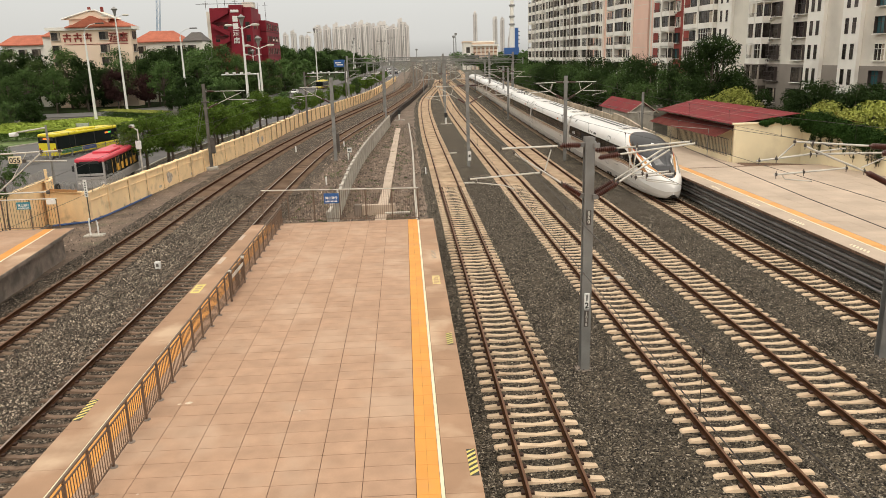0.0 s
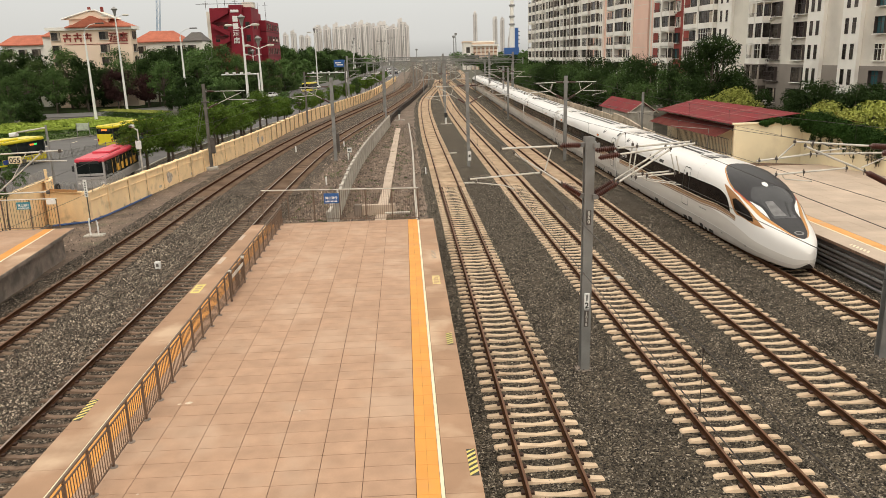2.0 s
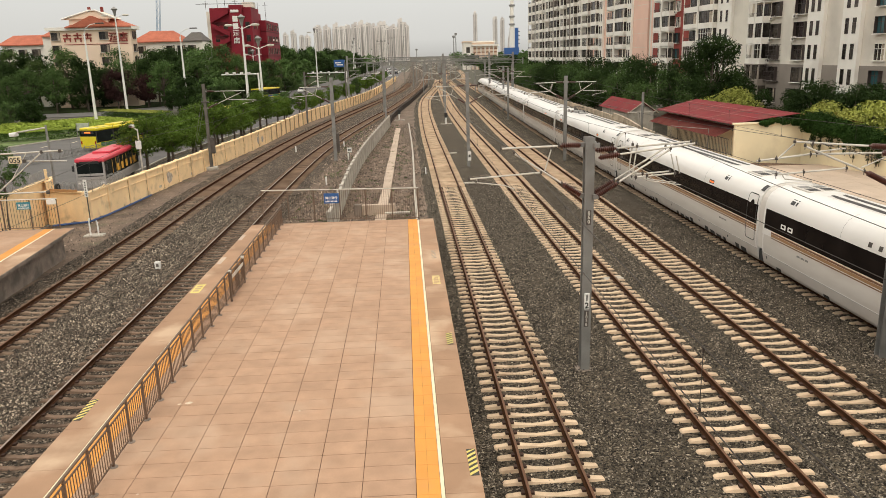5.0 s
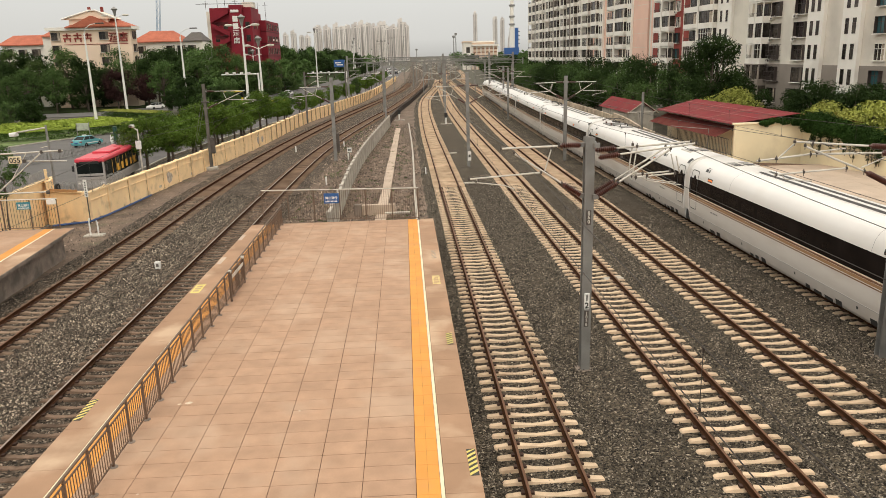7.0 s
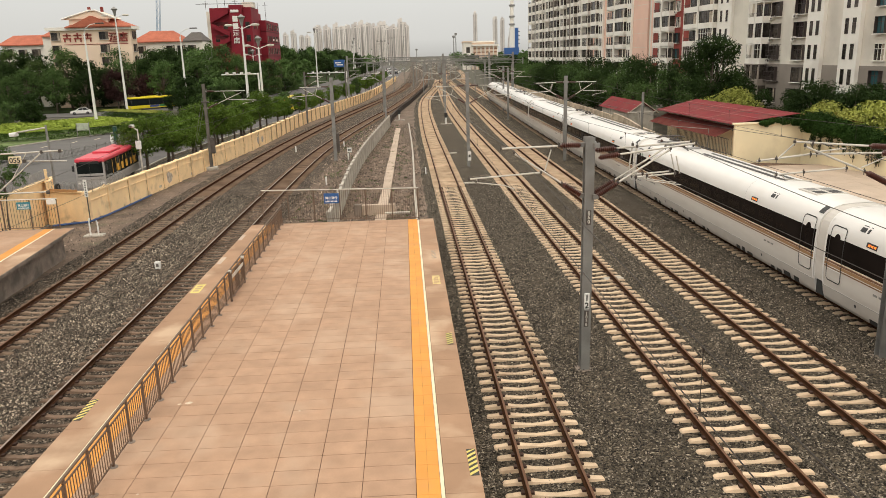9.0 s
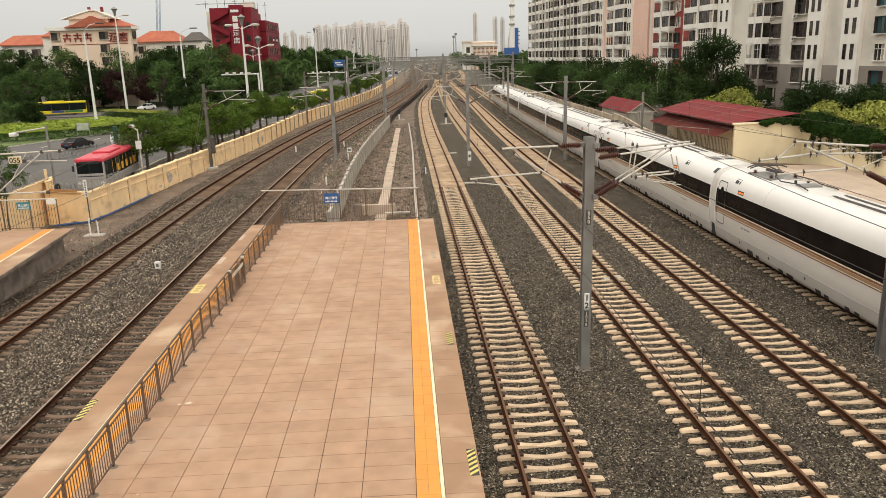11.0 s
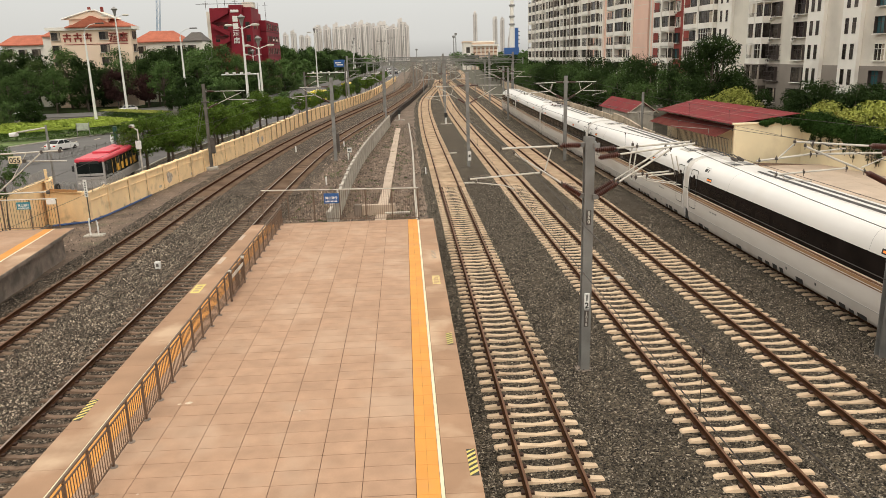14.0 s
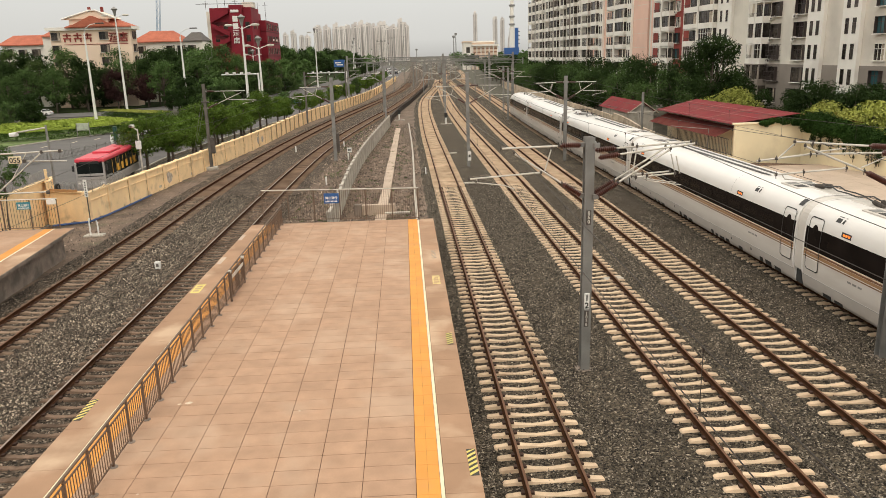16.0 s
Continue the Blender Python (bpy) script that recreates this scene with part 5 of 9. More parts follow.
side_railing()
ff, *_ = railing("end_railing", (-8.34, 42.3), (0.55, 41.45), P_Z, 1.82, 1.48, label="tall steel railing across the platform end with a blue sign", bars=0.12, n_posts=6, heavy=True)
sign_plate(ff, 3.58, 4.44, 1.03, 1.61, -0.05, SIGN_BLUE)
pf3, *_ = railing("end_railing", (-32.0, 42.45), (-19.86, 42.45), P_Z, 1.75, 1.5, label="tall steel railing across the far platform end with a sign", bars=0.16, heavy=True)
sign_plate(pf3, 9.95, 10.72, 1.2, 1.62, -0.05, SIGN_TEAL)
part("white_box", bm_box(11.65, 12.15, -0.16, -0.04, 1.45, 1.72, bev=0.02), WHITE, pf3, "white metal box")


def picket_wall(name, knots, y0, y1, h, mat, label, gap=0.42, thick=0.07):
    """A fence of upright concrete slats between posts with caps."""
    f = thing(name, pose(0, 0, 0))
    tagged(f, label, "fence")
    y, k = y0, 0
    bm_s, pts = bmesh.new(), []
    while y < y1:
        x0, x1 = curve_at(knots, y), curve_at(knots, y + 2.4)
        bm = bmesh.new()
        box(bm, x0 - 0.09, x0 + 0.09, y - 0.09, y + 0.09, -0.5, h + 0.06, bev=0.015)
        box(bm, x0 - 0.13, x0 + 0.13, y - 0.13, y + 0.13, h + 0.06, h + 0.16, bev=0.02)
        part("post", bm, mat, f)
        n = int(2.4 / gap) if y < 80 else 4
        for i in range(n):
            t = (i + 0.5) / n
            x, yy = x0 + (x1 - x0) * t, y + 0.1 + 2.2 * t
            w = 2.2 / n * 0.42
            box(bm_s, x - thick / 2, x + thick / 2, yy - w, yy + w, -0.4, h - 0.05)
        pts.append((x0, y, h))
        y += 2.4
    tagged(part("slats", bm_s, mat, f), kind="stuff")
    bm = bmesh.new()
    sweep(bm, [(-0.09, -0.06), (0.09, -0.06), (0.09, 0.05), (-0.09, 0.05)], pts)
    bmesh.ops.recalc_face_normals(bm, faces=bm.faces)
    part("cap_rail", bm, mat, f)


PICKET = [(42.5, -4.72), (52, -4.72), (63, -4.75), (78, -4.4), (98, -3.4), (118, -2.3)]
picket_wall("concrete_fence", PICKET, 43.0, 116, 1.42, CONCRETE, "pale concrete picket fence between the tracks")
picket_wall("dark_fence", [(118, -2.4), (145, -1.05), (170, 1.2), (205, 4.0), (262, 8.2)], 118, 258, 0.7, STEEL_DARK, "dark weathered fence between the curving tracks")


def middle_ground():
    p = thing("footpath", pose(0, 0, 0))
    tagged(p, "narrow pale concrete footpath on rubble", "path")
    y = 47.0
    rnd = random.Random(4)
    while y < 113:
        x = -1.9 + (y - 47) * 0.012
        ob = part("path_slab", bm_box(x - 0.36 + rnd.uniform(-.04, .04), x + 0.36, y, y + 1.95, -0.33, -0.2, bev=0.01), PAVE_RIGHT, p)
        y += 2.0
    tr = thing("cable_trough", pose(0, 0, 0))
    tagged(tr, "thin pale concrete cable trough along the ballast", "cable trough")
    bm = bmesh.new()
    sweep(bm, [(-0.08, -0.35), (0.08, -0.35), (0.08, -0.12), (-0.08, -0.12)], [(0.62 + 0.08 * math.sin(y * 0.09), y, 0) for y in range(42, 121, 3)])
    bmesh.ops.recalc_face_normals(bm, faces=bm.faces)
    part("trough_run", bm, CONCRETE, tr)
    lw = thing("low_wall", pose(0, 0, 0))
    tagged(lw, "low weathered concrete wall on the rubble", "wall")
    part("wall_block", bm_box(-3.2, -0.9, 50.3, 50.65, -0.4, 0.45, bev=0.03), PAVE_RIGHT, lw)
    part("pier", bm_box(-3.75, -3.25, 50.2, 50.7, -0.4, 0.5, bev=0.03), PLAT_SIDE, lw, "grey concrete pier")
    part("top_plank", bm_box(-1.6, 0.1, 49.2, 49.5, 0.0, 0.1, bev=0.01), CONCRETE, lw)
    for x, y, h in ((-7.0, 64, 0.9), (-7.6, 92, 0.8), (-6.2, 79.5, 0.9), (-12.9, 88, 0.9), (3.9 - 2.2, 68, 0.8)):
        m = thing("marker_post", pose(x, y, -0.28))
        tagged(m, "short white concrete marker post beside the track", "marker post", "marker posts")
        part("stone", bm_box(-0.06, 0.06, -0.05, 0.05, -0.2, h * 0.75, bev=0.015), WHITE, m)
    for x, y, w, h in ((-6.1, 80.3, 0.5, 0.5), (6.0, 70.8, 0.32, 0.9)):
        m = thing("number_plate", pose(x, y, -0.28))
        tagged(m, "small white number plate on a stake", "plate", "plates by the poles")
        part("plate", bm_box(-w / 2, w / 2, -0.03, 0.0, 0.7, 0.7 + h, bev=0.008), WHITE, m)
        part("stake", bm_box(-0.03, 0.03, 0.0, 0.05, -0.2, 0.8), STEEL, m)
        bm = bmesh.new()
        box(bm, -w * 0.3, w * 0.3, -0.036, -0.031, 0.7 + h * 0.35, 0.7 + h * 0.65)
        part("bar", bm, BLACK, m)
    b = thing("track_box", pose(-13.35, 38.6, -0.25))
    tagged(b, "small white concrete box with a dark hole between the tracks", "box")
    part("shell", bm_box(-0.14, 0.14, -0.1, 0.1, -0.05, 0.36, bev=0.015), WHITE, b)
    part("hole", bm_box(-0.07, 0.07, -0.106, -0.101, 0.1, 0.27), STEEL, b)
    # frame of two pale bars by the platform end
    st = thing("goal_frame", pose(-20.1, 47.4, -0.35))
    tagged(st, "white bent pipe frame on a concrete foot", "pipe frame")
    bm = bmesh.new()
    tube(bm, [(-0.25, 0, 0), (-0.25, 0, 1.0), (-0.2, 0, 1.15)], 0.05)
    part("pipe", bm, WHITE, st)
    bm = bmesh.new()
    tube(bm, [(0.25, 0, 0), (0.25, 0, 0.85), (0.2, 0, 1.0)], 0.05)
    part("pipe", bm, WHITE, st)
    part("foot", bm_box(-0.6, 0.6, -0.35, 0.35, -0.2, 0.1, bev=0.03), CONCRETE, st)
    for x, y in ((5.2, 62.0), (5.1, 82.0), (9.6, 33.5)):
        s = thing("flat_stone", pose(x, y, -0.25, 0, 0, 15))
        tagged(s, "flat pale concrete slab lying on the ballast", "slab", "slabs on the ballast")
        part("slab_body", bm_box(-0.45, 0.45, -0.22, 0.22, -0.05, 0.06, bev=0.015), CONCRETE, s)
    # dwarf signals beyond the fence
    for x, y in ((-1.0, 128.0), (6.4, 118.0)):
        s = thing("dwarf_signal", pose(x, y, -0.28))
        tagged(s, "low black track signal on a white post", "signal", "track signals")
        part("post", bm_box(-0.12, 0.12, -0.12, 0.12, -0.2, 1.0, bev=0.02), WHITE, s)
        part("head", bm_box(-0.25, 0.25, -0.18, 0.18, 1.0, 1.75, bev=0.04), BLACK, s)
        part("base", bm_box(-0.9, 0.9, -0.4, 0.4, -0.2, 0.06, bev=0.03), CONCRETE, s)


middle_ground()


# ---- masts and overhead line ----
MAST_DARK = material("dark_brown_mast", (0.15, 0.135, 0.118), 0.75, 0.2, var=0.25, scale=1.5, fine=0.15, fine_scale=20)


def cantilever(mast, dx, dy=0.0, detail=True, short=False, hinge=7.40):
    """The hinged bracket from the mast to the wire over a track dx metres across; short ones pull the wire towards the mast."""
    s = 1 if dx > 0 else -1
    w = abs(dx)
    at = lambda x, z: (s * x, dy, z)
    top_end, diag_top = w + 0.42, (w - 0.40 if short else w)
    z_end = 7.36
    bm = bmesh.new()
    tube(bm, [at(0.95, hinge + (z_end - hinge) * 0.25), at(top_end, z_end)], 0.032, 8)
    part("top_tube", bm, STEEL_PALE, mast)
    k = 0.30
    bm = bmesh.new()
    p0, p1 = (0.2, 5.75), (diag_top, 7.2)
    mid = (p0[0] + k * (p1[0] - p0[0]), p0[1] + k * (p1[1] - p0[1]))
    tube(bm, [at(*mid), at(*p1)], 0.032, 8)
    part("diagonal_tube", bm, STEEL_PALE, mast)
    bm = bmesh.new()
    rs, re = ((w * 0.5, 6.34), (w - 0.22, 6.42)) if short else ((w * 0.64, 6.56), (w + 1.45, 6.42))
    tube(bm, [at(*rs), at(*re)], 0.028, 8)
    part("registration_tube", bm, STEEL_PALE, mast)
    bm = bmesh.new()
    ribbed(bm, at(0.25, hinge), at(0.95, hinge + (z_end - hinge) * 0.25), 0.1)
    part("insulator", bm, INSULATOR, mast, "dark red ribbed insulator")
    bm = bmesh.new()
    ribbed(bm, at(*p0), at(*mid), 0.1)
    part("insulator", bm, INSULATOR, mast, "dark red ribbed insulator")
    if detail:
        bm = bmesh.new()
        if short:
            tube(bm, [at(w * 0.6, 6.36), at(w * 0.62, 6.22), at(w, 6.04)], 0.018, 6)
            tube(bm, [at(w * 0.93, 6.98), at(w * 0.98, 6.42)], 0.02, 6)
        else:
            tube(bm, [at(w + 1.2, 6.42), at(w + 1.18, 6.3), at(w + 0.3, 6.18), at(w, 6.05)], 0.018, 6)
        part("steady_arm", bm, STEEL_PALE, mast)
        bm = bmesh.new()
        tube(bm, [at(rs[0] * 0.92, rs[1] + 0.05), at(w * 0.5, 7.33)], 0.022, 6)
        part("brace", bm, STEEL_PALE, mast)
        for x, z in (rs, re, (w * 0.62 if short else w + 1.15, 6.38), (diag_top, 7.22), (top_end, z_end), (w * 0.5, 7.33), mid, (0.98, hinge)):
            bm = bmesh.new()
            box(bm, s * x - 0.035, s * x + 0.035, dy - 0.042, dy + 0.042, z - 0.045, z + 0.045, bev=0.012)
            tube(bm, [at(x, z - 0.1), at(x, z + 0.1)], 0.014, 5)
            part("clamp", bm, STEEL_DARK, mast)


def h_mast(x, y, h, label, arms, w=0.30, mat=STEEL):
    m = thing("overhead_line_mast", pose(x, y, -0.3))
    tagged(m, label, "overhead line mast", "masts of the overhead line")
    bm = bmesh.new()
    f = 0.022
    box(bm, -w / 2, w / 2, -w / 2, -w / 2 + f, -0.3, h)
    box(bm, -w / 2, w / 2, w / 2 - f, w / 2, -0.3, h)
    box(bm, -f / 2 - 0.01, f / 2 + 0.01, -w / 2 + f, w / 2 - f, -0.3, h)
    part("column", bm, mat, m)
    part("footing", bm_box(-0.3, 0.3, -0.3, 0.3, -0.5, 0.03, bev=0.02), PLAT_SIDE, m)
    for a in arms:
        dx, dy, short, hinge = (tuple(a) + (False, 7.40)[len(a) - 2:]) if isinstance(a, tuple) else (a, 0.0, False, 7.40)
        s = 1 if dx > 0 else -1
        bm = bmesh.new()
        box(bm, min(0.1 * s, 0.28 * s), max(0.1 * s, 0.28 * s), dy - 0.06, dy + 0.06, 5.68, 5.82)
        holder = part("cantilever", bm, STEEL, m, "hinged cantilever of pale tubes and brown insulators")
        holder.matrix_basis = pose(0, 0, 0.3)
        part("upper_hinge", bm_box(min(0.1 * s, 0.28 * s), max(0.1 * s, 0.28 * s), dy - 0.06, dy + 0.06, 7.33, 7.47), STEEL, holder)
        cantilever(holder, dx, dy, y < 90, short, hinge)
    return m


near_mast = h_mast(5.82, 23.5, 7.95, "grey steel line mast with brown insulators and number plates", [-2.41, (2.96, -0.22, True, 7.0), (2.96, 0.24, True, 7.18)], w=0.31)
bm = bmesh.new()
box(bm, -0.088, 0.088, -0.185, -0.16, 2.22, 2.78, bev=0.006)
pl = part("number_plate", bm, WHITE, near_mast, "white plate with black digits")
for ch, z in (("1", 2.53), ("2", 2.26)):
    ob = part("digit", writing(ch, 0.29, BLACK), None, pl)
    ob.matrix_basis = pose(0, -0.188, z, 90, 0, 0)
pl = part("number_plate", bm_box(-0.07, 0.07, -0.178, -0.158, 1.6, 2.16), STEEL_DARK, near_mast, "dark plate with pale digits")
for i, ch in enumerate("J058"):
    ob = part("digit", writing(ch, 0.15, STEEL_PALE), None, pl)
    ob.matrix_basis = pose(0, -0.182, 2.03 - 0.13 * i, 90, 0, 0)
pl = part("number_plate", bm_box(-0.075, 0.075, -0.178, -0.158, 5.12, 5.6), STEEL_DARK, near_mast, "dark plate with pale digits")
for i, ch in enumerate("050"):
    ob = part("digit", writing(ch, 0.16, STEEL_PALE), None, pl)
    ob.matrix_basis = pose(0, -0.182, 5.46 - 0.145 * i, 90, 0, 0)

h_mast(6.0, 72.0, 8.9, "grey steel line mast between the main tracks", [-2.6, 2.8])
h_mast(6.55, 122.0, 8.6, "grey steel line mast between the main tracks", [-2.8, 2.7])
h_mast(8.9, 172.0, 8.6, "grey steel line mast between the main tracks", [-2.8, 2.9])
east_mast = h_mast(16.2, 23.3, 7.9, "grey steel line mast beside the far track", [])
for nm, pts, r in (("top_tube", [(-1.46, -0.2, 7.42), (-3.9, -0.2, 7.63)], 0.034), ("top_tube", [(-0.73, 0.2, 7.12), (-3.11, 0.2, 7.16), (-4.88, 0.2, 6.99)], 0.034), ("registration_tube", [(-2.06, -0.2, 6.73), (-4.46, -0.2, 6.59)], 0.03),
                   ("diagonal_tube", [(-3.53, -0.2, 7.47), (-1.48, -0.2, 6.6)], 0.034), ("brace", [(-4.28, 0.0, 7.08), (-3.86, -0.2, 7.59)], 0.026), ("brace", [(-1.55, -0.1, 6.71), (-0.5, 0.1, 7.05)], 0.024), ("steady_arm", [(-2.9, 0.2, 7.23), (-1.95, 0.2, 7.31)], 0.024), ("steady_arm", [(-4.2, -0.2, 6.58), (-4.1, -0.2, 6.44), (-3.2, -0.2, 6.34)], 0.018)):
    part(nm, bm_tube(pts, r, 8), STEEL_PALE, east_mast)
for x_, y_, z_ in ((-3.88, -0.2, 7.63), (-3.53, -0.2, 7.5), (-3.3, -0.2, 7.56), (-3.11, 0.2, 7.16), (-2.9, 0.2, 7.2), (-4.28, 0.1, 7.06), (-4.8, 0.2, 7.0), (-4.4, -0.2, 6.6), (-3.5, -0.2, 6.65), (-2.1, -0.2, 6.73), (-1.5, -0.2, 6.62)):
    bm = bmesh.new()
    box(bm, x_ - 0.035, x_ + 0.035, y_ - 0.042, y_ + 0.042, z_ - 0.045, z_ + 0.045, bev=0.012)
    tube(bm, [(x_, y_, z_ - 0.13), (x_, y_, z_ + 0.1)], 0.014, 5)
    part("clamp", bm, STEEL_DARK, east_mast)
for a_, b_ in (((-0.2, -0.2, 7.3), (-1.46, -0.2, 7.42)), ((-0.2, -0.2, 5.95), (-1.48, -0.2, 6.6)), ((-0.15, 0.2, 7.1), (-0.73, 0.2, 7.12))):
    bm = bmesh.new()
    ribbed(bm, a_, b_, 0.1)
    part("insulator", bm, INSULATOR, east_mast, "dark red ribbed insulator")
h_mast(15.75, 73.5, 8.3, "grey steel line mast beside the far track", [(-2.6, -0.2), (-2.6, 0.2), 2.6])
h_mast(16.9, 123.0, 8.3, "grey steel line mast beside the far track", [-3.1, 2.3])
h_mast(18.5, 141.0, 8.3, "grey steel line mast beside the far track", [-3.5, 2.0])
h_mast(24.1, 169.0, 8.2, "grey steel line mast beside the yard", [-3.2])
boxed = h_mast(-7.5, 79.2, 8.6, "grey steel line mast between the tracks", [-2.9], w=0.34)
h_mast(-3.4, 134.0, 8.6, "grey steel line mast between the tracks", [-2.7], w=0.34)
part("switch_box", bm_box(0.18, 0.5, -0.2, 0.2, 1.0, 2.9, bev=0.02), STEEL_DARK, boxed, "dark narrow switch box")
guyed = h_mast(-19.7, 76.0, 8.4, "dark steel line mast against the cream wall", [3.6], w=0.27, mat=MAST_DARK)
part("guy_wire", bm_tube([(-0.1, 0, 7.6), (-2.0, 1.2, 1.4)], 0.018, 4), STEEL, guyed)
part("guy_wire", bm_tube([(-0.1, 0, 6.4), (-1.9, 1.2, 1.4)], 0.018, 4), STEEL, guyed)
part("switch_box", bm_box(0.15, 0.55, -0.3, 0.1, 1.6, 3.2, bev=0.03), STEEL_DARK, guyed, "dark switch box on the mast")
part("cross_bracket", bm_box(-0.35, 0.35, -0.2, 0.2, 6.6, 6.72, bev=0.02), STEEL_DARK, guyed)
part("foot_block", bm_box(-0.55, 0.55, -0.5, 0.5, -0.4, 0.25, bev=0.05), CONCRETE, guyed, "pale concrete foot block")
h_mast(-16.2, 126.0, 8.5, "dark steel line mast against the cream wall", [2.6], w=0.27, mat=MAST_DARK)
h_mast(-12.6, 167.0, 9.6, "dark steel line mast against the cream wall", [2.6], w=0.27, mat=MAST_DARK)
west_mast = h_mast(-19.9, 31.8, 7.9, "grey line mast on the far platform with a cantilever", [], w=0.3)
for nm, pts, r in (("top_tube", [(0.9, 0, 7.0), (5.6, 0, 7.15)], 0.032), ("diagonal_tube", [(0.9, 0, 4.2), (2.5, 0, 5.3), (4.75, 0, 7.1)], 0.032), ("registration_tube", [(2.4, 0.05, 5.4), (4.8, 0.05, 5.42)], 0.03), ("steady_arm", [(4.0, 0.05, 6.75), (5.7, 0.05, 6.7)], 0.022), ("brace", [(3.3, 0, 5.9), (4.1, 0, 7.06)], 0.02)):
    part(nm, bm_tube(pts, r, 8), STEEL_PALE, west_mast)
for x_, z_ in ((4.75, 7.12), (5.5, 7.14), (4.0, 6.76), (2.45, 5.4), (4.75, 5.42)):
    part("clamp", bm_box(x_ - 0.06, x_ + 0.06, -0.06, 0.06, z_ - 0.07, z_ + 0.07, bev=0.012), STEEL_DARK, west_mast)
for a_, b_ in (((0.2, 0, 6.98), (0.9, 0, 7.0)), ((0.2, 0, 3.75), (0.9, 0, 4.2))):
    bm = bmesh.new()
    ribbed(bm, a_, b_)
    part("insulator", bm, INSULATOR, west_mast, "dark red ribbed insulator")


def tall_pole(x, y, h):
    m = thing("antenna_pole", pose(x, y, -0.3))
    tagged(m, "tall slim grey pole between the tracks", "pole")
    part("shaft", bm_tube([(0, 0, -0.3), (0, 0, h)], 0.16, 10, r1=0.08), STEEL, m)
    bm = bmesh.new()
    for k in range(4):
        a = k * math.pi / 2
        tube(bm, [(0, 0, h - 0.4), (0.7 * math.cos(a), 0.7 * math.sin(a), h - 0.2)], 0.03, 5)
        box(bm, 0.7 * math.cos(a) - 0.12, 0.7 * math.cos(a) + 0.12, 0.7 * math.sin(a) - 0.12, 0.7 * math.sin(a) + 0.12, h - 0.35, h - 0.1)
    part("lamp_head", bm, STEEL, m)


tall_pole(-4.0, 146.0, 13.6)
tall_pole(-3.0, 230.0, 16.0)
tall_pole(0.5, 300.0, 18.0)


def overhead_wire(key, masts, side=0.0, r=0.009):
    """Messenger, contact wire and droppers of one track."""
    o = thing("overhead_wire", pose(0, 0, 0))
    tagged(o, "thin dark overhead contact wire with droppers above the track", "overhead wire", "overhead wires")
    con, mes = bmesh.new(), bmesh.new()
    drops = bmesh.new()
    pc, pm = [], []
    for (a, b) in zip(masts, masts[1:]):
        n = 6 if a < 0 else 8 if a < 150 else 3
        for i in range(n):
            t = i / n
            y = a + (b - a) * t
            x = track_x(key, y) + side * (0.2 if i == 0 else 0.0)
            zm = 7.28 - 4 * 0.45 * t * (1 - t)
            pc.append((x, y, 6.04))
            pm.append((x, y, zm))
            if i and y < 120 and not (key == "B" and y < 20):
                tube(drops, [(x, y, 6.04), (x, y, zm)], r * 0.6, 4, caps=False)
                box(drops, x - 1.5 * r, x + 1.5 * r, y - 2 * r, y + 2 * r, zm - 0.07, zm)
                box(drops, x - 1.5 * r, x + 1.5 * r, y - 2 * r, y + 2 * r, 6.04, 6.1)
    tube(con, pc, r, 5)
    tube(mes, pm, r, 5)
    part("contact_wire", con, WIRE, o)
    part("messenger_wire", mes, WIRE, o)
    part("droppers", drops, WIRE, o)


for key in "ABCD":
    overhead_wire(key, [-22.9, 23.5, 72.0, 122.0, 172.0, 230.0, 300.0])
for key in "EF":
    overhead_wire(key, [-4.0, 32.0, 77.0, 126.0, 167.0, 230.0, 300.0], r=0.006)


def portal(y, x0, x1, h, legs=None):
    g = thing("overhead_portal", pose(0, y, -0.3))
    tagged(g, "grey steel portal frame spanning the tracks", "portal frame", "portals over the far tracks")
    mat = STEEL
    n = max(2, int((x1 - x0) / 22))
    for x in legs or [x0 + (x1 - x0) * i / n for i in range(n + 1)]:
        part("leg", bm_box(x - 0.2, x + 0.2, -0.2, 0.2, -0.3, h + 0.6), mat, g)
    bm = bmesh.new()
    for z in (h - 0.9, h):
        box(bm, x0, x1, -0.15, 0.15, z - 0.08, z + 0.08)
    k = int((x1 - x0) / 1.4) if y < 300 else 0
    for i in range(k):
        a, b = x0 + (x1 - x0) * i / k, x0 + (x1 - x0) * (i + 1) / k
        tube(bm, [(a, 0, h - 0.9 if i % 2 else h), (b, 0, h if i % 2 else h - 0.9)], 0.05, 4)
    part("beam", bm, mat, g)
    for i in range(1, 3 * n):
        x = x0 + (x1 - x0) * i / (3 * n)
        bm = bmesh.new()
        box(bm, x - 0.05, x + 0.05, -0.05, 0.05, 6.0, h - 0.9)
        tube(bm, [(x, 0, 6.6), (x + 1.4, 0, 6.3)], 0.03, 4)
        part("hanger", bm, mat, g)


for y, x0, x1, h in ((255, -12, 40, 8.4), (310, -12, 45, 8.4), (365, -10, 48, 8.6), (430, -8, 52, 8.6), (510, -6, 60, 8.8)):
    portal(y, x0, x1, h)
portal(171.0, -12.4, 24.6, 10.2, legs=[-12.4, 8.9, 19.3, 24.6])

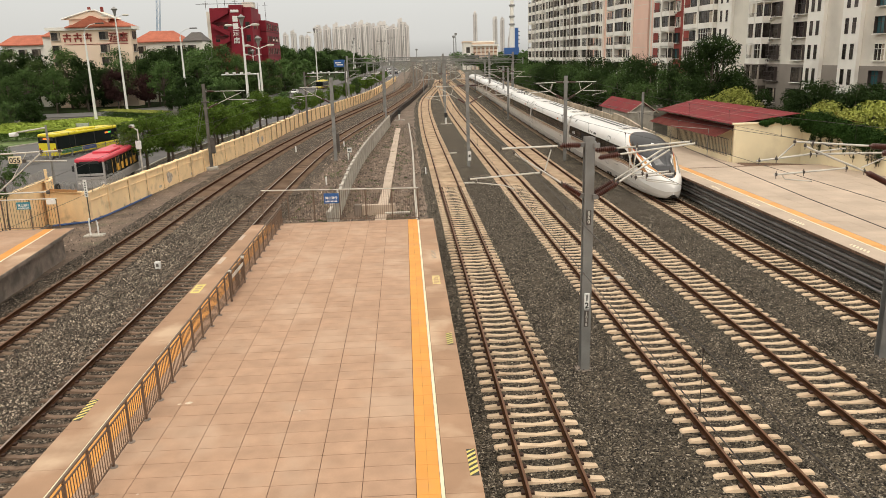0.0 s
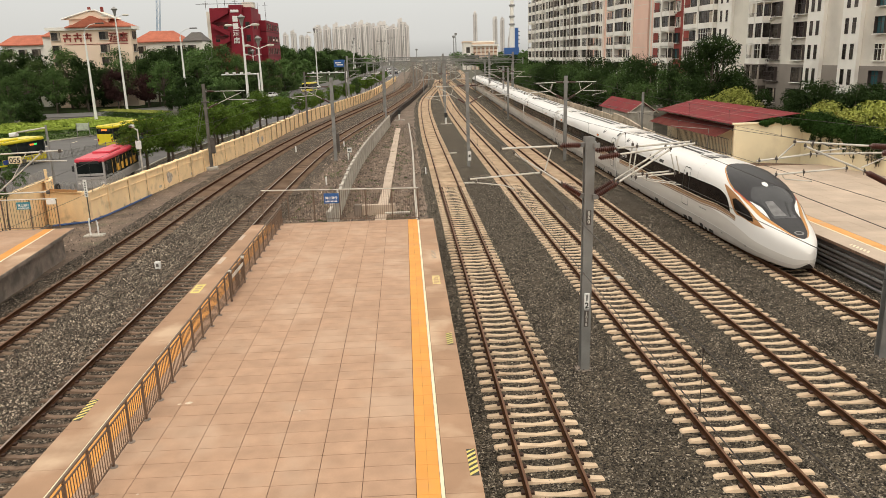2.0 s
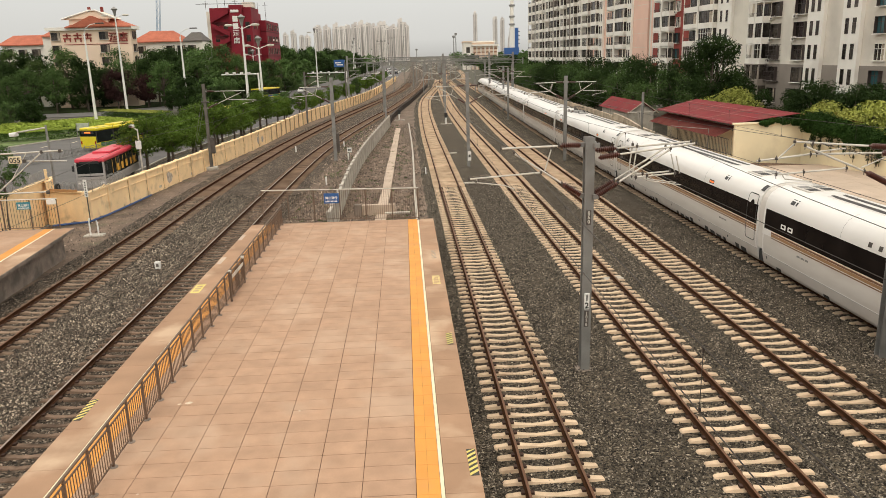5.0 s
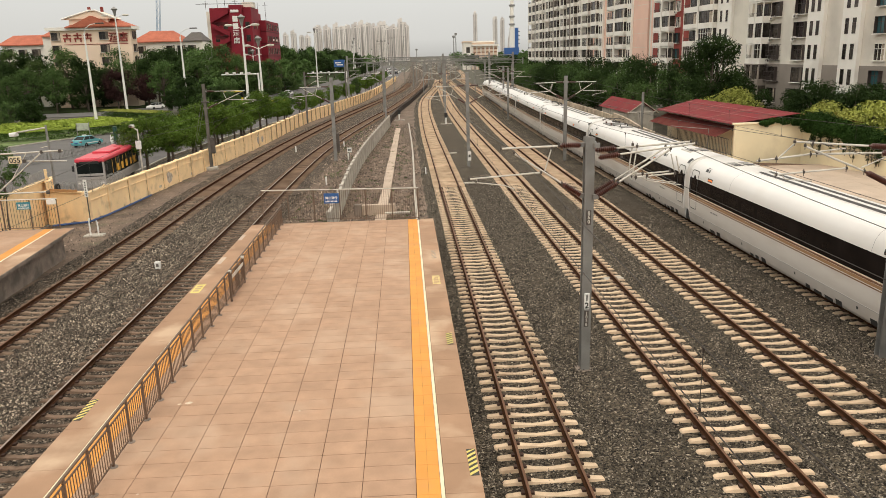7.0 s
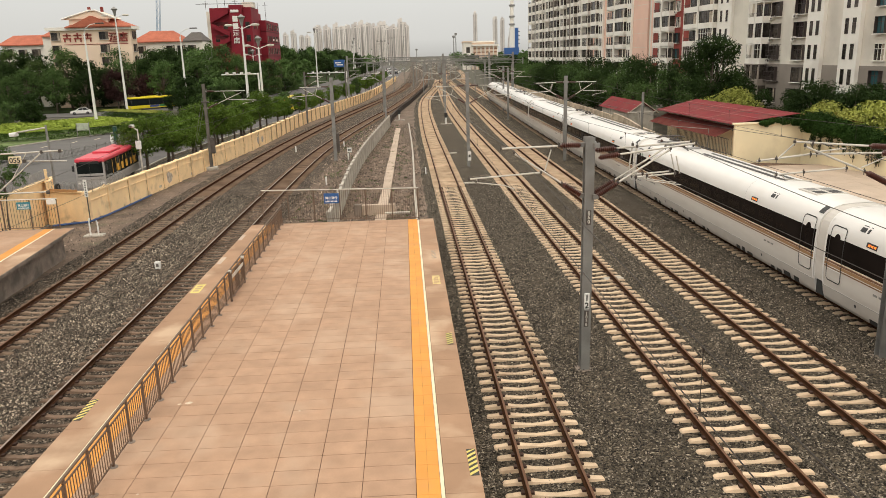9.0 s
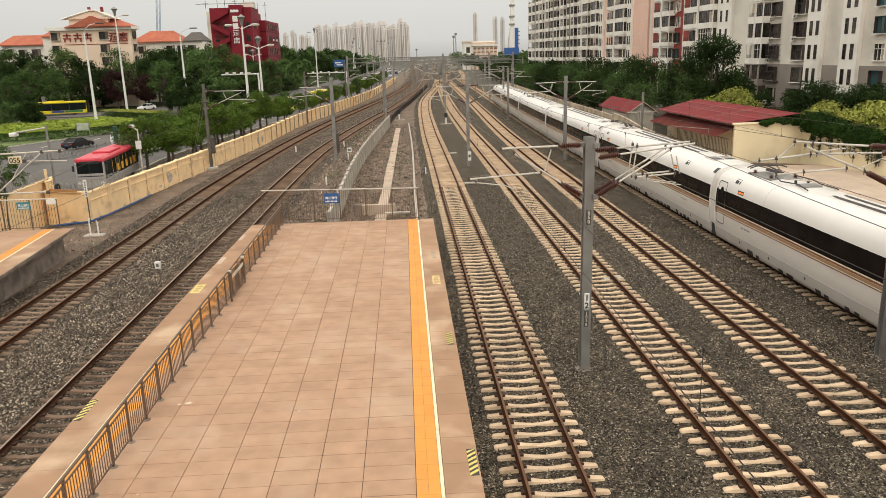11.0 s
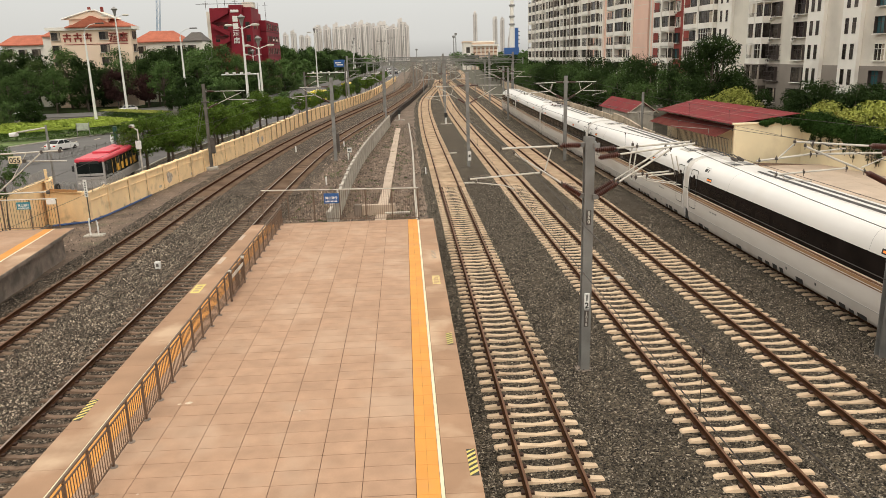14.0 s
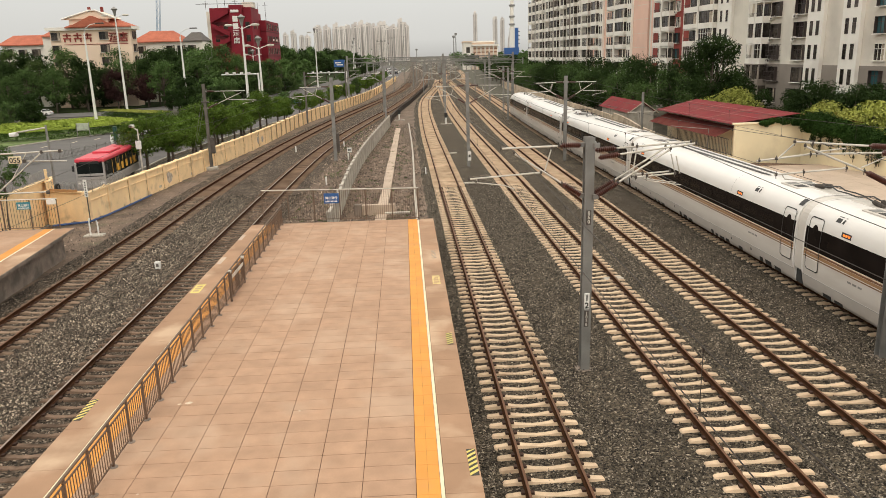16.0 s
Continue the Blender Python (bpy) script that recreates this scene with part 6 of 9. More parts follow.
rm = random.Random(44)
for i in range(46):
    y = 215 + i * 11 + rm.uniform(-5, 5)
    key = rm.choice("EGBCD")
    x = track_x(key, max(y, 300 if key == "I" else 240)) + rm.choice((-2.4, 2.4))
    m = thing("far_line_mast", pose(x, y, -0.3))
    tagged(m, "thin grey line mast with a short arm far off", "overhead line mast", "far masts of the overhead line")
    hh = rm.uniform(7.2, 8.6)
    part("column", bm_box(-0.15, 0.15, -0.15, 0.15, -0.3, hh), STEEL, m)
    bm = bmesh.new()
    s = rm.choice((-1, 1))
    tube(bm, [(0, 0, hh - 0.4), (s * 2.8, 0, hh - 0.5)], 0.05, 4)
    tube(bm, [(0, 0, hh - 2.0), (s * 2.6, 0, hh - 0.6)], 0.05, 4)
    part("arm", bm, STEEL_PALE, m)


# ---- boundary walls ----
WALL_KNOTS = [(52.0, -22.3), (60, -21.65), (68, -20.9), (77, -20.1), (93, -18.6), (125, -16.9), (155, -13.4), (193, -9.5), (246, -6.7), (325, -3.8), (400, -1.2)]


# Far piers are dark brown throughout in place of their shadowed edges.
WALL_PIER = material("shade_brown_wall_pier", (0.36, 0.255, 0.145), 0.9, var=0.25, scale=0.8)
PEELED = material("bare_wall_render", (0.55, 0.46, 0.38), 0.9, var=0.3, scale=3, stain=(0.25, 0.17, 0.11), stain_scale=2.5, stain_amount=0.7)
RUST_BOARD = material("rusty_plate", (0.42, 0.22, 0.09), 0.8, var=0.25, scale=6)
PIER_SHADE = material("brown_pier_shade", (0.22, 0.15, 0.09), 0.95, var=0.3, scale=1.5)


def cream_wall():
    w = thing("wall_west", pose(0, 0, 0))
    tagged(w, "cream painted boundary wall with piers and coping along the railway", "wall", kind="structure")
    y, rnd = 52.0, random.Random(2)
    while y < 330:
        step = 3.3 if y < 210 else 6.6
        xa, xb = curve_at(WALL_KNOTS, y), curve_at(WALL_KNOTS, y + step)
        ang = math.atan2(xb - xa, step)
        L = math.hypot(xb - xa, step)
        m = pose(xa, y, 0, 0, 0, -math.degrees(ang))
        bay = part("wall_bay", bm_box(-0.12, 0.12, 0.0, L, -0.7, 1.52), CREAM, w)
        bay.matrix_basis = m
        cp = part("coping", bm_box(-0.2, 0.2, 0.0, L, 1.523, 1.66, bev=0.02), CREAM, w)
        cp.matrix_basis = m
        band_ = part("ledge", bm_box(-0.17, 0.17, 0.2, L - 0.2, 1.02, 1.10, bev=0.015), CREAM, w)
        band_.matrix_basis = m
        pr = part("pier", bm_box(-0.21, 0.21, -0.2, 0.2, -0.7, 1.72, bev=0.015) if y < 100 else bm_box(-0.23, 0.23, -0.1, 0.1, -0.7, 1.74, bev=0.015), CREAM if y < 100 else WALL_PIER, w)
        pr.matrix_basis = m
        # Thin brown strips draw the shadow lines along the near piers.
        for dy in (-0.235, 0.205)[:2 if 53 < y < 100 else 0]:
            jt = part("pier_joint", bm_box(-0.13, 0.13, dy, dy + 0.03, -0.69, 1.5), PIER_SHADE, w)
            jt.matrix_basis = m
        y += step
    # the return towards the far platform
    for (x0, y0), (x1, y1), h in (((-25.3, 53.2), (-22.3, 52.0), 1.66), ((-25.2, 43.0), (-26.0, 54.9), 2.27), ((-26.0, 55.2), (-25.4, 53.4), 2.27)):
        L = math.hypot(x1 - x0, y1 - y0)
        m = pose(x0, y0, 0, 0, 0, math.degrees(math.atan2(y1 - y0, x1 - x0)))
        q = part("wall_bay", bm_box(0, L, -0.12, 0.12, -0.7, h), CREAM, w)
        q.matrix_basis = m
        q = part("coping", bm_box(0, L, -0.2, 0.2, h + 0.003, h + 0.13, bev=0.02), CREAM, w)
        q.matrix_basis = m
        q = part("pier", bm_box(-0.2, 0.2, -0.22, 0.22, -0.7, h + 0.15, bev=0.015), CREAM, w)
        q.matrix_basis = m
    for y, z0, sy, sz in ((66.3, 0.1, 0.62, 0.55), (94.5, 0.35, 0.9, 0.7), (96.4, 0.15, 0.6, 0.4), (64.2, -0.35, 0.3, 0.12), (71.6, -0.4, 0.35, 0.18), (58.5, 0.62, 0.22, 0.2)):
        bm = bmesh.new()
        ring = []
        for i in range(14):
            a = math.tau * i / 14
            k = 0.75 + 0.3 * rnd.random()
            yy = y + sy * k * math.cos(a)
            ring.append(bm.verts.new((curve_at(WALL_KNOTS, yy) + 0.126, yy, z0 + 0.35 + sz * k * math.sin(a))))
        bm.faces.new(ring)
        ext = bmesh.ops.extrude_face_region(bm, geom=bm.faces[:])
        bmesh.ops.translate(bm, verts=[v for v in ext["geom"] if isinstance(v, bmesh.types.BMVert)], vec=(-0.03, 0, 0))
        bmesh.ops.recalc_face_normals(bm, faces=bm.faces)
        part("peeled_patch", bm, PEELED, w, "grey-white patch of bare render")
    # blue hose at the foot
    h = thing("blue_hose", pose(0, 0, 0))
    tagged(h, "blue plastic hose lying at the foot of the wall", "hose")
    bm = bmesh.new()
    tube(bm, [(-24.0, 50.3, -0.2), (-23.0, 50.9, -0.22), (-22.0, 51.3, -0.22), (-21.6, 53.5, -0.22), (-21.3, 56.5, -0.2), (-21.0, 60.0, -0.18), (-20.9, 61.0, -0.15)], 0.075, 8)
    part("hose_run", bm, BLUE_PIPE, h)
    # kilometre sign on a thin post
    s = thing("post_sign", pose(-21.95, 51.4, -0.35))
    tagged(s, "tall narrow white sign on a dark post by the wall", "sign")
    part("post", bm_tube([(0, 0, -0.3), (0, 0, 3.0)], 0.04, 8), STEEL_DARK, s)
    part("board", bm_box(-0.12, 0.12, -0.05, -0.02, 1.85, 3.05, bev=0.01), WHITE, s)
    for i in range(6):
        part("bar", bm_box(-0.045, 0.045, -0.056, -0.051, 1.95 + 0.17 * i, 2.04 + 0.17 * i), BLACK, s)
    # razor wire coils over the wall
    r = thing("razor_wire", pose(0, 0, 0))
    tagged(r, "coiled grey razor wire along the wall top", "razor wire")
    bm = bmesh.new()
    for path, z in (([(-25.22, 43.4), (-25.95, 54.6)], 2.72), ([(-25.2, 53.1), (-22.3, 52.0), (-21.75, 57.5)], 2.08)):
        for p, q in zip(path, path[1:]):
            L = math.dist(p, q)
            n = int(L * 62)
            ux, uy = (q[0] - p[0]) / L, (q[1] - p[1]) / L
            pts = []
            for i in range(n):
                d, a = L * i / n, i * 0.55
                r_ = 0.3 + 0.05 * math.sin(i * 0.17)
                c_ = r_ * math.cos(a)
                pts.append((p[0] + ux * d - uy * c_ + 0.04 * math.sin(i * 0.9), p[1] + uy * d + ux * c_ + 0.06 * math.sin(i * 0.71), z + r_ * math.sin(a)))
            tube(bm, pts, 0.011, 4)
    part("coil", bm, STEEL, r)
    part("end_post", bm_box(-25.62, -25.46, 53.6, 53.76, 1.7, 3.2, bev=0.02), CREAM, w, "cream square post")
    for i in range(5):
        part("top_board", bm_box(-24.9 + 0.46 * i, -24.52 + 0.46 * i, 52.42 - 0.18 * i, 52.46 - 0.18 * i, 1.8, 1.98), RUST_BOARD, w)
    ty = thing("rubber_tyre", pose(-24.36, 52.62, 2.06, 0, 0, 65))
    tagged(ty, "black rubber tyre hung on the wall top", "tyre")
    bm = bmesh.new()
    lathe(bm, [(0.17, -0.04), (0.21, -0.06), (0.255, -0.04), (0.265, 0.0), (0.255, 0.04), (0.21, 0.06), (0.17, 0.04), (0.17, -0.04)], n=20, axis="y")
    part("ring", bm, BLACK, ty)
    # the number 055 on the nearer bracket
    b = thing("number_board", pose(-16.2, 31.66, 6.33))
    tagged(b, "small cream board with black digits hanging from a bracket", "sign")
    part("board", bm_box(-0.26, 0.26, -0.03, 0, 0.05, 0.35, bev=0.01), CREAM_PALE, b)
    ob = part("digits", writing("055", 0.3, BLACK), None, b)
    ob.matrix_basis = pose(0, -0.035, 0.09, 90, 0, 0)


cream_wall()

# ---- buildings ----
WALL_GREY = material("grey_beige_render", (0.76, 0.70, 0.61), 0.9, var=0.07, scale=0.2, fine=0.04, stain=(0.34, 0.31, 0.27), stain_scale=0.15, stain_amount=0.4)
WALL_PALE = material("pale_beige_render", (0.76, 0.71, 0.62), 0.9, var=0.06, scale=0.2, fine=0.04, stain=(0.46, 0.42, 0.37), stain_scale=0.15, stain_amount=0.4)
WALL_WHITE = material("white_render", (0.90, 0.86, 0.79), 0.85, var=0.05, scale=0.3, stain=(0.55, 0.50, 0.44), stain_scale=0.3, stain_amount=0.4)
WALL_TAUPE = material("taupe_base_render", (0.29, 0.25, 0.215), 0.9, var=0.1, scale=0.3, fine=0.05)
WALL_BROWN = material("brown_grey_render", (0.25, 0.215, 0.185), 0.9, var=0.1, scale=0.3, fine=0.05)
WALL_PINK = material("pink_render", (0.84, 0.56, 0.45), 0.9, var=0.05, scale=0.2, stain=(0.58, 0.38, 0.30), stain_scale=0.15, stain_amount=0.35)
WALL_RED = material("dark_red_render", (0.30, 0.055, 0.042), 0.85, var=0.16, scale=0.3, stain=(0.22, 0.06, 0.05), stain_scale=0.4, stain_amount=0.5)
RED_TILE = material("crimson_tile_cladding", (0.225, 0.022, 0.034), 0.6, spec=0.15, var=0.12, scale=0.25, fine=0.08, fine_scale=3)
ORANGE_ROOF = material("orange_roof_tiles", (0.45, 0.145, 0.09), 0.8, spec=0.15, var=0.15, scale=0.6, fine=0.12, fine_scale=5)
RED_ROOF = material("red_metal_roof", (0.205, 0.022, 0.027), 0.6, 0.0, spec=0.2, var=0.16, scale=0.5, fine=0.1, fine_scale=6, stain=(0.17, 0.045, 0.038), stain_scale=0.6, stain_amount=0.7, stain_cut=0.47)
RUST_ROOF = material("rusted_awning_sheet", (0.135, 0.036, 0.030), 0.85, spec=0.1, var=0.25, scale=0.8, fine=0.2, stain=(0.11, 0.05, 0.04), stain_scale=0.8, stain_amount=0.7)
WALL_WORN = material("worn_brick_render", (0.60, 0.49, 0.36), 0.95, var=0.2, scale=0.7, fine=0.12, fine_scale=12, stain=(0.24, 0.18, 0.135), stain_scale=0.5, stain_amount=0.7, stain_cut=0.47, bump=0.3, bump_scale=8)
PEACH = material("peach_render", (0.86, 0.68, 0.53), 0.9, var=0.06, scale=0.2)
PANE = material("building_window_glass", (0.050, 0.042, 0.035), 0.2, var=0.7, scale=0.9, obj_var=0.8, fine=0.4, fine_scale=3.0, spec=0.45)
PANE_TEAL = material("teal_window_glass", (0.05, 0.12, 0.13), 0.12, var=0.3, scale=0.5, spec=0.6)
CURTAIN = material("pale_curtain", (0.34, 0.285, 0.225), 0.9, var=0.3, scale=1.5, obj_var=0.7)
FRAME_DARK = material("dark_window_frame", (0.06, 0.045, 0.04), 0.6, var=0.15)
# Distance haze is mixed into these pale walls and windows.
TOWER = [material("hazed_tower_render", c, 0.9, var=0.08, scale=0.03, spec=0.1) for c in ((0.74, 0.70, 0.67), (0.80, 0.77, 0.74), (0.64, 0.60, 0.58))]
TOWER_WIN = material("hazed_tower_windows", (0.42, 0.40, 0.385), 0.6, var=0.15, scale=0.05)

FLOOR_H = 2.9


def window_mesh(w, h, leaves=2, glass_mat=None, frame=None, sill=True, deep=0.12):
    """A window set in its reveal: frame, mullions, pane, sill. Faces +y."""
    bm = bmesh.new()
    box(bm, -w / 2, w / 2, -0.02, 0.02, 0, h)
    pane = mesh_of(bm, "pane", glass_mat or PANE)
    bm = bmesh.new()
    t = 0.035
    for x0, x1, z0, z1 in ((-w / 2 - t, -w / 2, -t, h + t), (w / 2, w / 2 + t, -t, h + t), (-w / 2, w / 2, h, h + t), (-w / 2, w / 2, -t, 0)):
        box(bm, x0, x1, -0.02, deep, z0, z1, mi=1)
    for i in range(1, leaves):
        x = -w / 2 + w * i / leaves
        box(bm, x - 0.03, x + 0.03, 0.02, 0.06, 0, h, mi=1)
    box(bm, -w / 2, w / 2, 0.02, 0.06, h * 0.68, h * 0.68 + 0.05, mi=1)
    if leaves > 1:
        box(bm, -w / 2, -w / 2 + w * 0.3, 0.021, 0.03, 0.02, h - 0.05, mi=3)
    if sill:
        box(bm, -w / 2 - 0.12, w / 2 + 0.12, 0.0, deep + 0.14, -0.14, -0.06, mi=2)
    return mesh_of(bm, "window", [WALL_WHITE, frame or WALL_WHITE, WALL_WHITE, CURTAIN]), pane


def window(meshes, parent):
    """A window with its pane as a part of it."""
    w = part("window", meshes[0], None, parent)
    part("pane", meshes[1], None, w)
    return w


def balcony_mesh(w, deep, rail, frame, kind):
    """A protruding balcony bay: slab, parapet, glazing with mullions. Faces +y."""
    bm = bmesh.new()
    box(bm, -w / 2, w / 2, 0, deep, 0, 0.12, mi=0)
    box(bm, -w / 2, w / 2, deep - 0.1, deep, 0.12, 0.78, mi=0)
    for s in (-1, 1):
        box(bm, min(s * w / 2, s * (w / 2 - 0.1)), max(s * w / 2, s * (w / 2 - 0.1)), 0, deep - 0.1, 0.12, 0.78, mi=0)
    for s in (-1, 1):
        box(bm, min(s * w / 2, s * (w / 2 - 0.12)), max(s * w / 2, s * (w / 2 - 0.12)), deep - 0.14, deep - 0.02, 0.781, FLOOR_H - 0.151, mi=0)
    if kind == "glazed":
        box(bm, -w / 2 + 0.12, w / 2 - 0.12, 0, deep - 0.22, 0.78, FLOOR_H - 0.15, mi=1)
        n = max(2, int(w / 0.9))
        for i in range(n + 1):
            x = -w / 2 + 0.05 + (w - 0.1) * i / n
            box(bm, x - 0.03, x + 0.03, deep - 0.22, deep - 0.17, 0.78, FLOOR_H - 0.15, mi=2)
        box(bm, -w / 2 + 0.12, w / 2 - 0.12, deep - 0.22, deep - 0.17, 1.95, 2.0, mi=2)
        box(bm, -w / 2 + 0.3, -w / 2 + w * 0.3, deep - 0.218, deep - 0.2, 0.8, 2.5, mi=3)
        box(bm, -w / 2, w / 2, 0, deep, FLOOR_H - 0.15, FLOOR_H - 0.001, mi=0)
    else:
        box(bm, -w / 2 + 0.3, w / 2 - 0.3, -0.05, 0.04, 0.2, 2.5, mi=1)
        for i in range(4):
            x = -w / 2 + 0.3 + (w - 0.6) * i / 3
            box(bm, x - 0.04, x + 0.04, 0.04, 0.08, 0.2, 2.5, mi=2)
        box(bm, -w / 2 + 0.5, -w / 2 + w * 0.3, 0.045, 0.06, 0.3, 2.4, mi=3)
        box(bm, -w / 2 + 0.12, w / 2 - 0.12, 0.0, deep - 0.1, FLOOR_H - 0.25, FLOOR_H - 0.05, mi=0)
        for i in range(int(w / 0.3)):
            x = -w / 2 + 0.15 + 0.3 * i
            box(bm, x - 0.015, x + 0.015, deep - 0.07, deep - 0.04, 0.78, 1.25, mi=2)
        box(bm, -w / 2 + 0.12, w / 2 - 0.12, deep - 0.08, deep - 0.03, 1.22, 1.28, mi=2)
    return mesh_of(bm, "balcony", [rail, PANE, frame, CURTAIN])


AC_BM = bmesh.new()
box(AC_BM, -0.42, 0.42, 0.02, 0.36, 0, 0.58, bev=0.02)
lathe(AC_BM, [(0.2, 0.361), (0.21, 0.375), (0.05, 0.376)], (-0.1, 0, 0.29), 12, "y", mi=1)
AC_MESH = mesh_of(AC_BM, "air_conditioner", [WALL_WHITE, FRAME_DARK])


def apartment(near, far, floors, bays, depth, wall, base_floors, label, seed):
    """An apartment block; its front runs from near to far and faces the railway."""
    d = Vector((far[0] - near[0], far[1] - near[1], 0))
    L = d.length
    a = thing("apartment_building", Matrix.Translation((near[0], near[1], -0.9)) @ Matrix.Rotation(math.atan2(d.y, d.x), 4, "Z"))
    tagged(a, label, "apartment building", "apartment buildings beside the railway")
    H = floors * FLOOR_H
    part("wall", bm_box(0, L, -depth, 0, base_floors * FLOOR_H, H), wall, a)
    part("base_wall", bm_box(-0.05, L + 0.05, -depth - 0.05, 0.05, -0.5, base_floors * FLOOR_H), WALL_TAUPE, a, "taupe rendered base storeys")
    part("parapet", bm_box(-0.2, L + 0.2, -depth - 0.2, 0.2, H, H + 1.0), WALL_WHITE, a)
    for k in range(base_floors + 1, floors):
        part("string_course", bm_box(-0.02, L + 0.02, -0.1, 0.02, k * FLOOR_H - 0.03, k * FLOOR_H + 0.03), WALL_GREY, a)
    rnd = random.Random(seed)
    x = 0.0
    cache = {}
    for kind, w, col in bays:
        w = min(w, L - x)
        c = x + w / 2
        key = (kind, round(w, 2), col.name if col else "")
        if col and kind != "B":
            part("pier", bm_box(x + 0.01, x + w - 0.01, 0.004, (1.34 if kind == "p" and w < 0.6 else 0.5) if kind in ("n", "p") else 0.06, -0.4 if kind in ("n", "p") else base_floors * FLOOR_H + 0.01, H - 0.02), col, a)
        out = 0.5 if (col and kind in ("n", "p")) else (0.06 if col else 0.0)
        for k in range(floors):
            z = k * FLOOR_H
            base = k < base_floors
            o = 0.052 if base and not (col and kind in ("n", "p")) else out
            if kind == "B":
                if key not in cache:
                    cache[key] = [balcony_mesh(w - 0.15, 1.25, col or WALL_WHITE, WALL_WHITE, "glazed"), balcony_mesh(w - 0.15, 1.25, col or WALL_WHITE, FRAME_DARK, "glazed"), balcony_mesh(w - 0.15, 1.25, col or WALL_WHITE, FRAME_DARK, "open"), balcony_mesh(w - 0.15, 1.25, WALL_TAUPE, FRAME_DARK, "glazed")]
                ob = part("balcony", cache[key][3 if base else rnd.choice((0, 1, 1, 2, 2))], None, a)
                ob.matrix_basis = pose(c, o, z + 0.02)
            elif kind in ("W", "b"):
                if key not in cache:
                    cache[key] = [window_mesh(min(w * 0.55, 2.2) if kind == "W" else w * 0.62, 1.75 if kind == "W" else 1.85, 3, None, FRAME_DARK if kind == "b" else WALL_WHITE, True, 0.16),
                                  window_mesh(min(w * 0.55, 2.2) if kind == "W" else w * 0.62, 1.75 if kind == "W" else 1.85, 3, PANE_TEAL if kind == "W" else None, FRAME_DARK, True, 0.4)]
                ob = window(rnd.choice(cache[key]), a)
                ob.matrix_basis = pose(c, o + 0.01, z + 0.65)
                if kind == "b" and rnd.random() < 0.45:
                    if "cage" not in cache:
                        cage = bmesh.new()
                        for i in range(13):
                            xx = -w * 0.34 + w * 0.68 * i / 12
                            box(cage, xx - 0.012, xx + 0.012, 0.55, 0.58, -0.1, 2.0)
                        for zz in (-0.12, 0.5, 1.2, 1.98):
                            box(cage, -w * 0.35, w * 0.35, 0.54, 0.6, zz, zz + 0.05)
                            for sx in (-1, 1):
                                box(cage, sx * w * 0.345 - 0.02, sx * w * 0.345 + 0.02, 0.0, 0.56, zz, zz + 0.05)
                        box(cage, -w * 0.35, w * 0.35, 0.0, 0.55, -0.16, -0.12)
                        cache["cage"] = mesh_of(cage, "window_cage", FRAME_DARK)
                    ob = part("window_cage", cache["cage"], None, a)
                    ob.matrix_basis = pose(c, o, z + 0.65)
                if rnd.random() < 0.45:
                    u = part("air_conditioner", AC_MESH, None, a)
                    u.matrix_basis = pose(c + w * 0.36, o, z + 0.15)
            elif kind == "n":
                if key not in cache:
                    cache[key] = window_mesh(0.6, 1.7, 1, None, FRAME_DARK, False, 0.04)
                for s in (-1, 1):
                    ob = window(cache[key], a)
                    ob.matrix_basis = pose(c + s * w * 0.2, o + 0.01, z + 0.75)
        x += w
    return a


# The grey-beige wall colour also stands for the white piers' shaded sides.
apartment((52.9, 56.0), (52.2, 112.2), 11,
          [("b", 4.6, None), ("p", 2.0, WALL_WHITE), ("B", 4.4, None), ("W", 3.4, None), ("n", 2.6, WALL_WHITE), ("P", 4.0, None), ("p", 2.6, WALL_WHITE), ("P", 1.0, None), ("W", 3.4, None), ("P", 1.7, None), ("n", 3.6, WALL_WHITE), ("P", 4.1, None), ("n", 3.6, WALL_WHITE), ("b", 4.3, None),
           ("P", 2.6, WALL_PALE), ("b", 3.6, None), ("B", 2.5, None), ("B", 2.3, None)], 13, WALL_GREY, 3, "grey and white apartment block, its grey also standing for shaded sides, with taupe base storeys", 1)
apartment((53.6, 116.4), (51.7, 159.6), 11,
          [("P", 6.0, WALL_PALE), ("n", 5.0, WALL_WHITE), ("B", 5.9, None), ("p", 0.4, WALL_WHITE), ("B", 5.9, None), ("R", 3.2, WALL_RED), ("W", 3.4, WALL_RED), ("B", 4.0, None), ("p", 0.4, WALL_WHITE), ("B", 4.0, None), ("R", 2.6, WALL_RED), ("P", 1.4, WALL_PINK)], 14, WALL_PALE, 2, "white and dark red apartment block with balconies", 2)
apartment((51.5, 160.2), (49.4, 198.0), 11,
          [("P", 8.6, None), ("n", 3.0, WALL_WHITE), ("B", 6.2, None), ("p", 0.5, WALL_WHITE), ("B", 5.4, None), ("n", 3.4, None), ("P", 1.6, None), ("n", 3.4, WALL_WHITE), ("B", 4.6, None)], 14, WALL_PINK, 2, "pink apartment block with white balconies", 3)
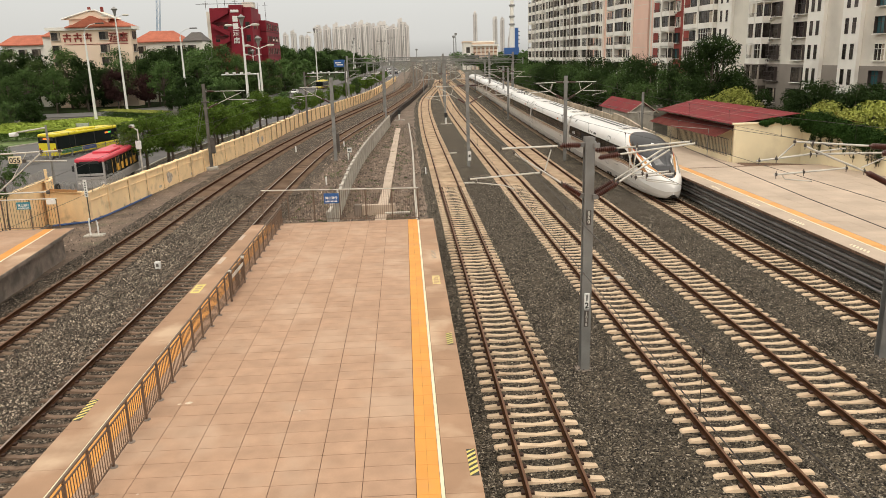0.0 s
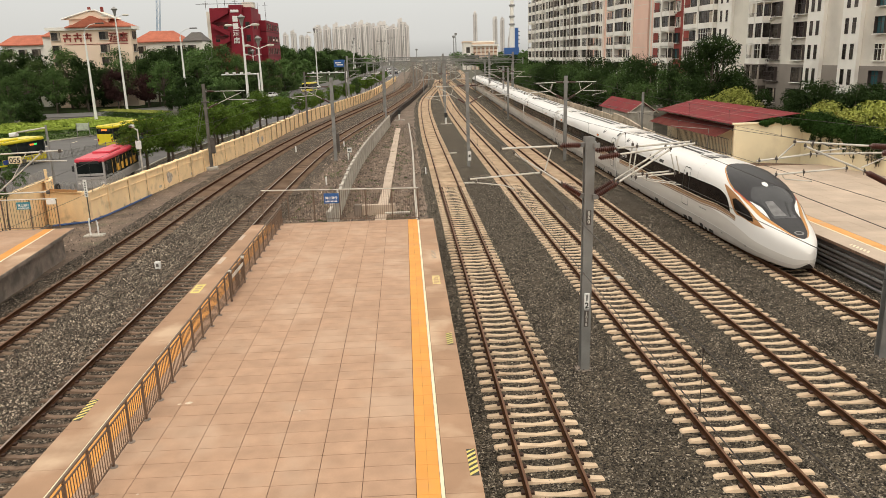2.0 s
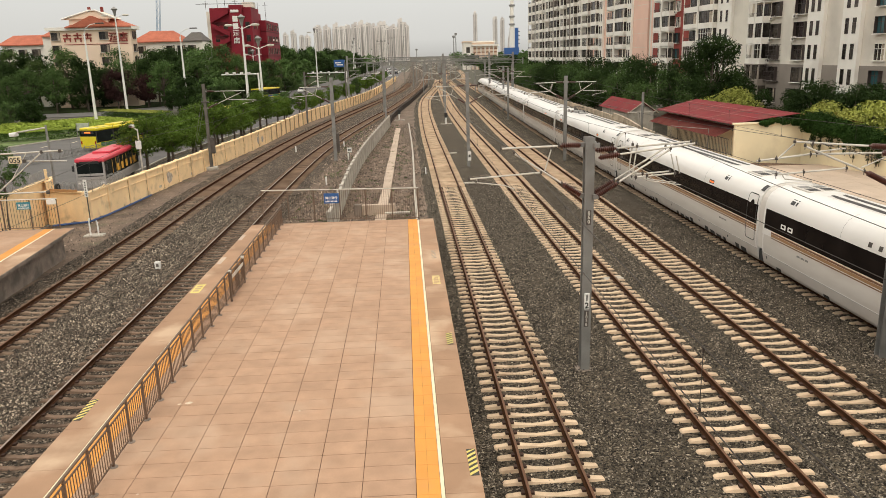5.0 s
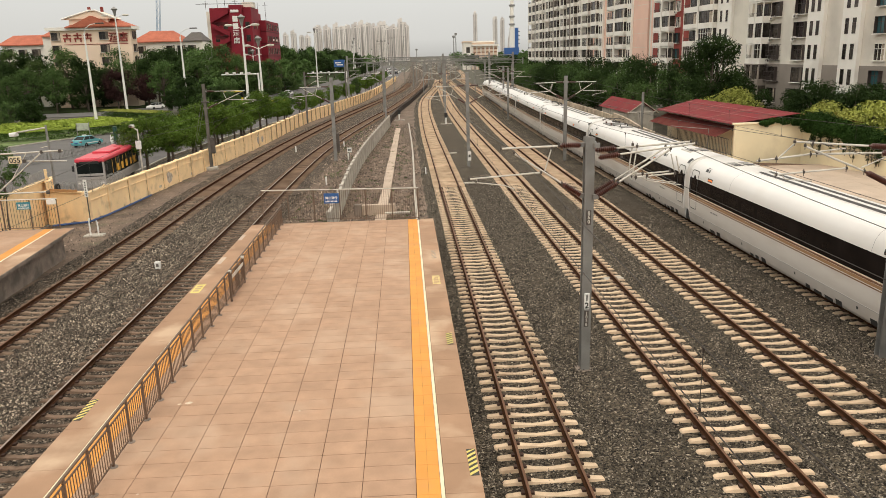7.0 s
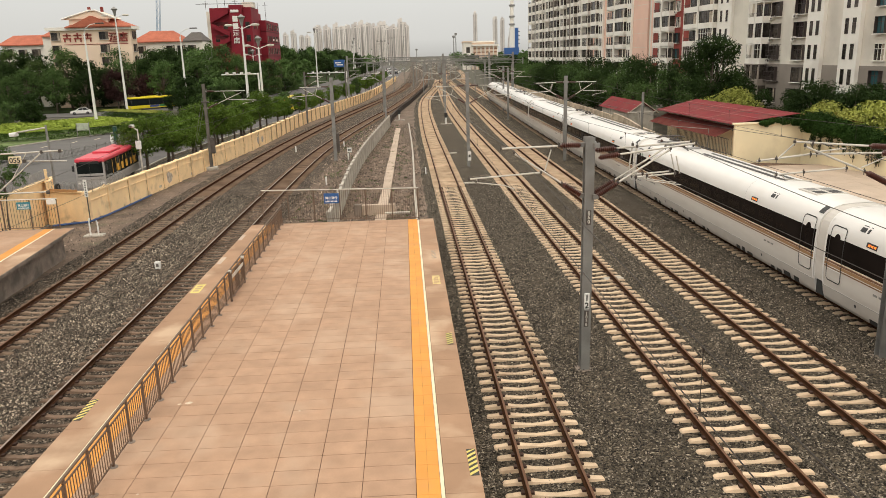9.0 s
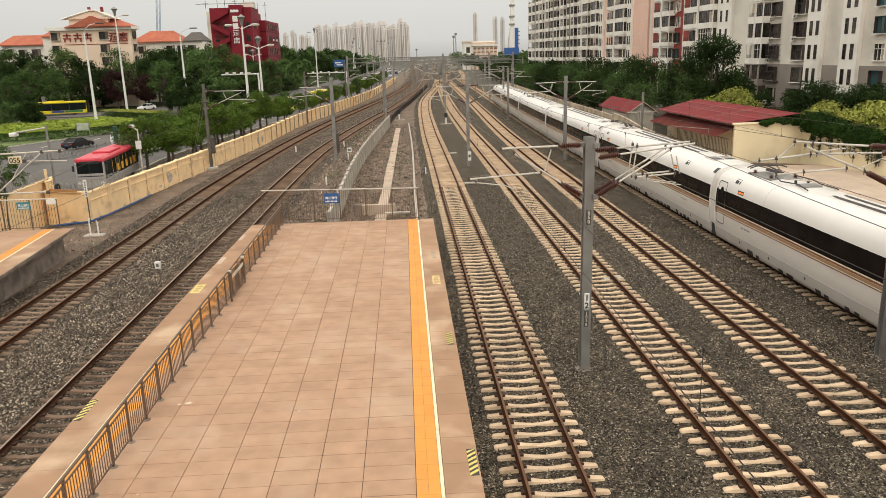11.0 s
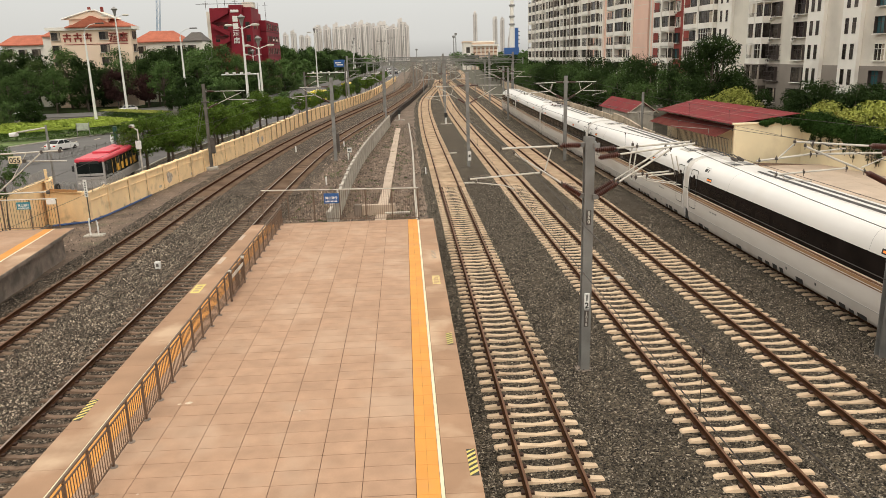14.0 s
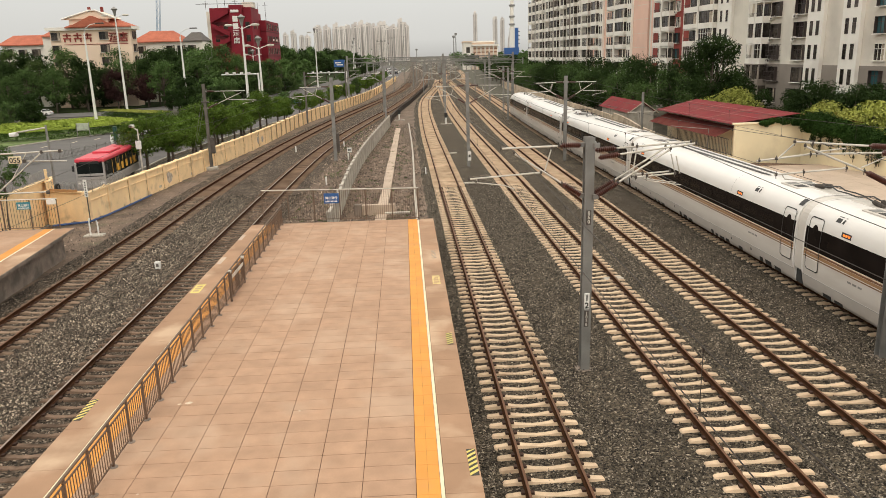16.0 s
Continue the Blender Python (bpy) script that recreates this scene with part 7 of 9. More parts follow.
apartment((49.2, 198.6), (44.25, 263.5), 11,
          [("B", 5.0, None), ("p", 0.5, WALL_WHITE), ("B", 3.4, None), ("p", 1.0, WALL_WHITE), ("n", 2.4, None), ("B", 3.2, None), ("p", 0.5, WALL_BROWN), ("B", 3.2, None), ("p", 3.0, WALL_BROWN), ("B", 3.6, None), ("p", 0.4, WALL_WHITE), ("W", 2.8, None), ("B", 3.6, None), ("p", 0.5, WALL_BROWN),
           ("B", 3.6, None), ("p", 2.0, WALL_BROWN), ("B", 3.6, None), ("p", 0.4, WALL_WHITE), ("W", 3.0, None), ("B", 3.8, None), ("p", 1.0, WALL_WHITE), ("B", 4.0, None), ("p", 0.5, WALL_BROWN), ("B", 4.2, None), ("p", 0.4, WALL_WHITE), ("B", 5.0, None)], 14, WALL_BROWN, 2, "brown and white apartment block with dark glazed balconies", 4)


def gable_roof(bm, x0, x1, y0, y1, z0, z1, over=0.5, mi=0, hip=0.0):
    """A pitched roof with its ridge along x."""
    ym = (y0 + y1) / 2
    t = 0.25
    a = [bm.verts.new(q) for q in ((x0 - over, y0 - over, z0), (x1 + over, y0 - over, z0), (x1 + over, y1 + over, z0), (x0 - over, y1 + over, z0), (x0 - over + hip, ym, z1), (x1 + over - hip, ym, z1))]
    b = [bm.verts.new((v.co.x, v.co.y, v.co.z - t)) for v in a[:4]]
    for f in ((0, 1, 5, 4), (2, 3, 4, 5), (1, 2, 5), (3, 0, 4)):
        bm.faces.new([a[i] for i in f]).material_index = mi
    for i in range(4):
        bm.faces.new((a[i], b[i], b[(i + 1) % 4], a[(i + 1) % 4])).material_index = mi
    bm.faces.new(b[::-1]).material_index = mi


def hotel():
    h = thing("hotel", pose(-80.6, 205, -0.8))
    tagged(h, "peach hotel with orange tiled roofs and red rooftop characters", "hotel")
    part("wall", bm_box(-10.2, 10.2, 0, 4.6, -0.5, 20.2), PEACH, h)
    part("eave_band", bm_box(-11.0, 11.0, -0.8, 5.2, 19.6, 20.4), WALL_WHITE, h)
    bm = bmesh.new()
    gable_roof(bm, -5, 10, -0.5, 5.0, 20.4, 22.6, 0.8, hip=5.0)
    part("roof", bm, ORANGE_ROOF, h)
    part("gable", bm_box(-4.8, 5.0, -0.3, 4.4, 20.4, 22.6), PEACH, h)
    bm = bmesh.new()
    prism(bm, [(-6.2, 22.3), (7.0, 22.3), (2.6, 24.2), (1.6, 24.3), (0.6, 24.2)], -0.8, 4.8, "y")
    part("gable_roof", bm, PEACH, h)
    bm = bmesh.new()
    tube(bm, [(-6.4, -0.9, 22.3), (0.8, -0.9, 24.35), (2.4, -0.9, 24.35), (7.2, -0.9, 22.3)], 0.22, 5)
    part("verge", bm, WALL_WHITE, h)
    bm = bmesh.new()
    prism(bm, [(-4.6, 20.4), (7.4, 20.4), (1.6, 23.0), (1.0, 23.0)], -1.6, -0.7, "y")
    part("gable_front", bm, ORANGE_ROOF, h)
    for x in (0.8, 4.0):
        part("finial", bm_box(x - 0.3, x + 0.3, -0.8, -0.2, 24.0, 25.2), WALL_RED, h)
    wm = window_mesh(2.2, 1.9, 3, None, FRAME_DARK, True, 0.2)
    for k in range(5):
        for x in (-8.8, 3.4):
            ob = window(wm, h)
            ob.matrix_basis = Matrix.Translation((x, -0.02, 17.2 - 3.2 * k)) @ Matrix.Rotation(radians(180), 4, "Z")
        ob = window(wm, h)
        ob.matrix_basis = Matrix.Translation((10.22, 2.4, 17.2 - 3.2 * k)) @ Matrix.Rotation(radians(-90), 4, "Z")
    for x in (-5.9, -3.2, -0.7):
        bm = bmesh.new()
        box(bm, x - 1.0, x + 1.0, -0.25, -0.05, 18.2, 18.55)
        box(bm, x - 1.0, x + 1.0, -0.25, -0.05, 17.45, 17.75)
        box(bm, x - 0.85, x - 0.55, -0.25, -0.05, 16.7, 17.45)
        box(bm, x + 0.55, x + 0.85, -0.25, -0.05, 16.7, 17.45)
        box(bm, x - 0.17, x + 0.17, -0.25, -0.05, 17.75, 18.9)
        part("wall_mark", bm, WALL_RED, h, "plain red wall mark")
    part("red_band", bm_box(-6.8, 9.4, -0.12, -0.02, 16.0, 16.15), WALL_RED, h)
    for ch, x in (("酒", 5.9), ("店", 8.4)):
        ob = part("character", writing(ch, 2.5, WALL_RED, 0.15), None, h)
        ob.matrix_basis = pose(x, -0.25, 16.8, 90, 0, 0)
    w = thing("hotel_wing", pose(-92, 214, -0.8))
    tagged(w, "low white wing with orange tiled roof", "building")
    part("wall", bm_box(-16, -4, 0, 10, -0.5, 16.6), WALL_WHITE, w)
    part("corner_block", bm_box(-4, 4, -2, 10, -0.5, 18.6), WALL_WHITE, w)
    bm = bmesh.new()
    gable_roof(bm, -16, -4, 0, 10, 16.6, 19.2, 0.8, hip=2)
    part("roof", bm, ORANGE_ROOF, w)
    bm = bmesh.new()
    gable_roof(bm, -3.5, 3, -2, 10, 18.6, 20.8, 0.6, hip=1.5)
    part("corner_roof", bm, ORANGE_ROOF, w)
    for k in range(4):
        for x in (-14, -10.5, -7):
            ob = window(wm, w)
            ob.matrix_basis = Matrix.Translation((x, -0.02, 13.4 - 3.2 * k)) @ Matrix.Rotation(radians(180), 4, "Z")
    w = thing("row_house", pose(-72, 222, -0.8))
    tagged(w, "white terraced building with orange hipped roof", "building")
    part("wall", bm_box(-3.5, 15.5, 0, 10, -0.5, 16.8), WALL_WHITE, w)
    bm = bmesh.new()
    gable_roof(bm, -3.5, 9.5, 0, 10, 16.8, 19.8, 0.8, hip=4)
    part("roof", bm, ORANGE_ROOF, w)
    bm = bmesh.new()
    gable_roof(bm, 10.5, 15.0, 0, 10, 16.8, 19.2, 0.6, hip=1.5)
    part("side_roof", bm, STEEL_DARK, w)
    for k in range(4):
        for x in (-1.5, 6.5, 9.5, 12.5):
            ob = window(wm, w)
            ob.matrix_basis = Matrix.Translation((x, -0.02, 13.6 - 3.3 * k)) @ Matrix.Rotation(radians(180), 4, "Z")


hotel()


RED_DEEP = material("recess_red_paint", (0.10, 0.012, 0.014), 0.8, var=0.2, scale=0.5)


def red_building():
    r = thing("red_building", pose(-72.3, 279.5, -4.1) @ Matrix.Scale(1.3, 4))
    tagged(r, "crimson office block with white characters and roof aerials", "office building")
    part("wall", bm_box(3.6, 11.0, 0, 35, -0.5, 24.9), RED_TILE, r)
    part("front_block", bm_box(11.0, 14.6, 0.8, 12, -0.5, 25.0), RED_TILE, r)
    part("rear_block", bm_box(11.0, 16.4, 12, 35, -0.5, 22.0), RED_TILE, r)
    part("stair_tower", bm_box(9.0, 12.4, -0.9, 4, -0.5, 25.6), RED_TILE, r)
    # zig-zag outside stair
    for k in range(6):
        z = 3.0 + 3.6 * k
        bm = bmesh.new()
        a, b = (4.0, 8.8) if k % 2 else (8.8, 4.0)
        prism(bm, [(a, z), (b, z + 2.4), (b, z + 3.6), (a, z + 1.2)], -1.3, -0.1, "y")
        part("stair_flight", bm, RED_TILE, r)
    bm = bmesh.new()
    for k in range(6):
        box(bm, 4.6, 8.4, -0.05, 0.0, 2.3 + 3.6 * k, 3.2 + 3.6 * k)
    part("stair_recess", bm, RED_DEEP, r)
    wm = window_mesh(1.1, 1.7, 2, None, FRAME_DARK, False, 0.1)
    for k in range(6):
        for y in (4.0, 8.0, 14, 17, 20, 23, 26, 29, 32):
            ob = window(wm, r)
            xx = 14.62 if y < 12 else 16.42
            ob.matrix_basis = Matrix.Translation((xx, y, 2.2 + 3.45 * k)) @ Matrix.Rotation(radians(-90), 4, "Z")
        part("floor_band", bm_box(11.0, 16.46, 12.0, 35.05, 1.55 + 3.45 * k, 1.8 + 3.45 * k), RED_DEEP, r)
        for x in (5.2, 7.6, 13.4):
            ob = window(wm, r)
            ob.matrix_basis = Matrix.Translation((x, -0.02 if x < 11 else 0.78, 2.2 + 3.45 * k))
        if k % 2 == 0:
            for y in (9, 21, 27):
                u = part("air_conditioner", AC_MESH, None, r)
                u.matrix_basis = Matrix.Translation((14.62 if y < 12 else 16.42, y + 1.6, 2.6 + 3.45 * k)) @ Matrix.Rotation(radians(-90), 4, "Z")
    for i in range(2):
        w = part("writing_bar", bm_box(9.8, 11.2, -1.02, -0.92, 21.2 - 1.95 * i, 22.7 - 1.95 * i, bev=0.04), WHITE, r, "white wall character")
    for i, ch in enumerate("酒店"):
        ob = part("character", writing(ch, 1.75, WHITE, 0.08), None, r)
        ob.matrix_basis = pose(10.5, -1.0, 17.6 - 1.95 * i, 90, 0, 0)
    part("emblem", bm_box(9.4, 11.6, -1.02, -0.92, 23.6, 24.3, bev=0.04), WHITE, r)
    bm = bmesh.new()
    for x, y, h in ((2, 3, 2.0), (4.5, 6, 4.0), (7, 4, 5.5), (9, 8, 3.0), (12, 5, 4.5), (13, 20, 2.5), (14, 27, 3.0)):
        tube(bm, [(x, y, 22 if y > 12 else 24.8), (x, y, 25 + h)], 0.07, 5)
        tube(bm, [(x - 0.8, y, 25 + h * 0.7), (x + 0.8, y, 25 + h * 0.7)], 0.04, 4)
    for x0, x1 in ((0, 16), (9, 14)):
        tube(bm, [(x0, 0.5, 26.0), (x1, 0.5, 26.0)], 0.06, 4)
    part("aerials", bm, STEEL_DARK, r, "thin roof aerials and rails")
    part("roof_box", bm_box(12, 15, 2, 6, 25, 26.4), WALL_GREY, r)
    part("vent_duct", bm_box(2.7, 3.58, 0, 1.5, 2, 24), WALL_GREY, r)


red_building()


def distant_tower(x, y, w, d, h, k):
    t = thing("distant_tower", pose(x, y, -1))
    tagged(t, "high-rise apartment tower far off, painted pale for the haze", "tower block", "distant tower blocks")
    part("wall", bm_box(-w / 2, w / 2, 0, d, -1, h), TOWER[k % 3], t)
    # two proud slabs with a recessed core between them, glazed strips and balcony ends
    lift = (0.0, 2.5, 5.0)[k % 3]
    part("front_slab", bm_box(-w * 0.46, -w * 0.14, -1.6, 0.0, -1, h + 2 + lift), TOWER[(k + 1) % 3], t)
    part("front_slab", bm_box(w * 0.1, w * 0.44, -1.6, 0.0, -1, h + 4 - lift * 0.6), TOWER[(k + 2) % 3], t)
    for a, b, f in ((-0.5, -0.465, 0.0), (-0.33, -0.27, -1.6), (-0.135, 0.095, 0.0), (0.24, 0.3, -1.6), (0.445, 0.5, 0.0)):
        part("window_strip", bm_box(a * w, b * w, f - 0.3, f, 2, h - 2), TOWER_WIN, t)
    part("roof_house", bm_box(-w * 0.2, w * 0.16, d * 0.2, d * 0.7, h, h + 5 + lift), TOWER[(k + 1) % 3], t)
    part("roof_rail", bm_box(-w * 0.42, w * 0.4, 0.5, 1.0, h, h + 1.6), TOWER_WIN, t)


HALL_BROWN = material("brown_hall_band", (0.36, 0.20, 0.14), 0.85, var=0.15, scale=0.3)


def skyline():
    rnd = random.Random(12)
    towers = ((-158, 1463, 14.5, 66), (-146, 1514, 14.5, 66), (-127, 1517, 14.5, 67), (-97, 1370, 14.5, 62), (-79, 1333, 14.5, 61), (-73, 1435, 14.5, 67), (-62, 1407, 14.5, 66), (-56, 1557, 14.5, 68), (-41, 1523, 14.5, 68), (-27, 1498, 14.5, 62), (-15, 1486, 14.5, 63), (-1, 1515, 14.5, 73), (-112, 1440, 14.5, 63), (-136, 1600, 14.5, 64), (-88, 1500, 14.5, 66), (-168, 1560, 14.5, 66), (8, 1640, 14.5, 72), (-35, 1600, 14.5, 72), (-360, 2244, 15, 81), (-348, 2332, 15, 80), (-313, 2249, 15, 82), (-319, 2472, 15, 79), (-269, 2218, 15, 69), (233, 2446, 12, 132), (269, 2222, 12, 109), (314, 2406, 12, 113), (324, 2301, 12, 57))
    for k, (x, y, w, h) in enumerate(towers):
        distant_tower(x, y, w, 16, h, k)
    # pale hall with red bands and a stepped roof
    b = thing("station_hall", pose(56, 560, -1))
    tagged(b, "pale peach hall with red and white banded front far off", "hall")
    part("wall", bm_box(-5.5, 13.5, 1, 20, -1, 16.6), PEACH, b)
    part("side_block", bm_box(-11, -5.6, 0, 20, -1, 19.4), WALL_WHITE, b)
    part("eave", bm_box(-11.6, -5.0, -0.8, 20, 19.4, 20.3), PEACH, b)
    part("roof_block", bm_box(-4.9, 11.5, 4, 18, 16.6, 19.2), PEACH, b)
    part("roof", bm_box(-5.5, 12.2, 3, 19, 19.2, 20.2), WALL_WHITE, b)
    part("canopy", bm_box(-5.4, 14.2, -1.2, 3, 16.6, 17.8), WALL_WHITE, b)
    for z in (9.4, 11.9, 14.4):
        part("band", bm_box(-5.3, 13.6, 0.6, 1.0, z, z + 0.8), HALL_BROWN, b, "brown band")
    for i in range(7):
        part("pillar", bm_box(-5.2 + 3.0 * i, -4.5 + 3.0 * i, -0.6, 0.2, -1, 16.6), WALL_WHITE, b)
    for z in (6.0, 12.0):
        part("window", bm_box(-9.6, -7.0, -0.15, 0.0, z, z + 4.0), PANE, b)
    # blue and white tower with a striped chimney
    c = thing("chimney", pose(88.4, 620, -1))
    tagged(c, "grey and white banded chimney far off", "chimney")
    part("shaft", bm_tube([(0, 0, 0), (0, 0, 62)], 1.7, 16, r1=1.35), WALL_WHITE, c)
    for z in (32.5, 38.5, 47, 55):
        bm = bmesh.new()
        lathe(bm, [(1.5, z), (2.4, z + 0.2), (2.4, z + 1.4), (1.5, z + 1.6)], n=16)
        part("ring", bm, STEEL, c)
    c = thing("blue_tower", pose(87, 600, -1))
    tagged(c, "blue and white industrial tower far off", "tower")
    blue = material("blue_cladding", (0.035, 0.11, 0.33), 0.6, var=0.1)
    part("base", bm_box(-7.2, 3.9, -2, 6, 0, 15.2), blue, c)
    part("white_shaft", bm_box(-2.9, 0.7, -1, 4, 15.2, 30), WHITE, c)
    part("blue_slab", bm_box(0.72, 3.5, -1.5, 4, 15.2, 30), blue, c)
    for z in (18, 21, 24, 27):
        part("landing", bm_box(3.5, 4.6, -1.0, 2, z, z + 0.4), STEEL_DARK, c)
    # lattice crane
    k = thing("tower_crane", pose(-132, 420, -1))
    tagged(k, "slender pale blue lattice crane boom against the sky", "crane")
    bm = bmesh.new()
    for sx in (-0.8, 0.8):
        for sy in (-0.8, 0.8):
            tube(bm, [(sx, sy, 0), (sx + 6, sy, 60)], 0.16, 4)
    for i in range(30):
        z = i * 2.0
        s = 1 if i % 2 else -1
        tube(bm, [(-0.8 * s + z * 0.1, -0.8, z), (0.8 * s + (z + 2) * 0.1, -0.8, z + 2)], 0.1, 4)
    part("boom", bm, material("pale_blue_crane_paint", (0.30, 0.40, 0.52), 0.6, var=0.1), k)
    for x, y, h in ((60, 900, 30), (66, 950, 34), (20, 1100, 18)):
        m = thing("distant_mast", pose(x, y, -1))
        tagged(m, "thin grey mast far off", "mast", "distant masts")
        part("shaft", bm_tube([(0, 0, 0), (0, 0, h)], 0.8, 8, r1=0.4), STEEL, m)
        part("head", bm_box(-1.6, 1.6, -1, 1, h, h + 2.5, bev=0.3), STEEL, m)


skyline()


# ---- sheds and walls behind the far platform ----
def corrugated(bm, p00, p10, p11, p01, ribs, amp=0.035, mi=0):
    """A ribbed sheet between four corners; the ribs run from the 0 side to the 1 side."""
    p00, p10, p11, p01 = map(Vector, (p00, p10, p11, p01))
    n = ((p10 - p00).cross(p01 - p00)).normalized()
    cols = []
    for i in range(ribs * 2 + 1):
        t = i / (ribs * 2)
        off = n * (amp if i % 2 else 0)
        cols.append((bm.verts.new(p00.lerp(p10, t) + off), bm.verts.new(p01.lerp(p11, t) + off)))
    for a, b in zip(cols, cols[1:]):
        bm.faces.new((a[0], b[0], b[1], a[1])).material_index = mi


def shed():
    s = thing("red_roofed_shed", pose(0, 0, 0))
    tagged(s, "long cream shed with red corrugated roof and rusted awning", "shed")
    part("end_wall", bm_box(26.3, 32.0, 57.6, 57.9, 0.6, 4.25), CREAM_PALE, s).matrix_basis = pose(0, 1.0, 0, 0, 0, 0)
    part("end_coping", bm_box(26.15, 32.1, 58.5, 59.0, 4.253, 4.4, bev=0.03), CREAM_PALE, s)
    part("side_wall", bm_box(27.1, 31.9, 59.0, 76.5, -0.5, 3.9), CREAM_PALE, s)
    bm = bmesh.new()
    corrugated(bm, (26.15, 59.0, 4.32), (25.9, 76.5, 4.25), (31.4, 80.0, 4.98), (31.6, 59.0, 4.98), 46, 0.06)
    corrugated(bm, (31.6, 59.0, 4.98), (31.4, 80.0, 4.98), (37.0, 80.0, 4.1), (37.0, 59.0, 4.1), 60)
    part("roof", bm, RED_ROOF, s, "dark red corrugated metal roof")
    bm = bmesh.new()
    for t in (0.03, 0.42, 0.72):
        a, b = Vector((26.15, 59.0, 4.4)).lerp(Vector((31.6, 59.0, 5.06)), t), Vector((25.9, 76.5, 4.33)).lerp(Vector((31.4, 80.0, 5.06)), t)
        tube(bm, [a, a.lerp(b, 0.35) + Vector((0, 0, -0.01)), b], 0.02, 4)
    for t in (0.3, 0.62):
        a, b = Vector((26.15, 59.0, 4.4)).lerp(Vector((25.9, 76.5, 4.33)), t), Vector((31.6, 59.0, 5.06)).lerp(Vector((31.4, 80.0, 5.06)), t)
        tube(bm, [a, b], 0.02, 4)
    tagged(part("seam_bar", bm, material("pale_roof_bar", (0.36, 0.12, 0.11), 0.6, var=0.15), s), kind="stuff")
    bm = bmesh.new()
    corrugated(bm, (25.3, 60.0, 3.2), (25.0, 76.0, 3.15), (26.9, 76.0, 3.95), (27.0, 60.0, 3.95), 40, 0.05)
    part("awning", bm, RUST_ROOF, s, "rusted corrugated awning")
    part("low_wall", bm_box(26.1, 26.4, 59.05, 77, 0.6, 1.75, bev=0.03), CREAM_PALE, s)
    bm = bmesh.new()
    for i in range(60):
        y = 59.3 + 0.3 * i
        box(bm, 26.02, 26.05, y - 0.012, y + 0.012, 1.7, 3.1)
    for z in (1.85, 3.05):
        box(bm, 26.01, 26.06, 59.2, 77, z, z + 0.05)
    tagged(part("grille", bm, STEEL_DARK, s), kind="stuff")
    hut = thing("gabled_hut", pose(0, 0, 0))
    tagged(hut, "small grey gabled hut with red tiled roof", "hut")
    bm = bmesh.new()
    prism(bm, [(30.9, -0.5), (34.1, -0.5), (34.1, 2.05), (32.5, 3.2), (30.9, 2.05)], 102, 117, "y")
    part("wall", bm, CONCRETE, hut)
    bm = bmesh.new()
    corrugated(bm, (30.5, 101.6, 1.9), (30.5, 117.4, 1.9), (32.5, 117.4, 3.36), (32.5, 101.6, 3.36), 40, 0.06)
    corrugated(bm, (32.5, 101.6, 3.36), (32.5, 117.4, 3.36), (34.5, 117.4, 1.9), (34.5, 101.6, 1.9), 40, 0.06)
    part("roof", bm, RED_ROOF, hut)
    bm = bmesh.new()
    for a, b in (((30.4, 1.85), (32.5, 3.34)), ((32.5, 3.34), (34.6, 1.85))):
        tube(bm, [(a[0], 101.5, a[1]), (b[0], 101.5, b[1])], 0.07, 4)
    part("verge", bm, PAVE_RIGHT, hut)
    # boundary wall along the curve
    w = thing("wall_east", pose(0, 0, 0))
    tagged(w, "weathered cream boundary wall beyond the far track", "wall", kind="structure")
    knots = [(77, 26.4), (100, 29.0), (117, 29.8), (150, 30.2), (200, 31.5), (260, 33.5)]
    y = 77.0
    while y < 255:
        xa, xb = curve_at(knots, y), curve_at(knots, y + 4)
        q = part("wall_bay", bm_box(-0.12, 0.12, 0, math.hypot(4, xb - xa), -1.0, 1.35 if y > 101 else 1.75), WALL_WORN, w)
        q.matrix_basis = pose(xa, y, 0, 0, 0, -math.degrees(math.atan2(xb - xa, 4)))
        q = part("pier", bm_box(-0.2, 0.2, -0.16, 0.16, -1.0, 1.38, bev=0.02), WALL_WORN, w)
        q.matrix_basis = pose(xa, y, 0)
        y += 4
    # cream panel wall at the back of the platform
    w = thing("wall_back", pose(0, 0, 0))
    tagged(w, "cream rendered wall with hanging ivy behind the platform", "wall", kind="structure")
    for (x0, y0), (x1, y1), h in (((31.9, 58.75), (33.0, 53.0), 3.55), ((33.0, 53.0), (34.5, 44.0), 3.4), ((34.5, 44.0), (36.0, 30.0), 3.4)):
        L = math.hypot(x1 - x0, y1 - y0)
        q = part("wall_bay", bm_box(0, L, -0.12, 0.12, 0.6, h), CREAM_PALE, w)
        q.matrix_basis = pose(x0, y0, 0, 0, 0, math.degrees(math.atan2(y1 - y0, x1 - x0)))
    # lamp mast and pipe frame by the shed
    m = thing("signal_mast", pose(25.2, 79.0, -0.3))
    tagged(m, "grey mast with a short white cross arm", "mast")
    part("shaft", bm_tube([(0, 0, 0), (0, 0, 6.2)], 0.14, 8), STEEL, m)
    part("cross_arm", bm_box(-1.6, 1.4, -0.04, 0.04, 4.1, 4.2), STEEL_PALE, m)
    f = thing("pipe_frame", pose(23.9, 66.5, P_Z))
    tagged(f, "grey pipe frame with a thin top bar on the platform", "frame")
    bm = bmesh.new()
    tube(bm, [(0, 0, 0), (0, 0, 2.3), (1.6, -4.5, 2.4)], 0.028, 6)
    part("top_pipe", bm, STEEL, f)
    part("leg", bm_tube([(1.6, -4.5, 0), (1.6, -4.5, 2.4)], 0.028, 6), STEEL, f)


shed()

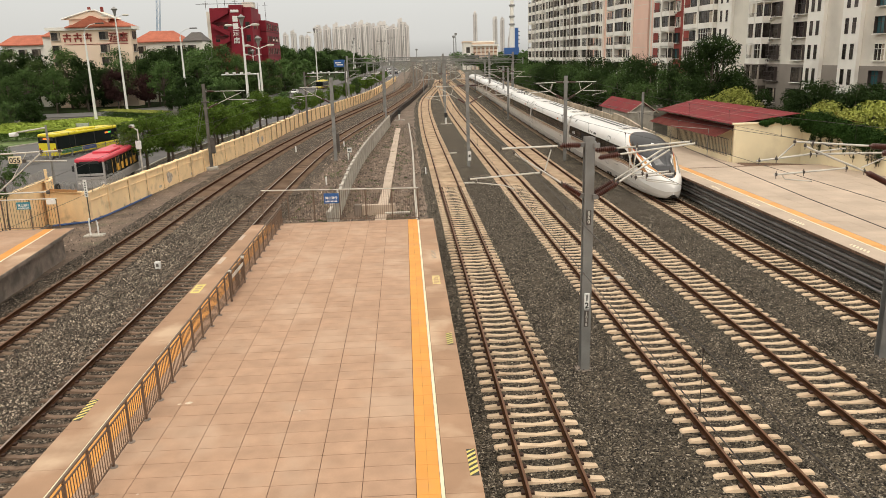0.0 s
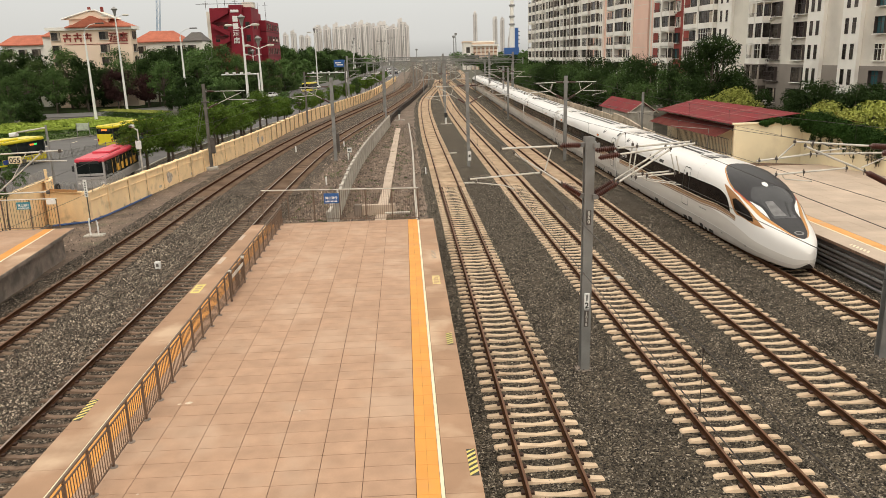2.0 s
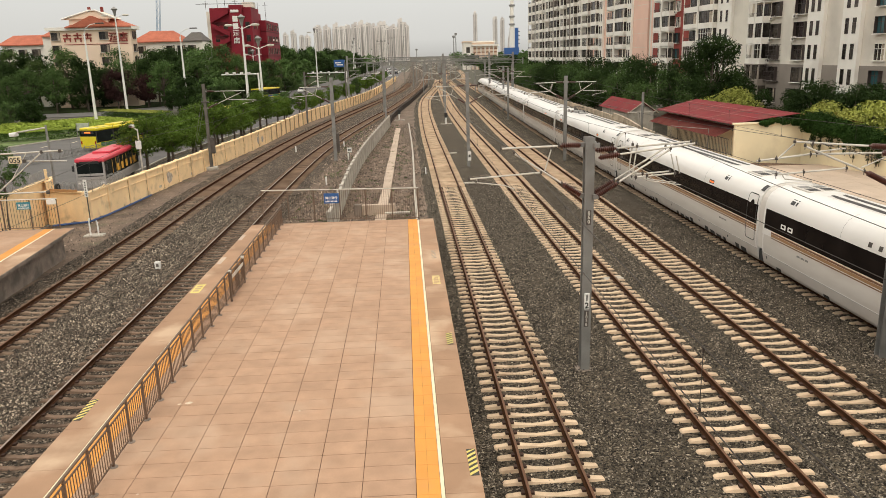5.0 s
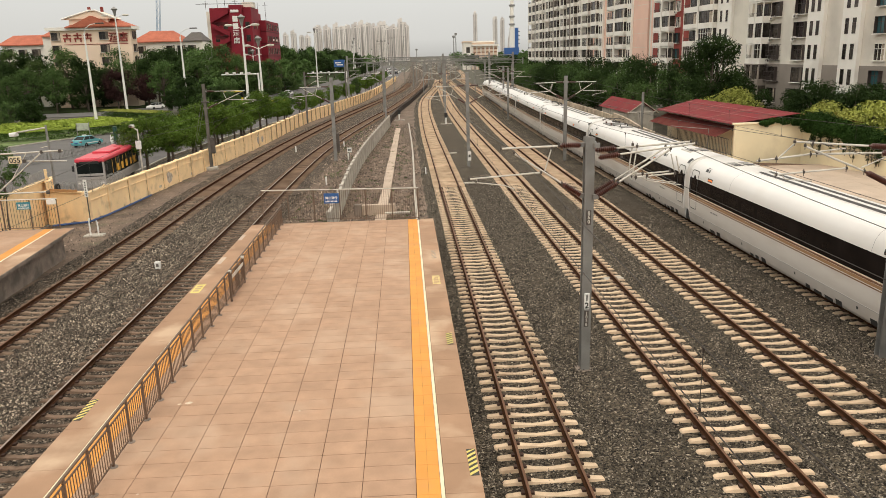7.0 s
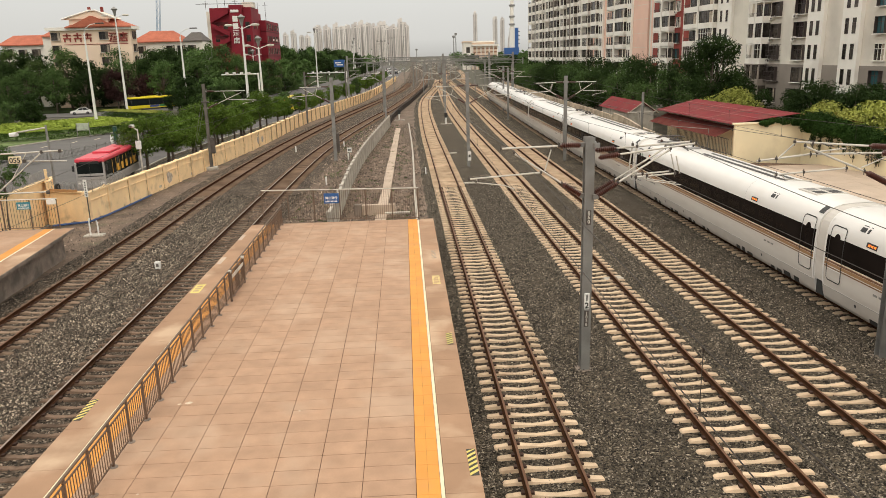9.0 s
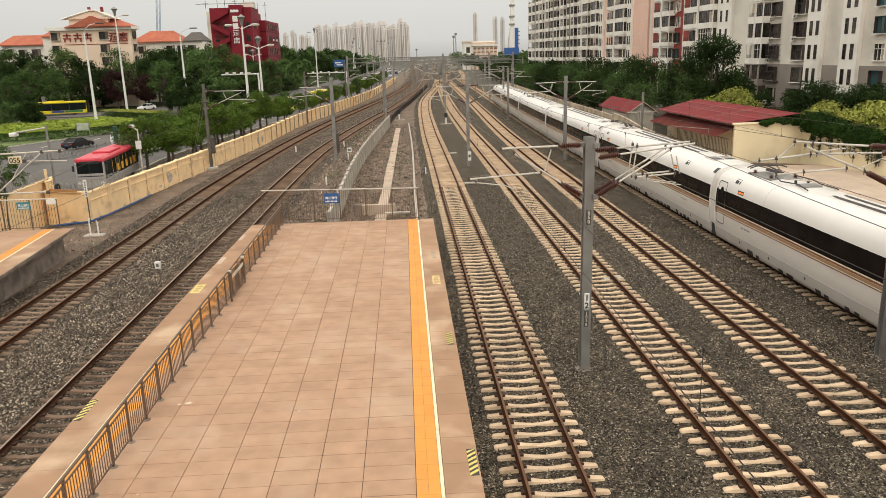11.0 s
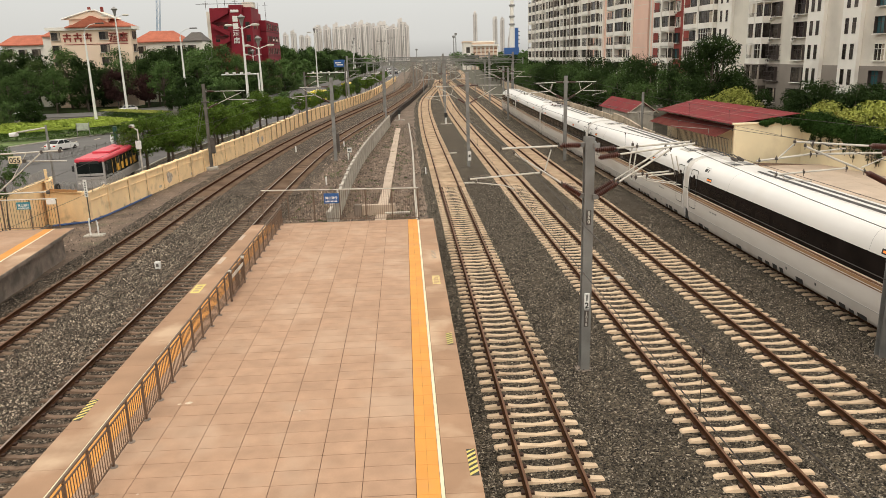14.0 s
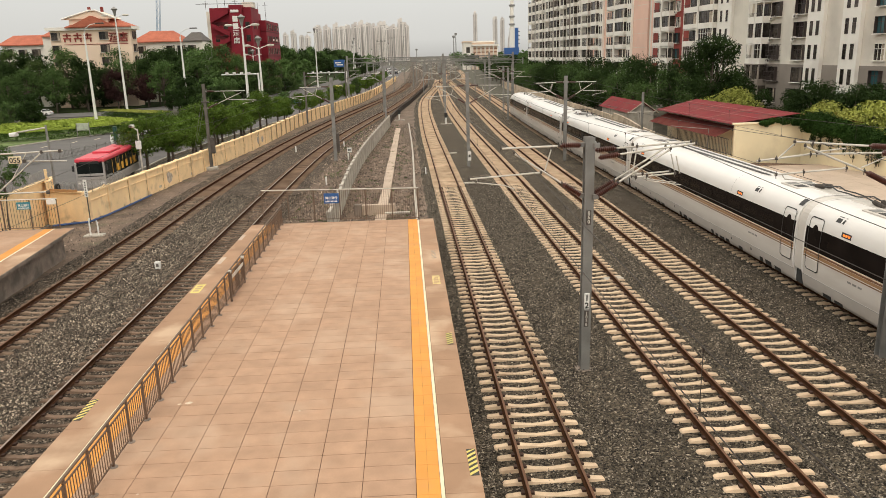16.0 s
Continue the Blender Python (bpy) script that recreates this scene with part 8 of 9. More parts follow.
# ---- plants ----
def leaf_material(name, color, spread=0.24):
    m = material(name, color, 0.65, var=0.25, scale=0.35, island_var=spread, obj_var=0.22, spec=0.05)
    return m


LEAF_STREET = leaf_material("street_tree_leaf", (0.090, 0.147, 0.024))
LEAF_DARK = leaf_material("dark_tree_leaf", (0.024, 0.043, 0.012))
LEAF_MID = leaf_material("broad_tree_leaf", (0.074, 0.124, 0.038))
LEAF_OLIVE = leaf_material("olive_tree_leaf", (0.072, 0.110, 0.034))
LEAF_PURPLE = leaf_material("purple_plum_leaf", (0.042, 0.020, 0.019))
LEAF_YELLOW = leaf_material("yellow_privet_leaf", (0.27, 0.34, 0.06), 0.15)
LEAF_LIME = leaf_material("lime_shrub_leaf", (0.33, 0.355, 0.085))
# Hedge green is darkened to carry the shade of the hedge sides.
LEAF_HEDGE = leaf_material("shade_green_hedge_leaf", (0.052, 0.095, 0.020))
LEAF_IVY = leaf_material("ivy_leaf", (0.026, 0.056, 0.011))
BARK = material("bark", (0.11, 0.085, 0.065), 0.95, var=0.3, scale=3.0, bump=0.4, bump_scale=20)


def leaf_cloud(name, centres, radii, per, size, mat, rs, flat=0.75):
    """Many small single leaves gathered in clumps: one mesh of folded quads."""
    centres, radii = np.array(centres, float), np.array(radii, float)
    n = len(centres) * per
    idx = np.repeat(np.arange(len(centres)), per)
    d = rs.normal(size=(n, 3))
    d /= np.linalg.norm(d, axis=1, keepdims=True)
    r = rs.uniform(0.25, 1.0, n) ** 0.45
    p = centres[idx] + d * (r * radii[idx])[:, None] * np.array([1, 1, flat])
    nrm = d * 1.0 + np.array([0, 0, 0.35]) + rs.normal(size=(n, 3)) * 0.35
    nrm /= np.linalg.norm(nrm, axis=1, keepdims=True)
    t = np.cross(nrm, rs.normal(size=(n, 3)))
    t /= np.linalg.norm(t, axis=1, keepdims=True) + 1e-9
    b = np.cross(nrm, t)
    s = rs.uniform(0.6, 1.25, n)[:, None] * size
    # a leaf: pointed, folded along its middle
    a = p - t * s
    c = p + t * s
    l = p + b * s * 0.45 + nrm * s * 0.18
    q = p - b * s * 0.45 + nrm * s * 0.18
    v = np.stack([a, l, c, q], 1).reshape(-1, 3)
    f = (np.array([[0, 1, 2], [0, 2, 3]])[None] + 4 * np.arange(n)[:, None, None]).reshape(-1, 3)
    me = bpy.data.meshes.new(name)
    me.from_pydata(v.tolist(), [], f.tolist())
    me.materials.append(mat)
    return me


def tree(name, h, crown_r, crown_h, mat, label, seed, clumps=34, per=46, leaf=0.2, trunk_r=0.12, category="tree", group="", low=0.28):
    rs = np.random.RandomState(seed)
    rnd = random.Random(seed)
    t = thing(name, pose(0, 0, 0))
    tagged(t, label, category, group)
    cz = h - crown_h / 2
    cs, rr, limbs = [], [], []
    for i in range(clumps):
        a = rnd.uniform(0, 2 * math.pi)
        z = rnd.uniform(-1, 1)
        e = math.sqrt(max(0.05, 1 - z * z * 0.9))
        k = rnd.uniform(0.25, 1.0) ** 0.6
        lop = 0.8 + 0.35 * math.sin(a * 2 + seed) * math.cos(a + seed * 1.7)
        x, y = crown_r * e * k * lop * math.cos(a), crown_r * e * k * lop * math.sin(a)
        cs.append((x, y, cz + z * crown_h * 0.44))
        rr.append(crown_r * rnd.uniform(0.22, 0.42))
        if i % 4 == 0:
            limbs.append((x, y, cz + z * crown_h * 0.4))
    bm = bmesh.new()
    lean = rnd.uniform(-0.15, 0.15)
    fork = max(h * low, h - crown_h * 0.85)
    tube(bm, [(0, 0, -0.3), (0.03, 0, fork * 0.5), (lean, 0.05, fork), (lean * 1.5, 0, h * 0.75)], trunk_r, 8, r1=trunk_r * 0.35)
    for x, y, z in limbs:
        tube(bm, [(lean, 0.05, fork * rnd.uniform(0.9, 1.15)), (x * 0.5, y * 0.5, (fork + z) / 2 + 0.1), (x * 0.9, y * 0.9, z)], trunk_r * 0.45, 5, r1=trunk_r * 0.12)
    part("trunk", bm, BARK, t, smooth=True)
    part("crown", leaf_cloud("crown", cs, rr, per, leaf, mat, rs), None, t)
    return t


def plant(models, spots, rnd, lo=0.85, hi=1.15, z=-0.85):
    """Sets copies of the model trees on their spots; each model stands on one spot itself."""
    used = set()
    for i, spot in enumerate(spots):
        x, y = spot[0], spot[1]
        s = spot[2] if len(spot) > 2 else rnd.uniform(lo, hi)
        k = rnd.randrange(len(models))
        m = Matrix.Translation((x, y, spot[3] if len(spot) > 3 else z)) @ Matrix.Rotation(rnd.uniform(0, 6.28), 4, "Z")
        sc = Matrix.Diagonal((s, s, s * rnd.uniform(0.94, 1.06), 1))
        if k not in used:
            used.add(k)
            ob = models[k]
            ob.matrix_world = m @ sc
        else:
            src = models[k]
            keep = src.scale.copy()
            src.scale = sc.to_scale()
            ob = copy_thing(src, m)
            src.scale = keep
    for k, ob in enumerate(models):
        if k not in used:
            ob.matrix_world = Matrix.Translation((-70 - 9 * k, 260, z))


def street_trees():
    rnd = random.Random(31)
    models = [tree("street_tree", 5.8, 2.4, 3.7, LEAF_STREET, "leafy green street tree with slim trunk behind the wall", 40 + i, 46, 120, 0.135, 0.2, group="street trees along the wall") for i in range(3)]
    spots, y = [(-26.9, 78.5, 1.0)], 82.5
    while y < 340:
        spots.append((curve_at(WALL_KNOTS, y) - 5.4 + rnd.uniform(-0.5, 0.5), y, rnd.uniform(0.86, 1.1) * (1.0 if y < 132 else 0.8)))
        y += rnd.uniform(3.6, 5.0) if y < 132 else rnd.uniform(9.0, 16.0)
    spots += [(-27.0, 86.0, 1.05), (-26.4, 95.0, 0.95), (-25.8, 104.0, 1.0)]
    plant(models, spots, rnd)
    # a plumper dark one
    p = [tree("street_tree", 5.4, 1.7, 4.2, LEAF_MID, "rounded dark green street tree behind the wall", 61, 42, 120, 0.14, 0.1, group="street trees along the wall")]
    plant(p, [(-21.2, 136.5, 1.05), (-13.4, 214, 1.0)], rnd)


def park_trees():
    rnd = random.Random(77)
    big = [tree("park_tree", 11.5, 4.3, 8.5, m, "large dark leafy tree in the park by the road", 80 + i, 50, 62, 0.27, 0.24, group="trees in the park") for i, m in enumerate((LEAF_MID, LEAF_OLIVE, LEAF_DARK, LEAF_MID))]
    spots = []
    for row, (y0, dx) in enumerate(((196, 0), (186, 3), (176, 1.5))):
        x = -150 + dx
        while x < -58 + (y0 - 186) * 0.35:
            s = (1.30, 1.08, 0.84)[row] * rnd.uniform(0.88, 1.12)
            spots.append((x + rnd.uniform(-1, 1), y0 + 9 + rnd.uniform(-3, 3), s))
            x += (6.8, 6.2, 6.0)[row]
    # along the far carriageway, towards the towers
    y = 206
    while y < 700:
        xr = curve_at([(200, -62), (250, -58), (310, -52), (400, -48), (560, -42), (900, -35)], y)
        for k in range(2):
            spots.append((xr - 4 - 8 * k + rnd.uniform(-1.5, 1.5), y + rnd.uniform(-3, 3), rnd.uniform(0.95, 1.2) * (1.0 if y < 250 else 1.3)))
        y += 9 if y < 330 else 22
    spots += [(54.0, 545, 0.7), (59.0, 548, 0.75), (64.5, 545, 0.85), (69.0, 543, 0.8), (48.5, 546, 1.0), (45.3, 548, 0.95), (51.3, 546, 0.95), (74.0, 560, 0.8), (79, 575, 0.8), (84.0, 580, 0.85), (90.0, 585, 0.9)]
    y = 330
    while y < 640:
        spots.append((curve_at([(300, -27.5), (400, -25), (560, -22), (900, -16)], y) + rnd.uniform(-0.5, 0.5), y, rnd.uniform(0.4, 0.6)))
        y += 13
    spots = [q for q in spots if not (-72 < q[0] < -46 and 262 < q[1] < 330)]
    spots += [(-42.5, 332, 1.1), (-41.0, 362, 1.1), (-39.5, 395, 1.05), (-38.5, 428, 1.1), (-37.5, 470, 1.1), (-36.0, 520, 1.15), (-34.5, 575, 1.2)]
    spots += [(-64, 226, 1.4), (-59, 229, 1.42), (-54.5, 233, 1.35), (-62, 221, 1.35), (-56.5, 224, 1.3), (-68, 224, 1.4), (-49.5, 231, 1.15), (-45.5, 237, 0.92), (-43, 247, 0.9), (-51, 242, 1.0), (-48.5, 252, 0.95), (-46, 264, 1.0), (-44, 280, 1.0), (-42, 298, 1.0), (-40, 318, 1.0)]
    far = [tree("park_tree", 11.5, 4.3, 8.5, m, "distant dark leafy tree by the road", 95 + i, 46, 36, 0.42, 0.24, group="trees in the park") for i, m in enumerate((LEAF_MID, LEAF_DARK))]
    plant(big, [q for q in spots if q[1] < 270 and not (q[1] < 203 and -0.40 < q[0] / q[1] < -0.33)] + [(-77.5, 199.5, 0.92), (-72.3, 200.0, 0.98), (-67.0, 203.0, 1.02)], rnd)
    plant(far, [q for q in spots if q[1] >= 270], rnd)
    mid = [tree("park_shrub_tree", 5.0, 2.3, 4.4, m, "low bushy tree on the road island", 120 + i, 42, 66, 0.18, 0.1, group="bushy trees on the island") for i, m in enumerate((LEAF_MID, LEAF_OLIVE, LEAF_DARK))]
    spots = []
    for x, y in [(-95 + 4.3 * i, 156 - 0.22 * i * 4.3 + rnd.uniform(-3, 3)) for i in range(12)]:
        spots.append((x, y, rnd.uniform(0.85, 1.25)))
    for x, y in [(-90 + 4.0 * i, 142 + rnd.uniform(-2.5, 3)) for i in range(8)]:
        spots.append((x, y, rnd.uniform(0.6, 0.95)))
    for x, y in [(-82, 130), (-75, 127), (-70, 132), (-66, 137), (-45, 165), (-42, 158), (-60, 164), (-56.5, 169), (-53, 175), (-50, 180), (-79, 206), (-71, 212), (-67, 216), (-63, 215), (-58.5, 221), (-83, 204), (-87, 207), (-55, 222.5), (-51.5, 226), (-48, 230), (-45, 235), (-42.5, 241), (-40.8, 248), (-39.5, 256), (-38.8, 265), (-38.2, 275), (-57.5, 236), (-52, 238), (-48, 243)]:
        spots.append((x, y, rnd.uniform(0.8, 1.3)))
    spots = [q for q in spots if not (q[1] < 170 and -0.462 < q[0] / q[1] < -0.30)]
    spots += [(-104 + 5.5 * i, 197 + rnd.uniform(-3, 3), rnd.uniform(1.1, 1.4)) for i in range(6)]
    spots += [(-44.5, 157, 1.5), (-41.8, 164, 1.55), (-47.0, 170, 1.5), (-40.0, 174, 1.5), (-45.0, 180, 1.5)]
    plant(mid, spots, rnd)
    plum = [tree("plum_tree", 6.0, 3.0, 4.6, LEAF_PURPLE, "dark purple-leaved plum tree in the park", 150, 40, 110, 0.17, 0.14, group="purple plum trees")]
    plant(plum, [(-70.8, 191.5, 1.55), (-65.0, 196.0, 1.3)], rnd)


def clipped(name, path, w, h, mat_side, mat_top, label, seed, z=-0.8, gap=0.55, leaf=0.12):
    """A clipped hedge: leaves packed along a band, with a paler top growth."""
    rs = np.random.RandomState(seed)
    t = thing(name, pose(0, 0, 0))
    tagged(t, label, "hedge")
    pts, top = [], []
    for (x0, y0), (x1, y1) in zip(path, path[1:]):
        L = math.dist((x0, y0), (x1, y1))
        n = int(L / gap)
        nx, ny = -(y1 - y0) / L, (x1 - x0) / L
        for i in range(n):
            u = i / n
            for k in range(max(2, int(w / gap))):
                o = (k / max(1, int(w / gap) - 1) - 0.5) * w
                pts.append((x0 + (x1 - x0) * u + nx * o, y0 + (y1 - y0) * u + ny * o, z + h * 0.42))
                top.append((x0 + (x1 - x0) * u + nx * o, y0 + (y1 - y0) * u + ny * o, z + h * 0.95))
    # Body leaves are darker in colour for the shaded side.
    part("hedge_body", leaf_cloud("hedge_body", pts, [h * 0.5] * len(pts), 40, 0.11, mat_side, rs, 1.0), None, t)
    part("hedge_top", leaf_cloud("hedge_top", top, [gap * 0.7] * len(top), 40, leaf, mat_top, rs, 0.35), None, t, "paler young leaves on top")


def hedges():
    clipped("hedge", [(-72, 113.5), (-61.2, 116.2), (-57.3, 116.7), (-54.3, 118.6), (-51.4, 121.7), (-48.2, 125.2), (-46.2, 127.6)], 2.2, 1.6, LEAF_HEDGE, LEAF_YELLOW, "clipped green hedge with yellow young growth along the road", 9)
    clipped("hedge", [(-84, 121), (-70, 128), (-60, 134), (-52, 143)], 15.0, 1.25, LEAF_HEDGE, LEAF_YELLOW, "broad yellow privet bed on the road island", 10, gap=1.0, leaf=0.24)
    clipped("hedge", [(-64, 167), (-57, 161), (-48.5, 154)], 3.4, 1.5, LEAF_HEDGE, LEAF_LIME, "lime green shrub bed on the road island", 11)


def east_trees():
    rnd = random.Random(55)
    models = [tree("lineside_tree", 9.5, 4.0, 7.6, m, "dense dark green tree between railway and apartments", 200 + i, 50, 84, 0.2, 0.2, group="trees before the apartments") for i, m in enumerate((LEAF_DARK, LEAF_MID, LEAF_DARK))]
    spots = []
    y = 112
    while y < 480:
        for k in range(2):
            x = curve_at([(100, 37), (150, 34.5), (200, 35), (260, 37.5), (320, 38.5), (480, 50)], y) + 4.8 * k + rnd.uniform(-1, 1)
            spots.append((x, y + rnd.uniform(-2, 2), rnd.uniform(0.72, 0.98) * (0.92 if k == 0 else 1.08)))
        y += 6 if y < 190 else 10
    spots += [(39, 92, 0.72), (43, 98, 0.85), (47, 104, 0.8), (41, 103, 0.95), (38.0, 88, 0.62)]
    far = [tree("lineside_tree", 9.5, 4.0, 7.6, m, "dense dark green tree between railway and apartments", 210 + i, 46, 46, 0.32, 0.2, group="trees before the apartments") for i, m in enumerate((LEAF_DARK, LEAF_MID))]
    plant(models, [q for q in spots if q[1] < 185], rnd)
    plant(far, [q for q in spots if q[1] >= 185], rnd)
    tall = [tree("tall_tree", 13.2, 4.3, 9.5, LEAF_DARK, "tall dark broad-leaved tree before the apartments", 230, 60, 150, 0.2, 0.25)]
    plant(tall, [(38.6, 94.0, 1.0)], rnd)
    con = [tree("cedar", 7.5, 2.6, 6.8, LEAF_DARK, "dark cedar in front of the apartment block", 240 + i, 60, 90, 0.14, 0.14, group="cedars") for i in range(2)]
    plant(con, [(45.5, 80, 1.0), (44.2, 82.5, 0.85), (47.5, 74, 1.0), (48.8, 76, 0.9), (46, 88, 0.8), (43.5, 90, 0.8), (49.0, 69.5, 0.95), (50.4, 72, 0.9), (50.6, 67, 0.9), (48.0, 84, 0.75), (42.5, 96, 0.9), (42.0, 76.0, 1.05), (43.0, 70.2, 1.0), (44.6, 72.0, 0.95), (42.8, 66.2, 0.95), (44.2, 67.6, 1.0), (45.8, 69.6, 1.0), (46.6, 66.4, 0.95)], rnd)
    lime = [tree("lime_shrub", 4.6, 2.0, 3.6, LEAF_LIME, "bright yellow-green shrub tree behind the platform wall", 250 + i, 34, 66, 0.13, 0.09, group="yellow-green shrubs") for i in range(2)]
    plant(lime, [(38.2, 62, 1.15), (40.6, 64.5, 1.25), (42.6, 61.5, 1.2), (40.2, 59.0, 1.1), (43.2, 66.5, 1.2), (37.0, 58.8, 1.0), (42.8, 57.6, 1.15), (45.5, 62, 1.2), (36.2, 60.6, 1.25), (37.6, 64.0, 1.3), (39.6, 61.0, 1.3), (41.5, 60.0, 1.35), (36.3, 83, 1.42), (38.5, 84.5, 1.4), (34.7, 84.2, 1.3), (40.2, 71.0, 1.2), (38.6, 69.5, 1.2), (39.3, 67.5, 1.25)], rnd)


def wall_tree():
    t = [tree("wall_tree", 6.9, 1.25, 3.4, LEAF_MID, "young leafy tree growing beside the wall end", 300, 26, 90, 0.09, 0.06, low=0.4)]
    plant(t, [(-24.7, 46.3, 1.0)], random.Random(3))


def ivy():
    rs = np.random.RandomState(5)
    rnd = random.Random(6)
    t = thing("ivy", pose(0, 0, 0))
    tagged(t, "dark green ivy hanging over the cream wall", "ivy")
    cs, rr = [], []
    for i in range(460):
        u = rnd.random() ** 1.2
        x, y = 31.5 + 4.2 * u, 57.7 - 16.0 * u
        cs.append((x + rnd.uniform(-0.3, 0.9), y + rnd.uniform(-0.3, 0.6), 4.55 - 1.0 * min(1.0, u / 0.4) + rnd.uniform(-0.42, 0.42)))
        rr.append(rnd.uniform(0.34, 0.66))
    for i in range(26):
        u = rnd.random()
        cs.append((28.2 + 3.4 * u, 58.45, 4.4 + rnd.uniform(-0.1, 0.15)))
        rr.append(rnd.uniform(0.12, 0.3))
    part("foliage", leaf_cloud("foliage", cs, rr, 120, 0.1, LEAF_IVY, rs, 1.0), None, t)
    cs, rr = [], []
    for i in range(40):
        u = rnd.random()
        x, y = 32.0 + 2.6 * u - 0.2, 57.4 - 13.5 * u
        L = rnd.uniform(0.5, 1.7)
        bm = bmesh.new()
        tube(bm, [(x, y, 3.4), (x - 0.03, y, 3.4 - L)], 0.025, 4)
        part("stem", bm, BARK, t)
        for k in range(4):
            cs.append((x - 0.08, y, 3.4 - L * k / 4))
            rr.append(0.16)
    part("trailing_leaves", leaf_cloud("trailing", cs, rr, 20, 0.07, LEAF_DARK, rs, 1.0), None, t)


def far_woods():
    rs = np.random.RandomState(15)
    cs, rr = [], []
    for i in range(900):
        y = rs.uniform(700, 1900)
        side = rs.rand() < 0.5
        x = rs.uniform(-520, -34 + (y - 700) * 0.01) if side else rs.uniform(50 + (y - 700) * 0.055, 480)
        cs.append((x, y, rs.uniform(1, 9)))
        rr.append(rs.uniform(5, 9))
    me = leaf_cloud("far_woods", cs, rr, 34, 2.0, LEAF_MID, rs, 0.8)
    tagged(part("far_woods", me, None), "distant belt of dull green trees along the horizon", "woods", kind="stuff")
    # weeds on rubble and ballast edge
    cs, rr = [], []
    for i in range(220):
        y = 43.5 + 75 * rs.rand() ** 1.4
        cs.append((rs.choice([rs.uniform(-8.2, -5.2), rs.uniform(-4.2, 0.2)]), y, -0.22))
        rr.append(rs.uniform(0.12, 0.4))
    tagged(part("weeds", leaf_cloud("weeds", cs, rr, 26, 0.055, LEAF_OLIVE, rs, 0.5), None), "low weeds growing in the rubble", "weeds", kind="stuff")


street_trees()
park_trees()
hedges()
east_trees()
wall_tree()
ivy()
far_woods()

# ---- street beyond the wall ----
def strip(name, left, right, z, mat, label, thick=0.2, category="road"):
    """A road deck between two lines of ground points."""
    bm = bmesh.new()
    L = [bm.verts.new((x, y, z)) for x, y in left]
    R = [bm.verts.new((x, y, z)) for x, y in right]
    L2 = [bm.verts.new((x, y, z - thick)) for x, y in left]
    R2 = [bm.verts.new((x, y, z - thick)) for x, y in right]
    for i in range(len(L) - 1):
        bm.faces.new((L[i], R[i], R[i + 1], L[i + 1]))
        bm.faces.new((L2[i], L[i], L[i + 1], L2[i + 1]))
        bm.faces.new((R[i], R2[i], R2[i + 1], R[i + 1]))
    bmesh.ops.recalc_face_normals(bm, faces=bm.faces)
    return tagged(part(name, bm, mat), label, category, kind="structure")


ROAD_L = [(-86, 40), (-72, 70), (-60, 95), (-54.5, 112), (-49, 124), (-42, 140), (-36.5, 160), (-33.5, 185), (-31, 215), (-28, 250), (-25.5, 330), (-21, 500), (-13, 900)]
ROAD_R = [(-42, 40), (-30, 58), (-28.5, 75), (-28.8, 90), (-27.5, 107), (-25.4, 123), (-22.8, 143), (-19.8, 167), (-16.8, 195), (-14.0, 230), (-11.0, 270), (-7.2, 335), (0.5, 500), (12, 900)]
strip("road", ROAD_L, ROAD_R, -0.8, ASPHALT, "grey asphalt street beyond the cream wall")
FAR_L = [(-150, 184), (-92, 181), (-73, 184), (-62, 201), (-54, 216), (-43, 245), (-37.5, 310), (-34, 400), (-31, 560), (-24, 900)]
FAR_R = [(-150, 171), (-88, 169), (-66, 170), (-52, 189), (-42, 206), (-31, 240), (-28.5, 310), (-26.5, 400), (-23, 560), (-15, 900)]
strip("road_far", FAR_L, FAR_R, -0.8, ASPHALT, "far carriageway of the street behind the hedges")
LAWN_L = [(-150, 60), (-110, 100), (-96, 122), (-76, 134), (-62, 146), (-52, 160)]
LAWN_R = [(-88, 44), (-72, 76), (-60.8, 96), (-55.2, 112), (-49.6, 125), (-42.6, 141)]
strip("lawn", LAWN_L, LAWN_R, -0.72, GRASS, "mown green lawn on the road island", category="lawn")
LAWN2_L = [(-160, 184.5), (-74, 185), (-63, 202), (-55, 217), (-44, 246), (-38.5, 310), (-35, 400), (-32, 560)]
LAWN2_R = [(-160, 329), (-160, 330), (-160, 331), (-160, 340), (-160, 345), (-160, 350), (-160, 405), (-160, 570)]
strip("lawn_far", LAWN2_R, LAWN2_L, -0.74, GRASS_DARK, "grass under the park trees, darkened in colour for their shade", category="lawn")


def kerb(name, pts, label):
    bm = bmesh.new()
    sweep(bm, [(-0.12, -0.3), (0.12, -0.3), (0.12, 0.14), (-0.12, 0.14)], [(x, y, -0.8) for x, y in pts])
    bmesh.ops.recalc_face_normals(bm, faces=bm.faces)
    tagged(part(name, bm, CONCRETE), label, "kerb", kind="structure")


kerb("kerb_island", [(x - 0.15, y) for x, y in ROAD_L[1:7]], "pale concrete kerb of the road island")
kerb("kerb_wall_side", [(x + 0.15, y) for x, y in ROAD_R[1:]], "pale concrete kerb beside the street trees")
bm = bmesh.new()
for off in (5.5,):
    for (x0, y0), (x1, y1) in zip(ROAD_L[2:9], ROAD_L[3:10]):
        n = 3
        for i in range(n):
            a, b = i / n, (i + 0.5) / n
            ax, ay, bx, by = x0 + off + (x1 - x0) * a, y0 + (y1 - y0) * a, x0 + off + (x1 - x0) * b, y0 + (y1 - y0) * b
            box(bm, min(ax, bx), min(ax, bx) + 0.16, ay, by, -0.8, -0.795)
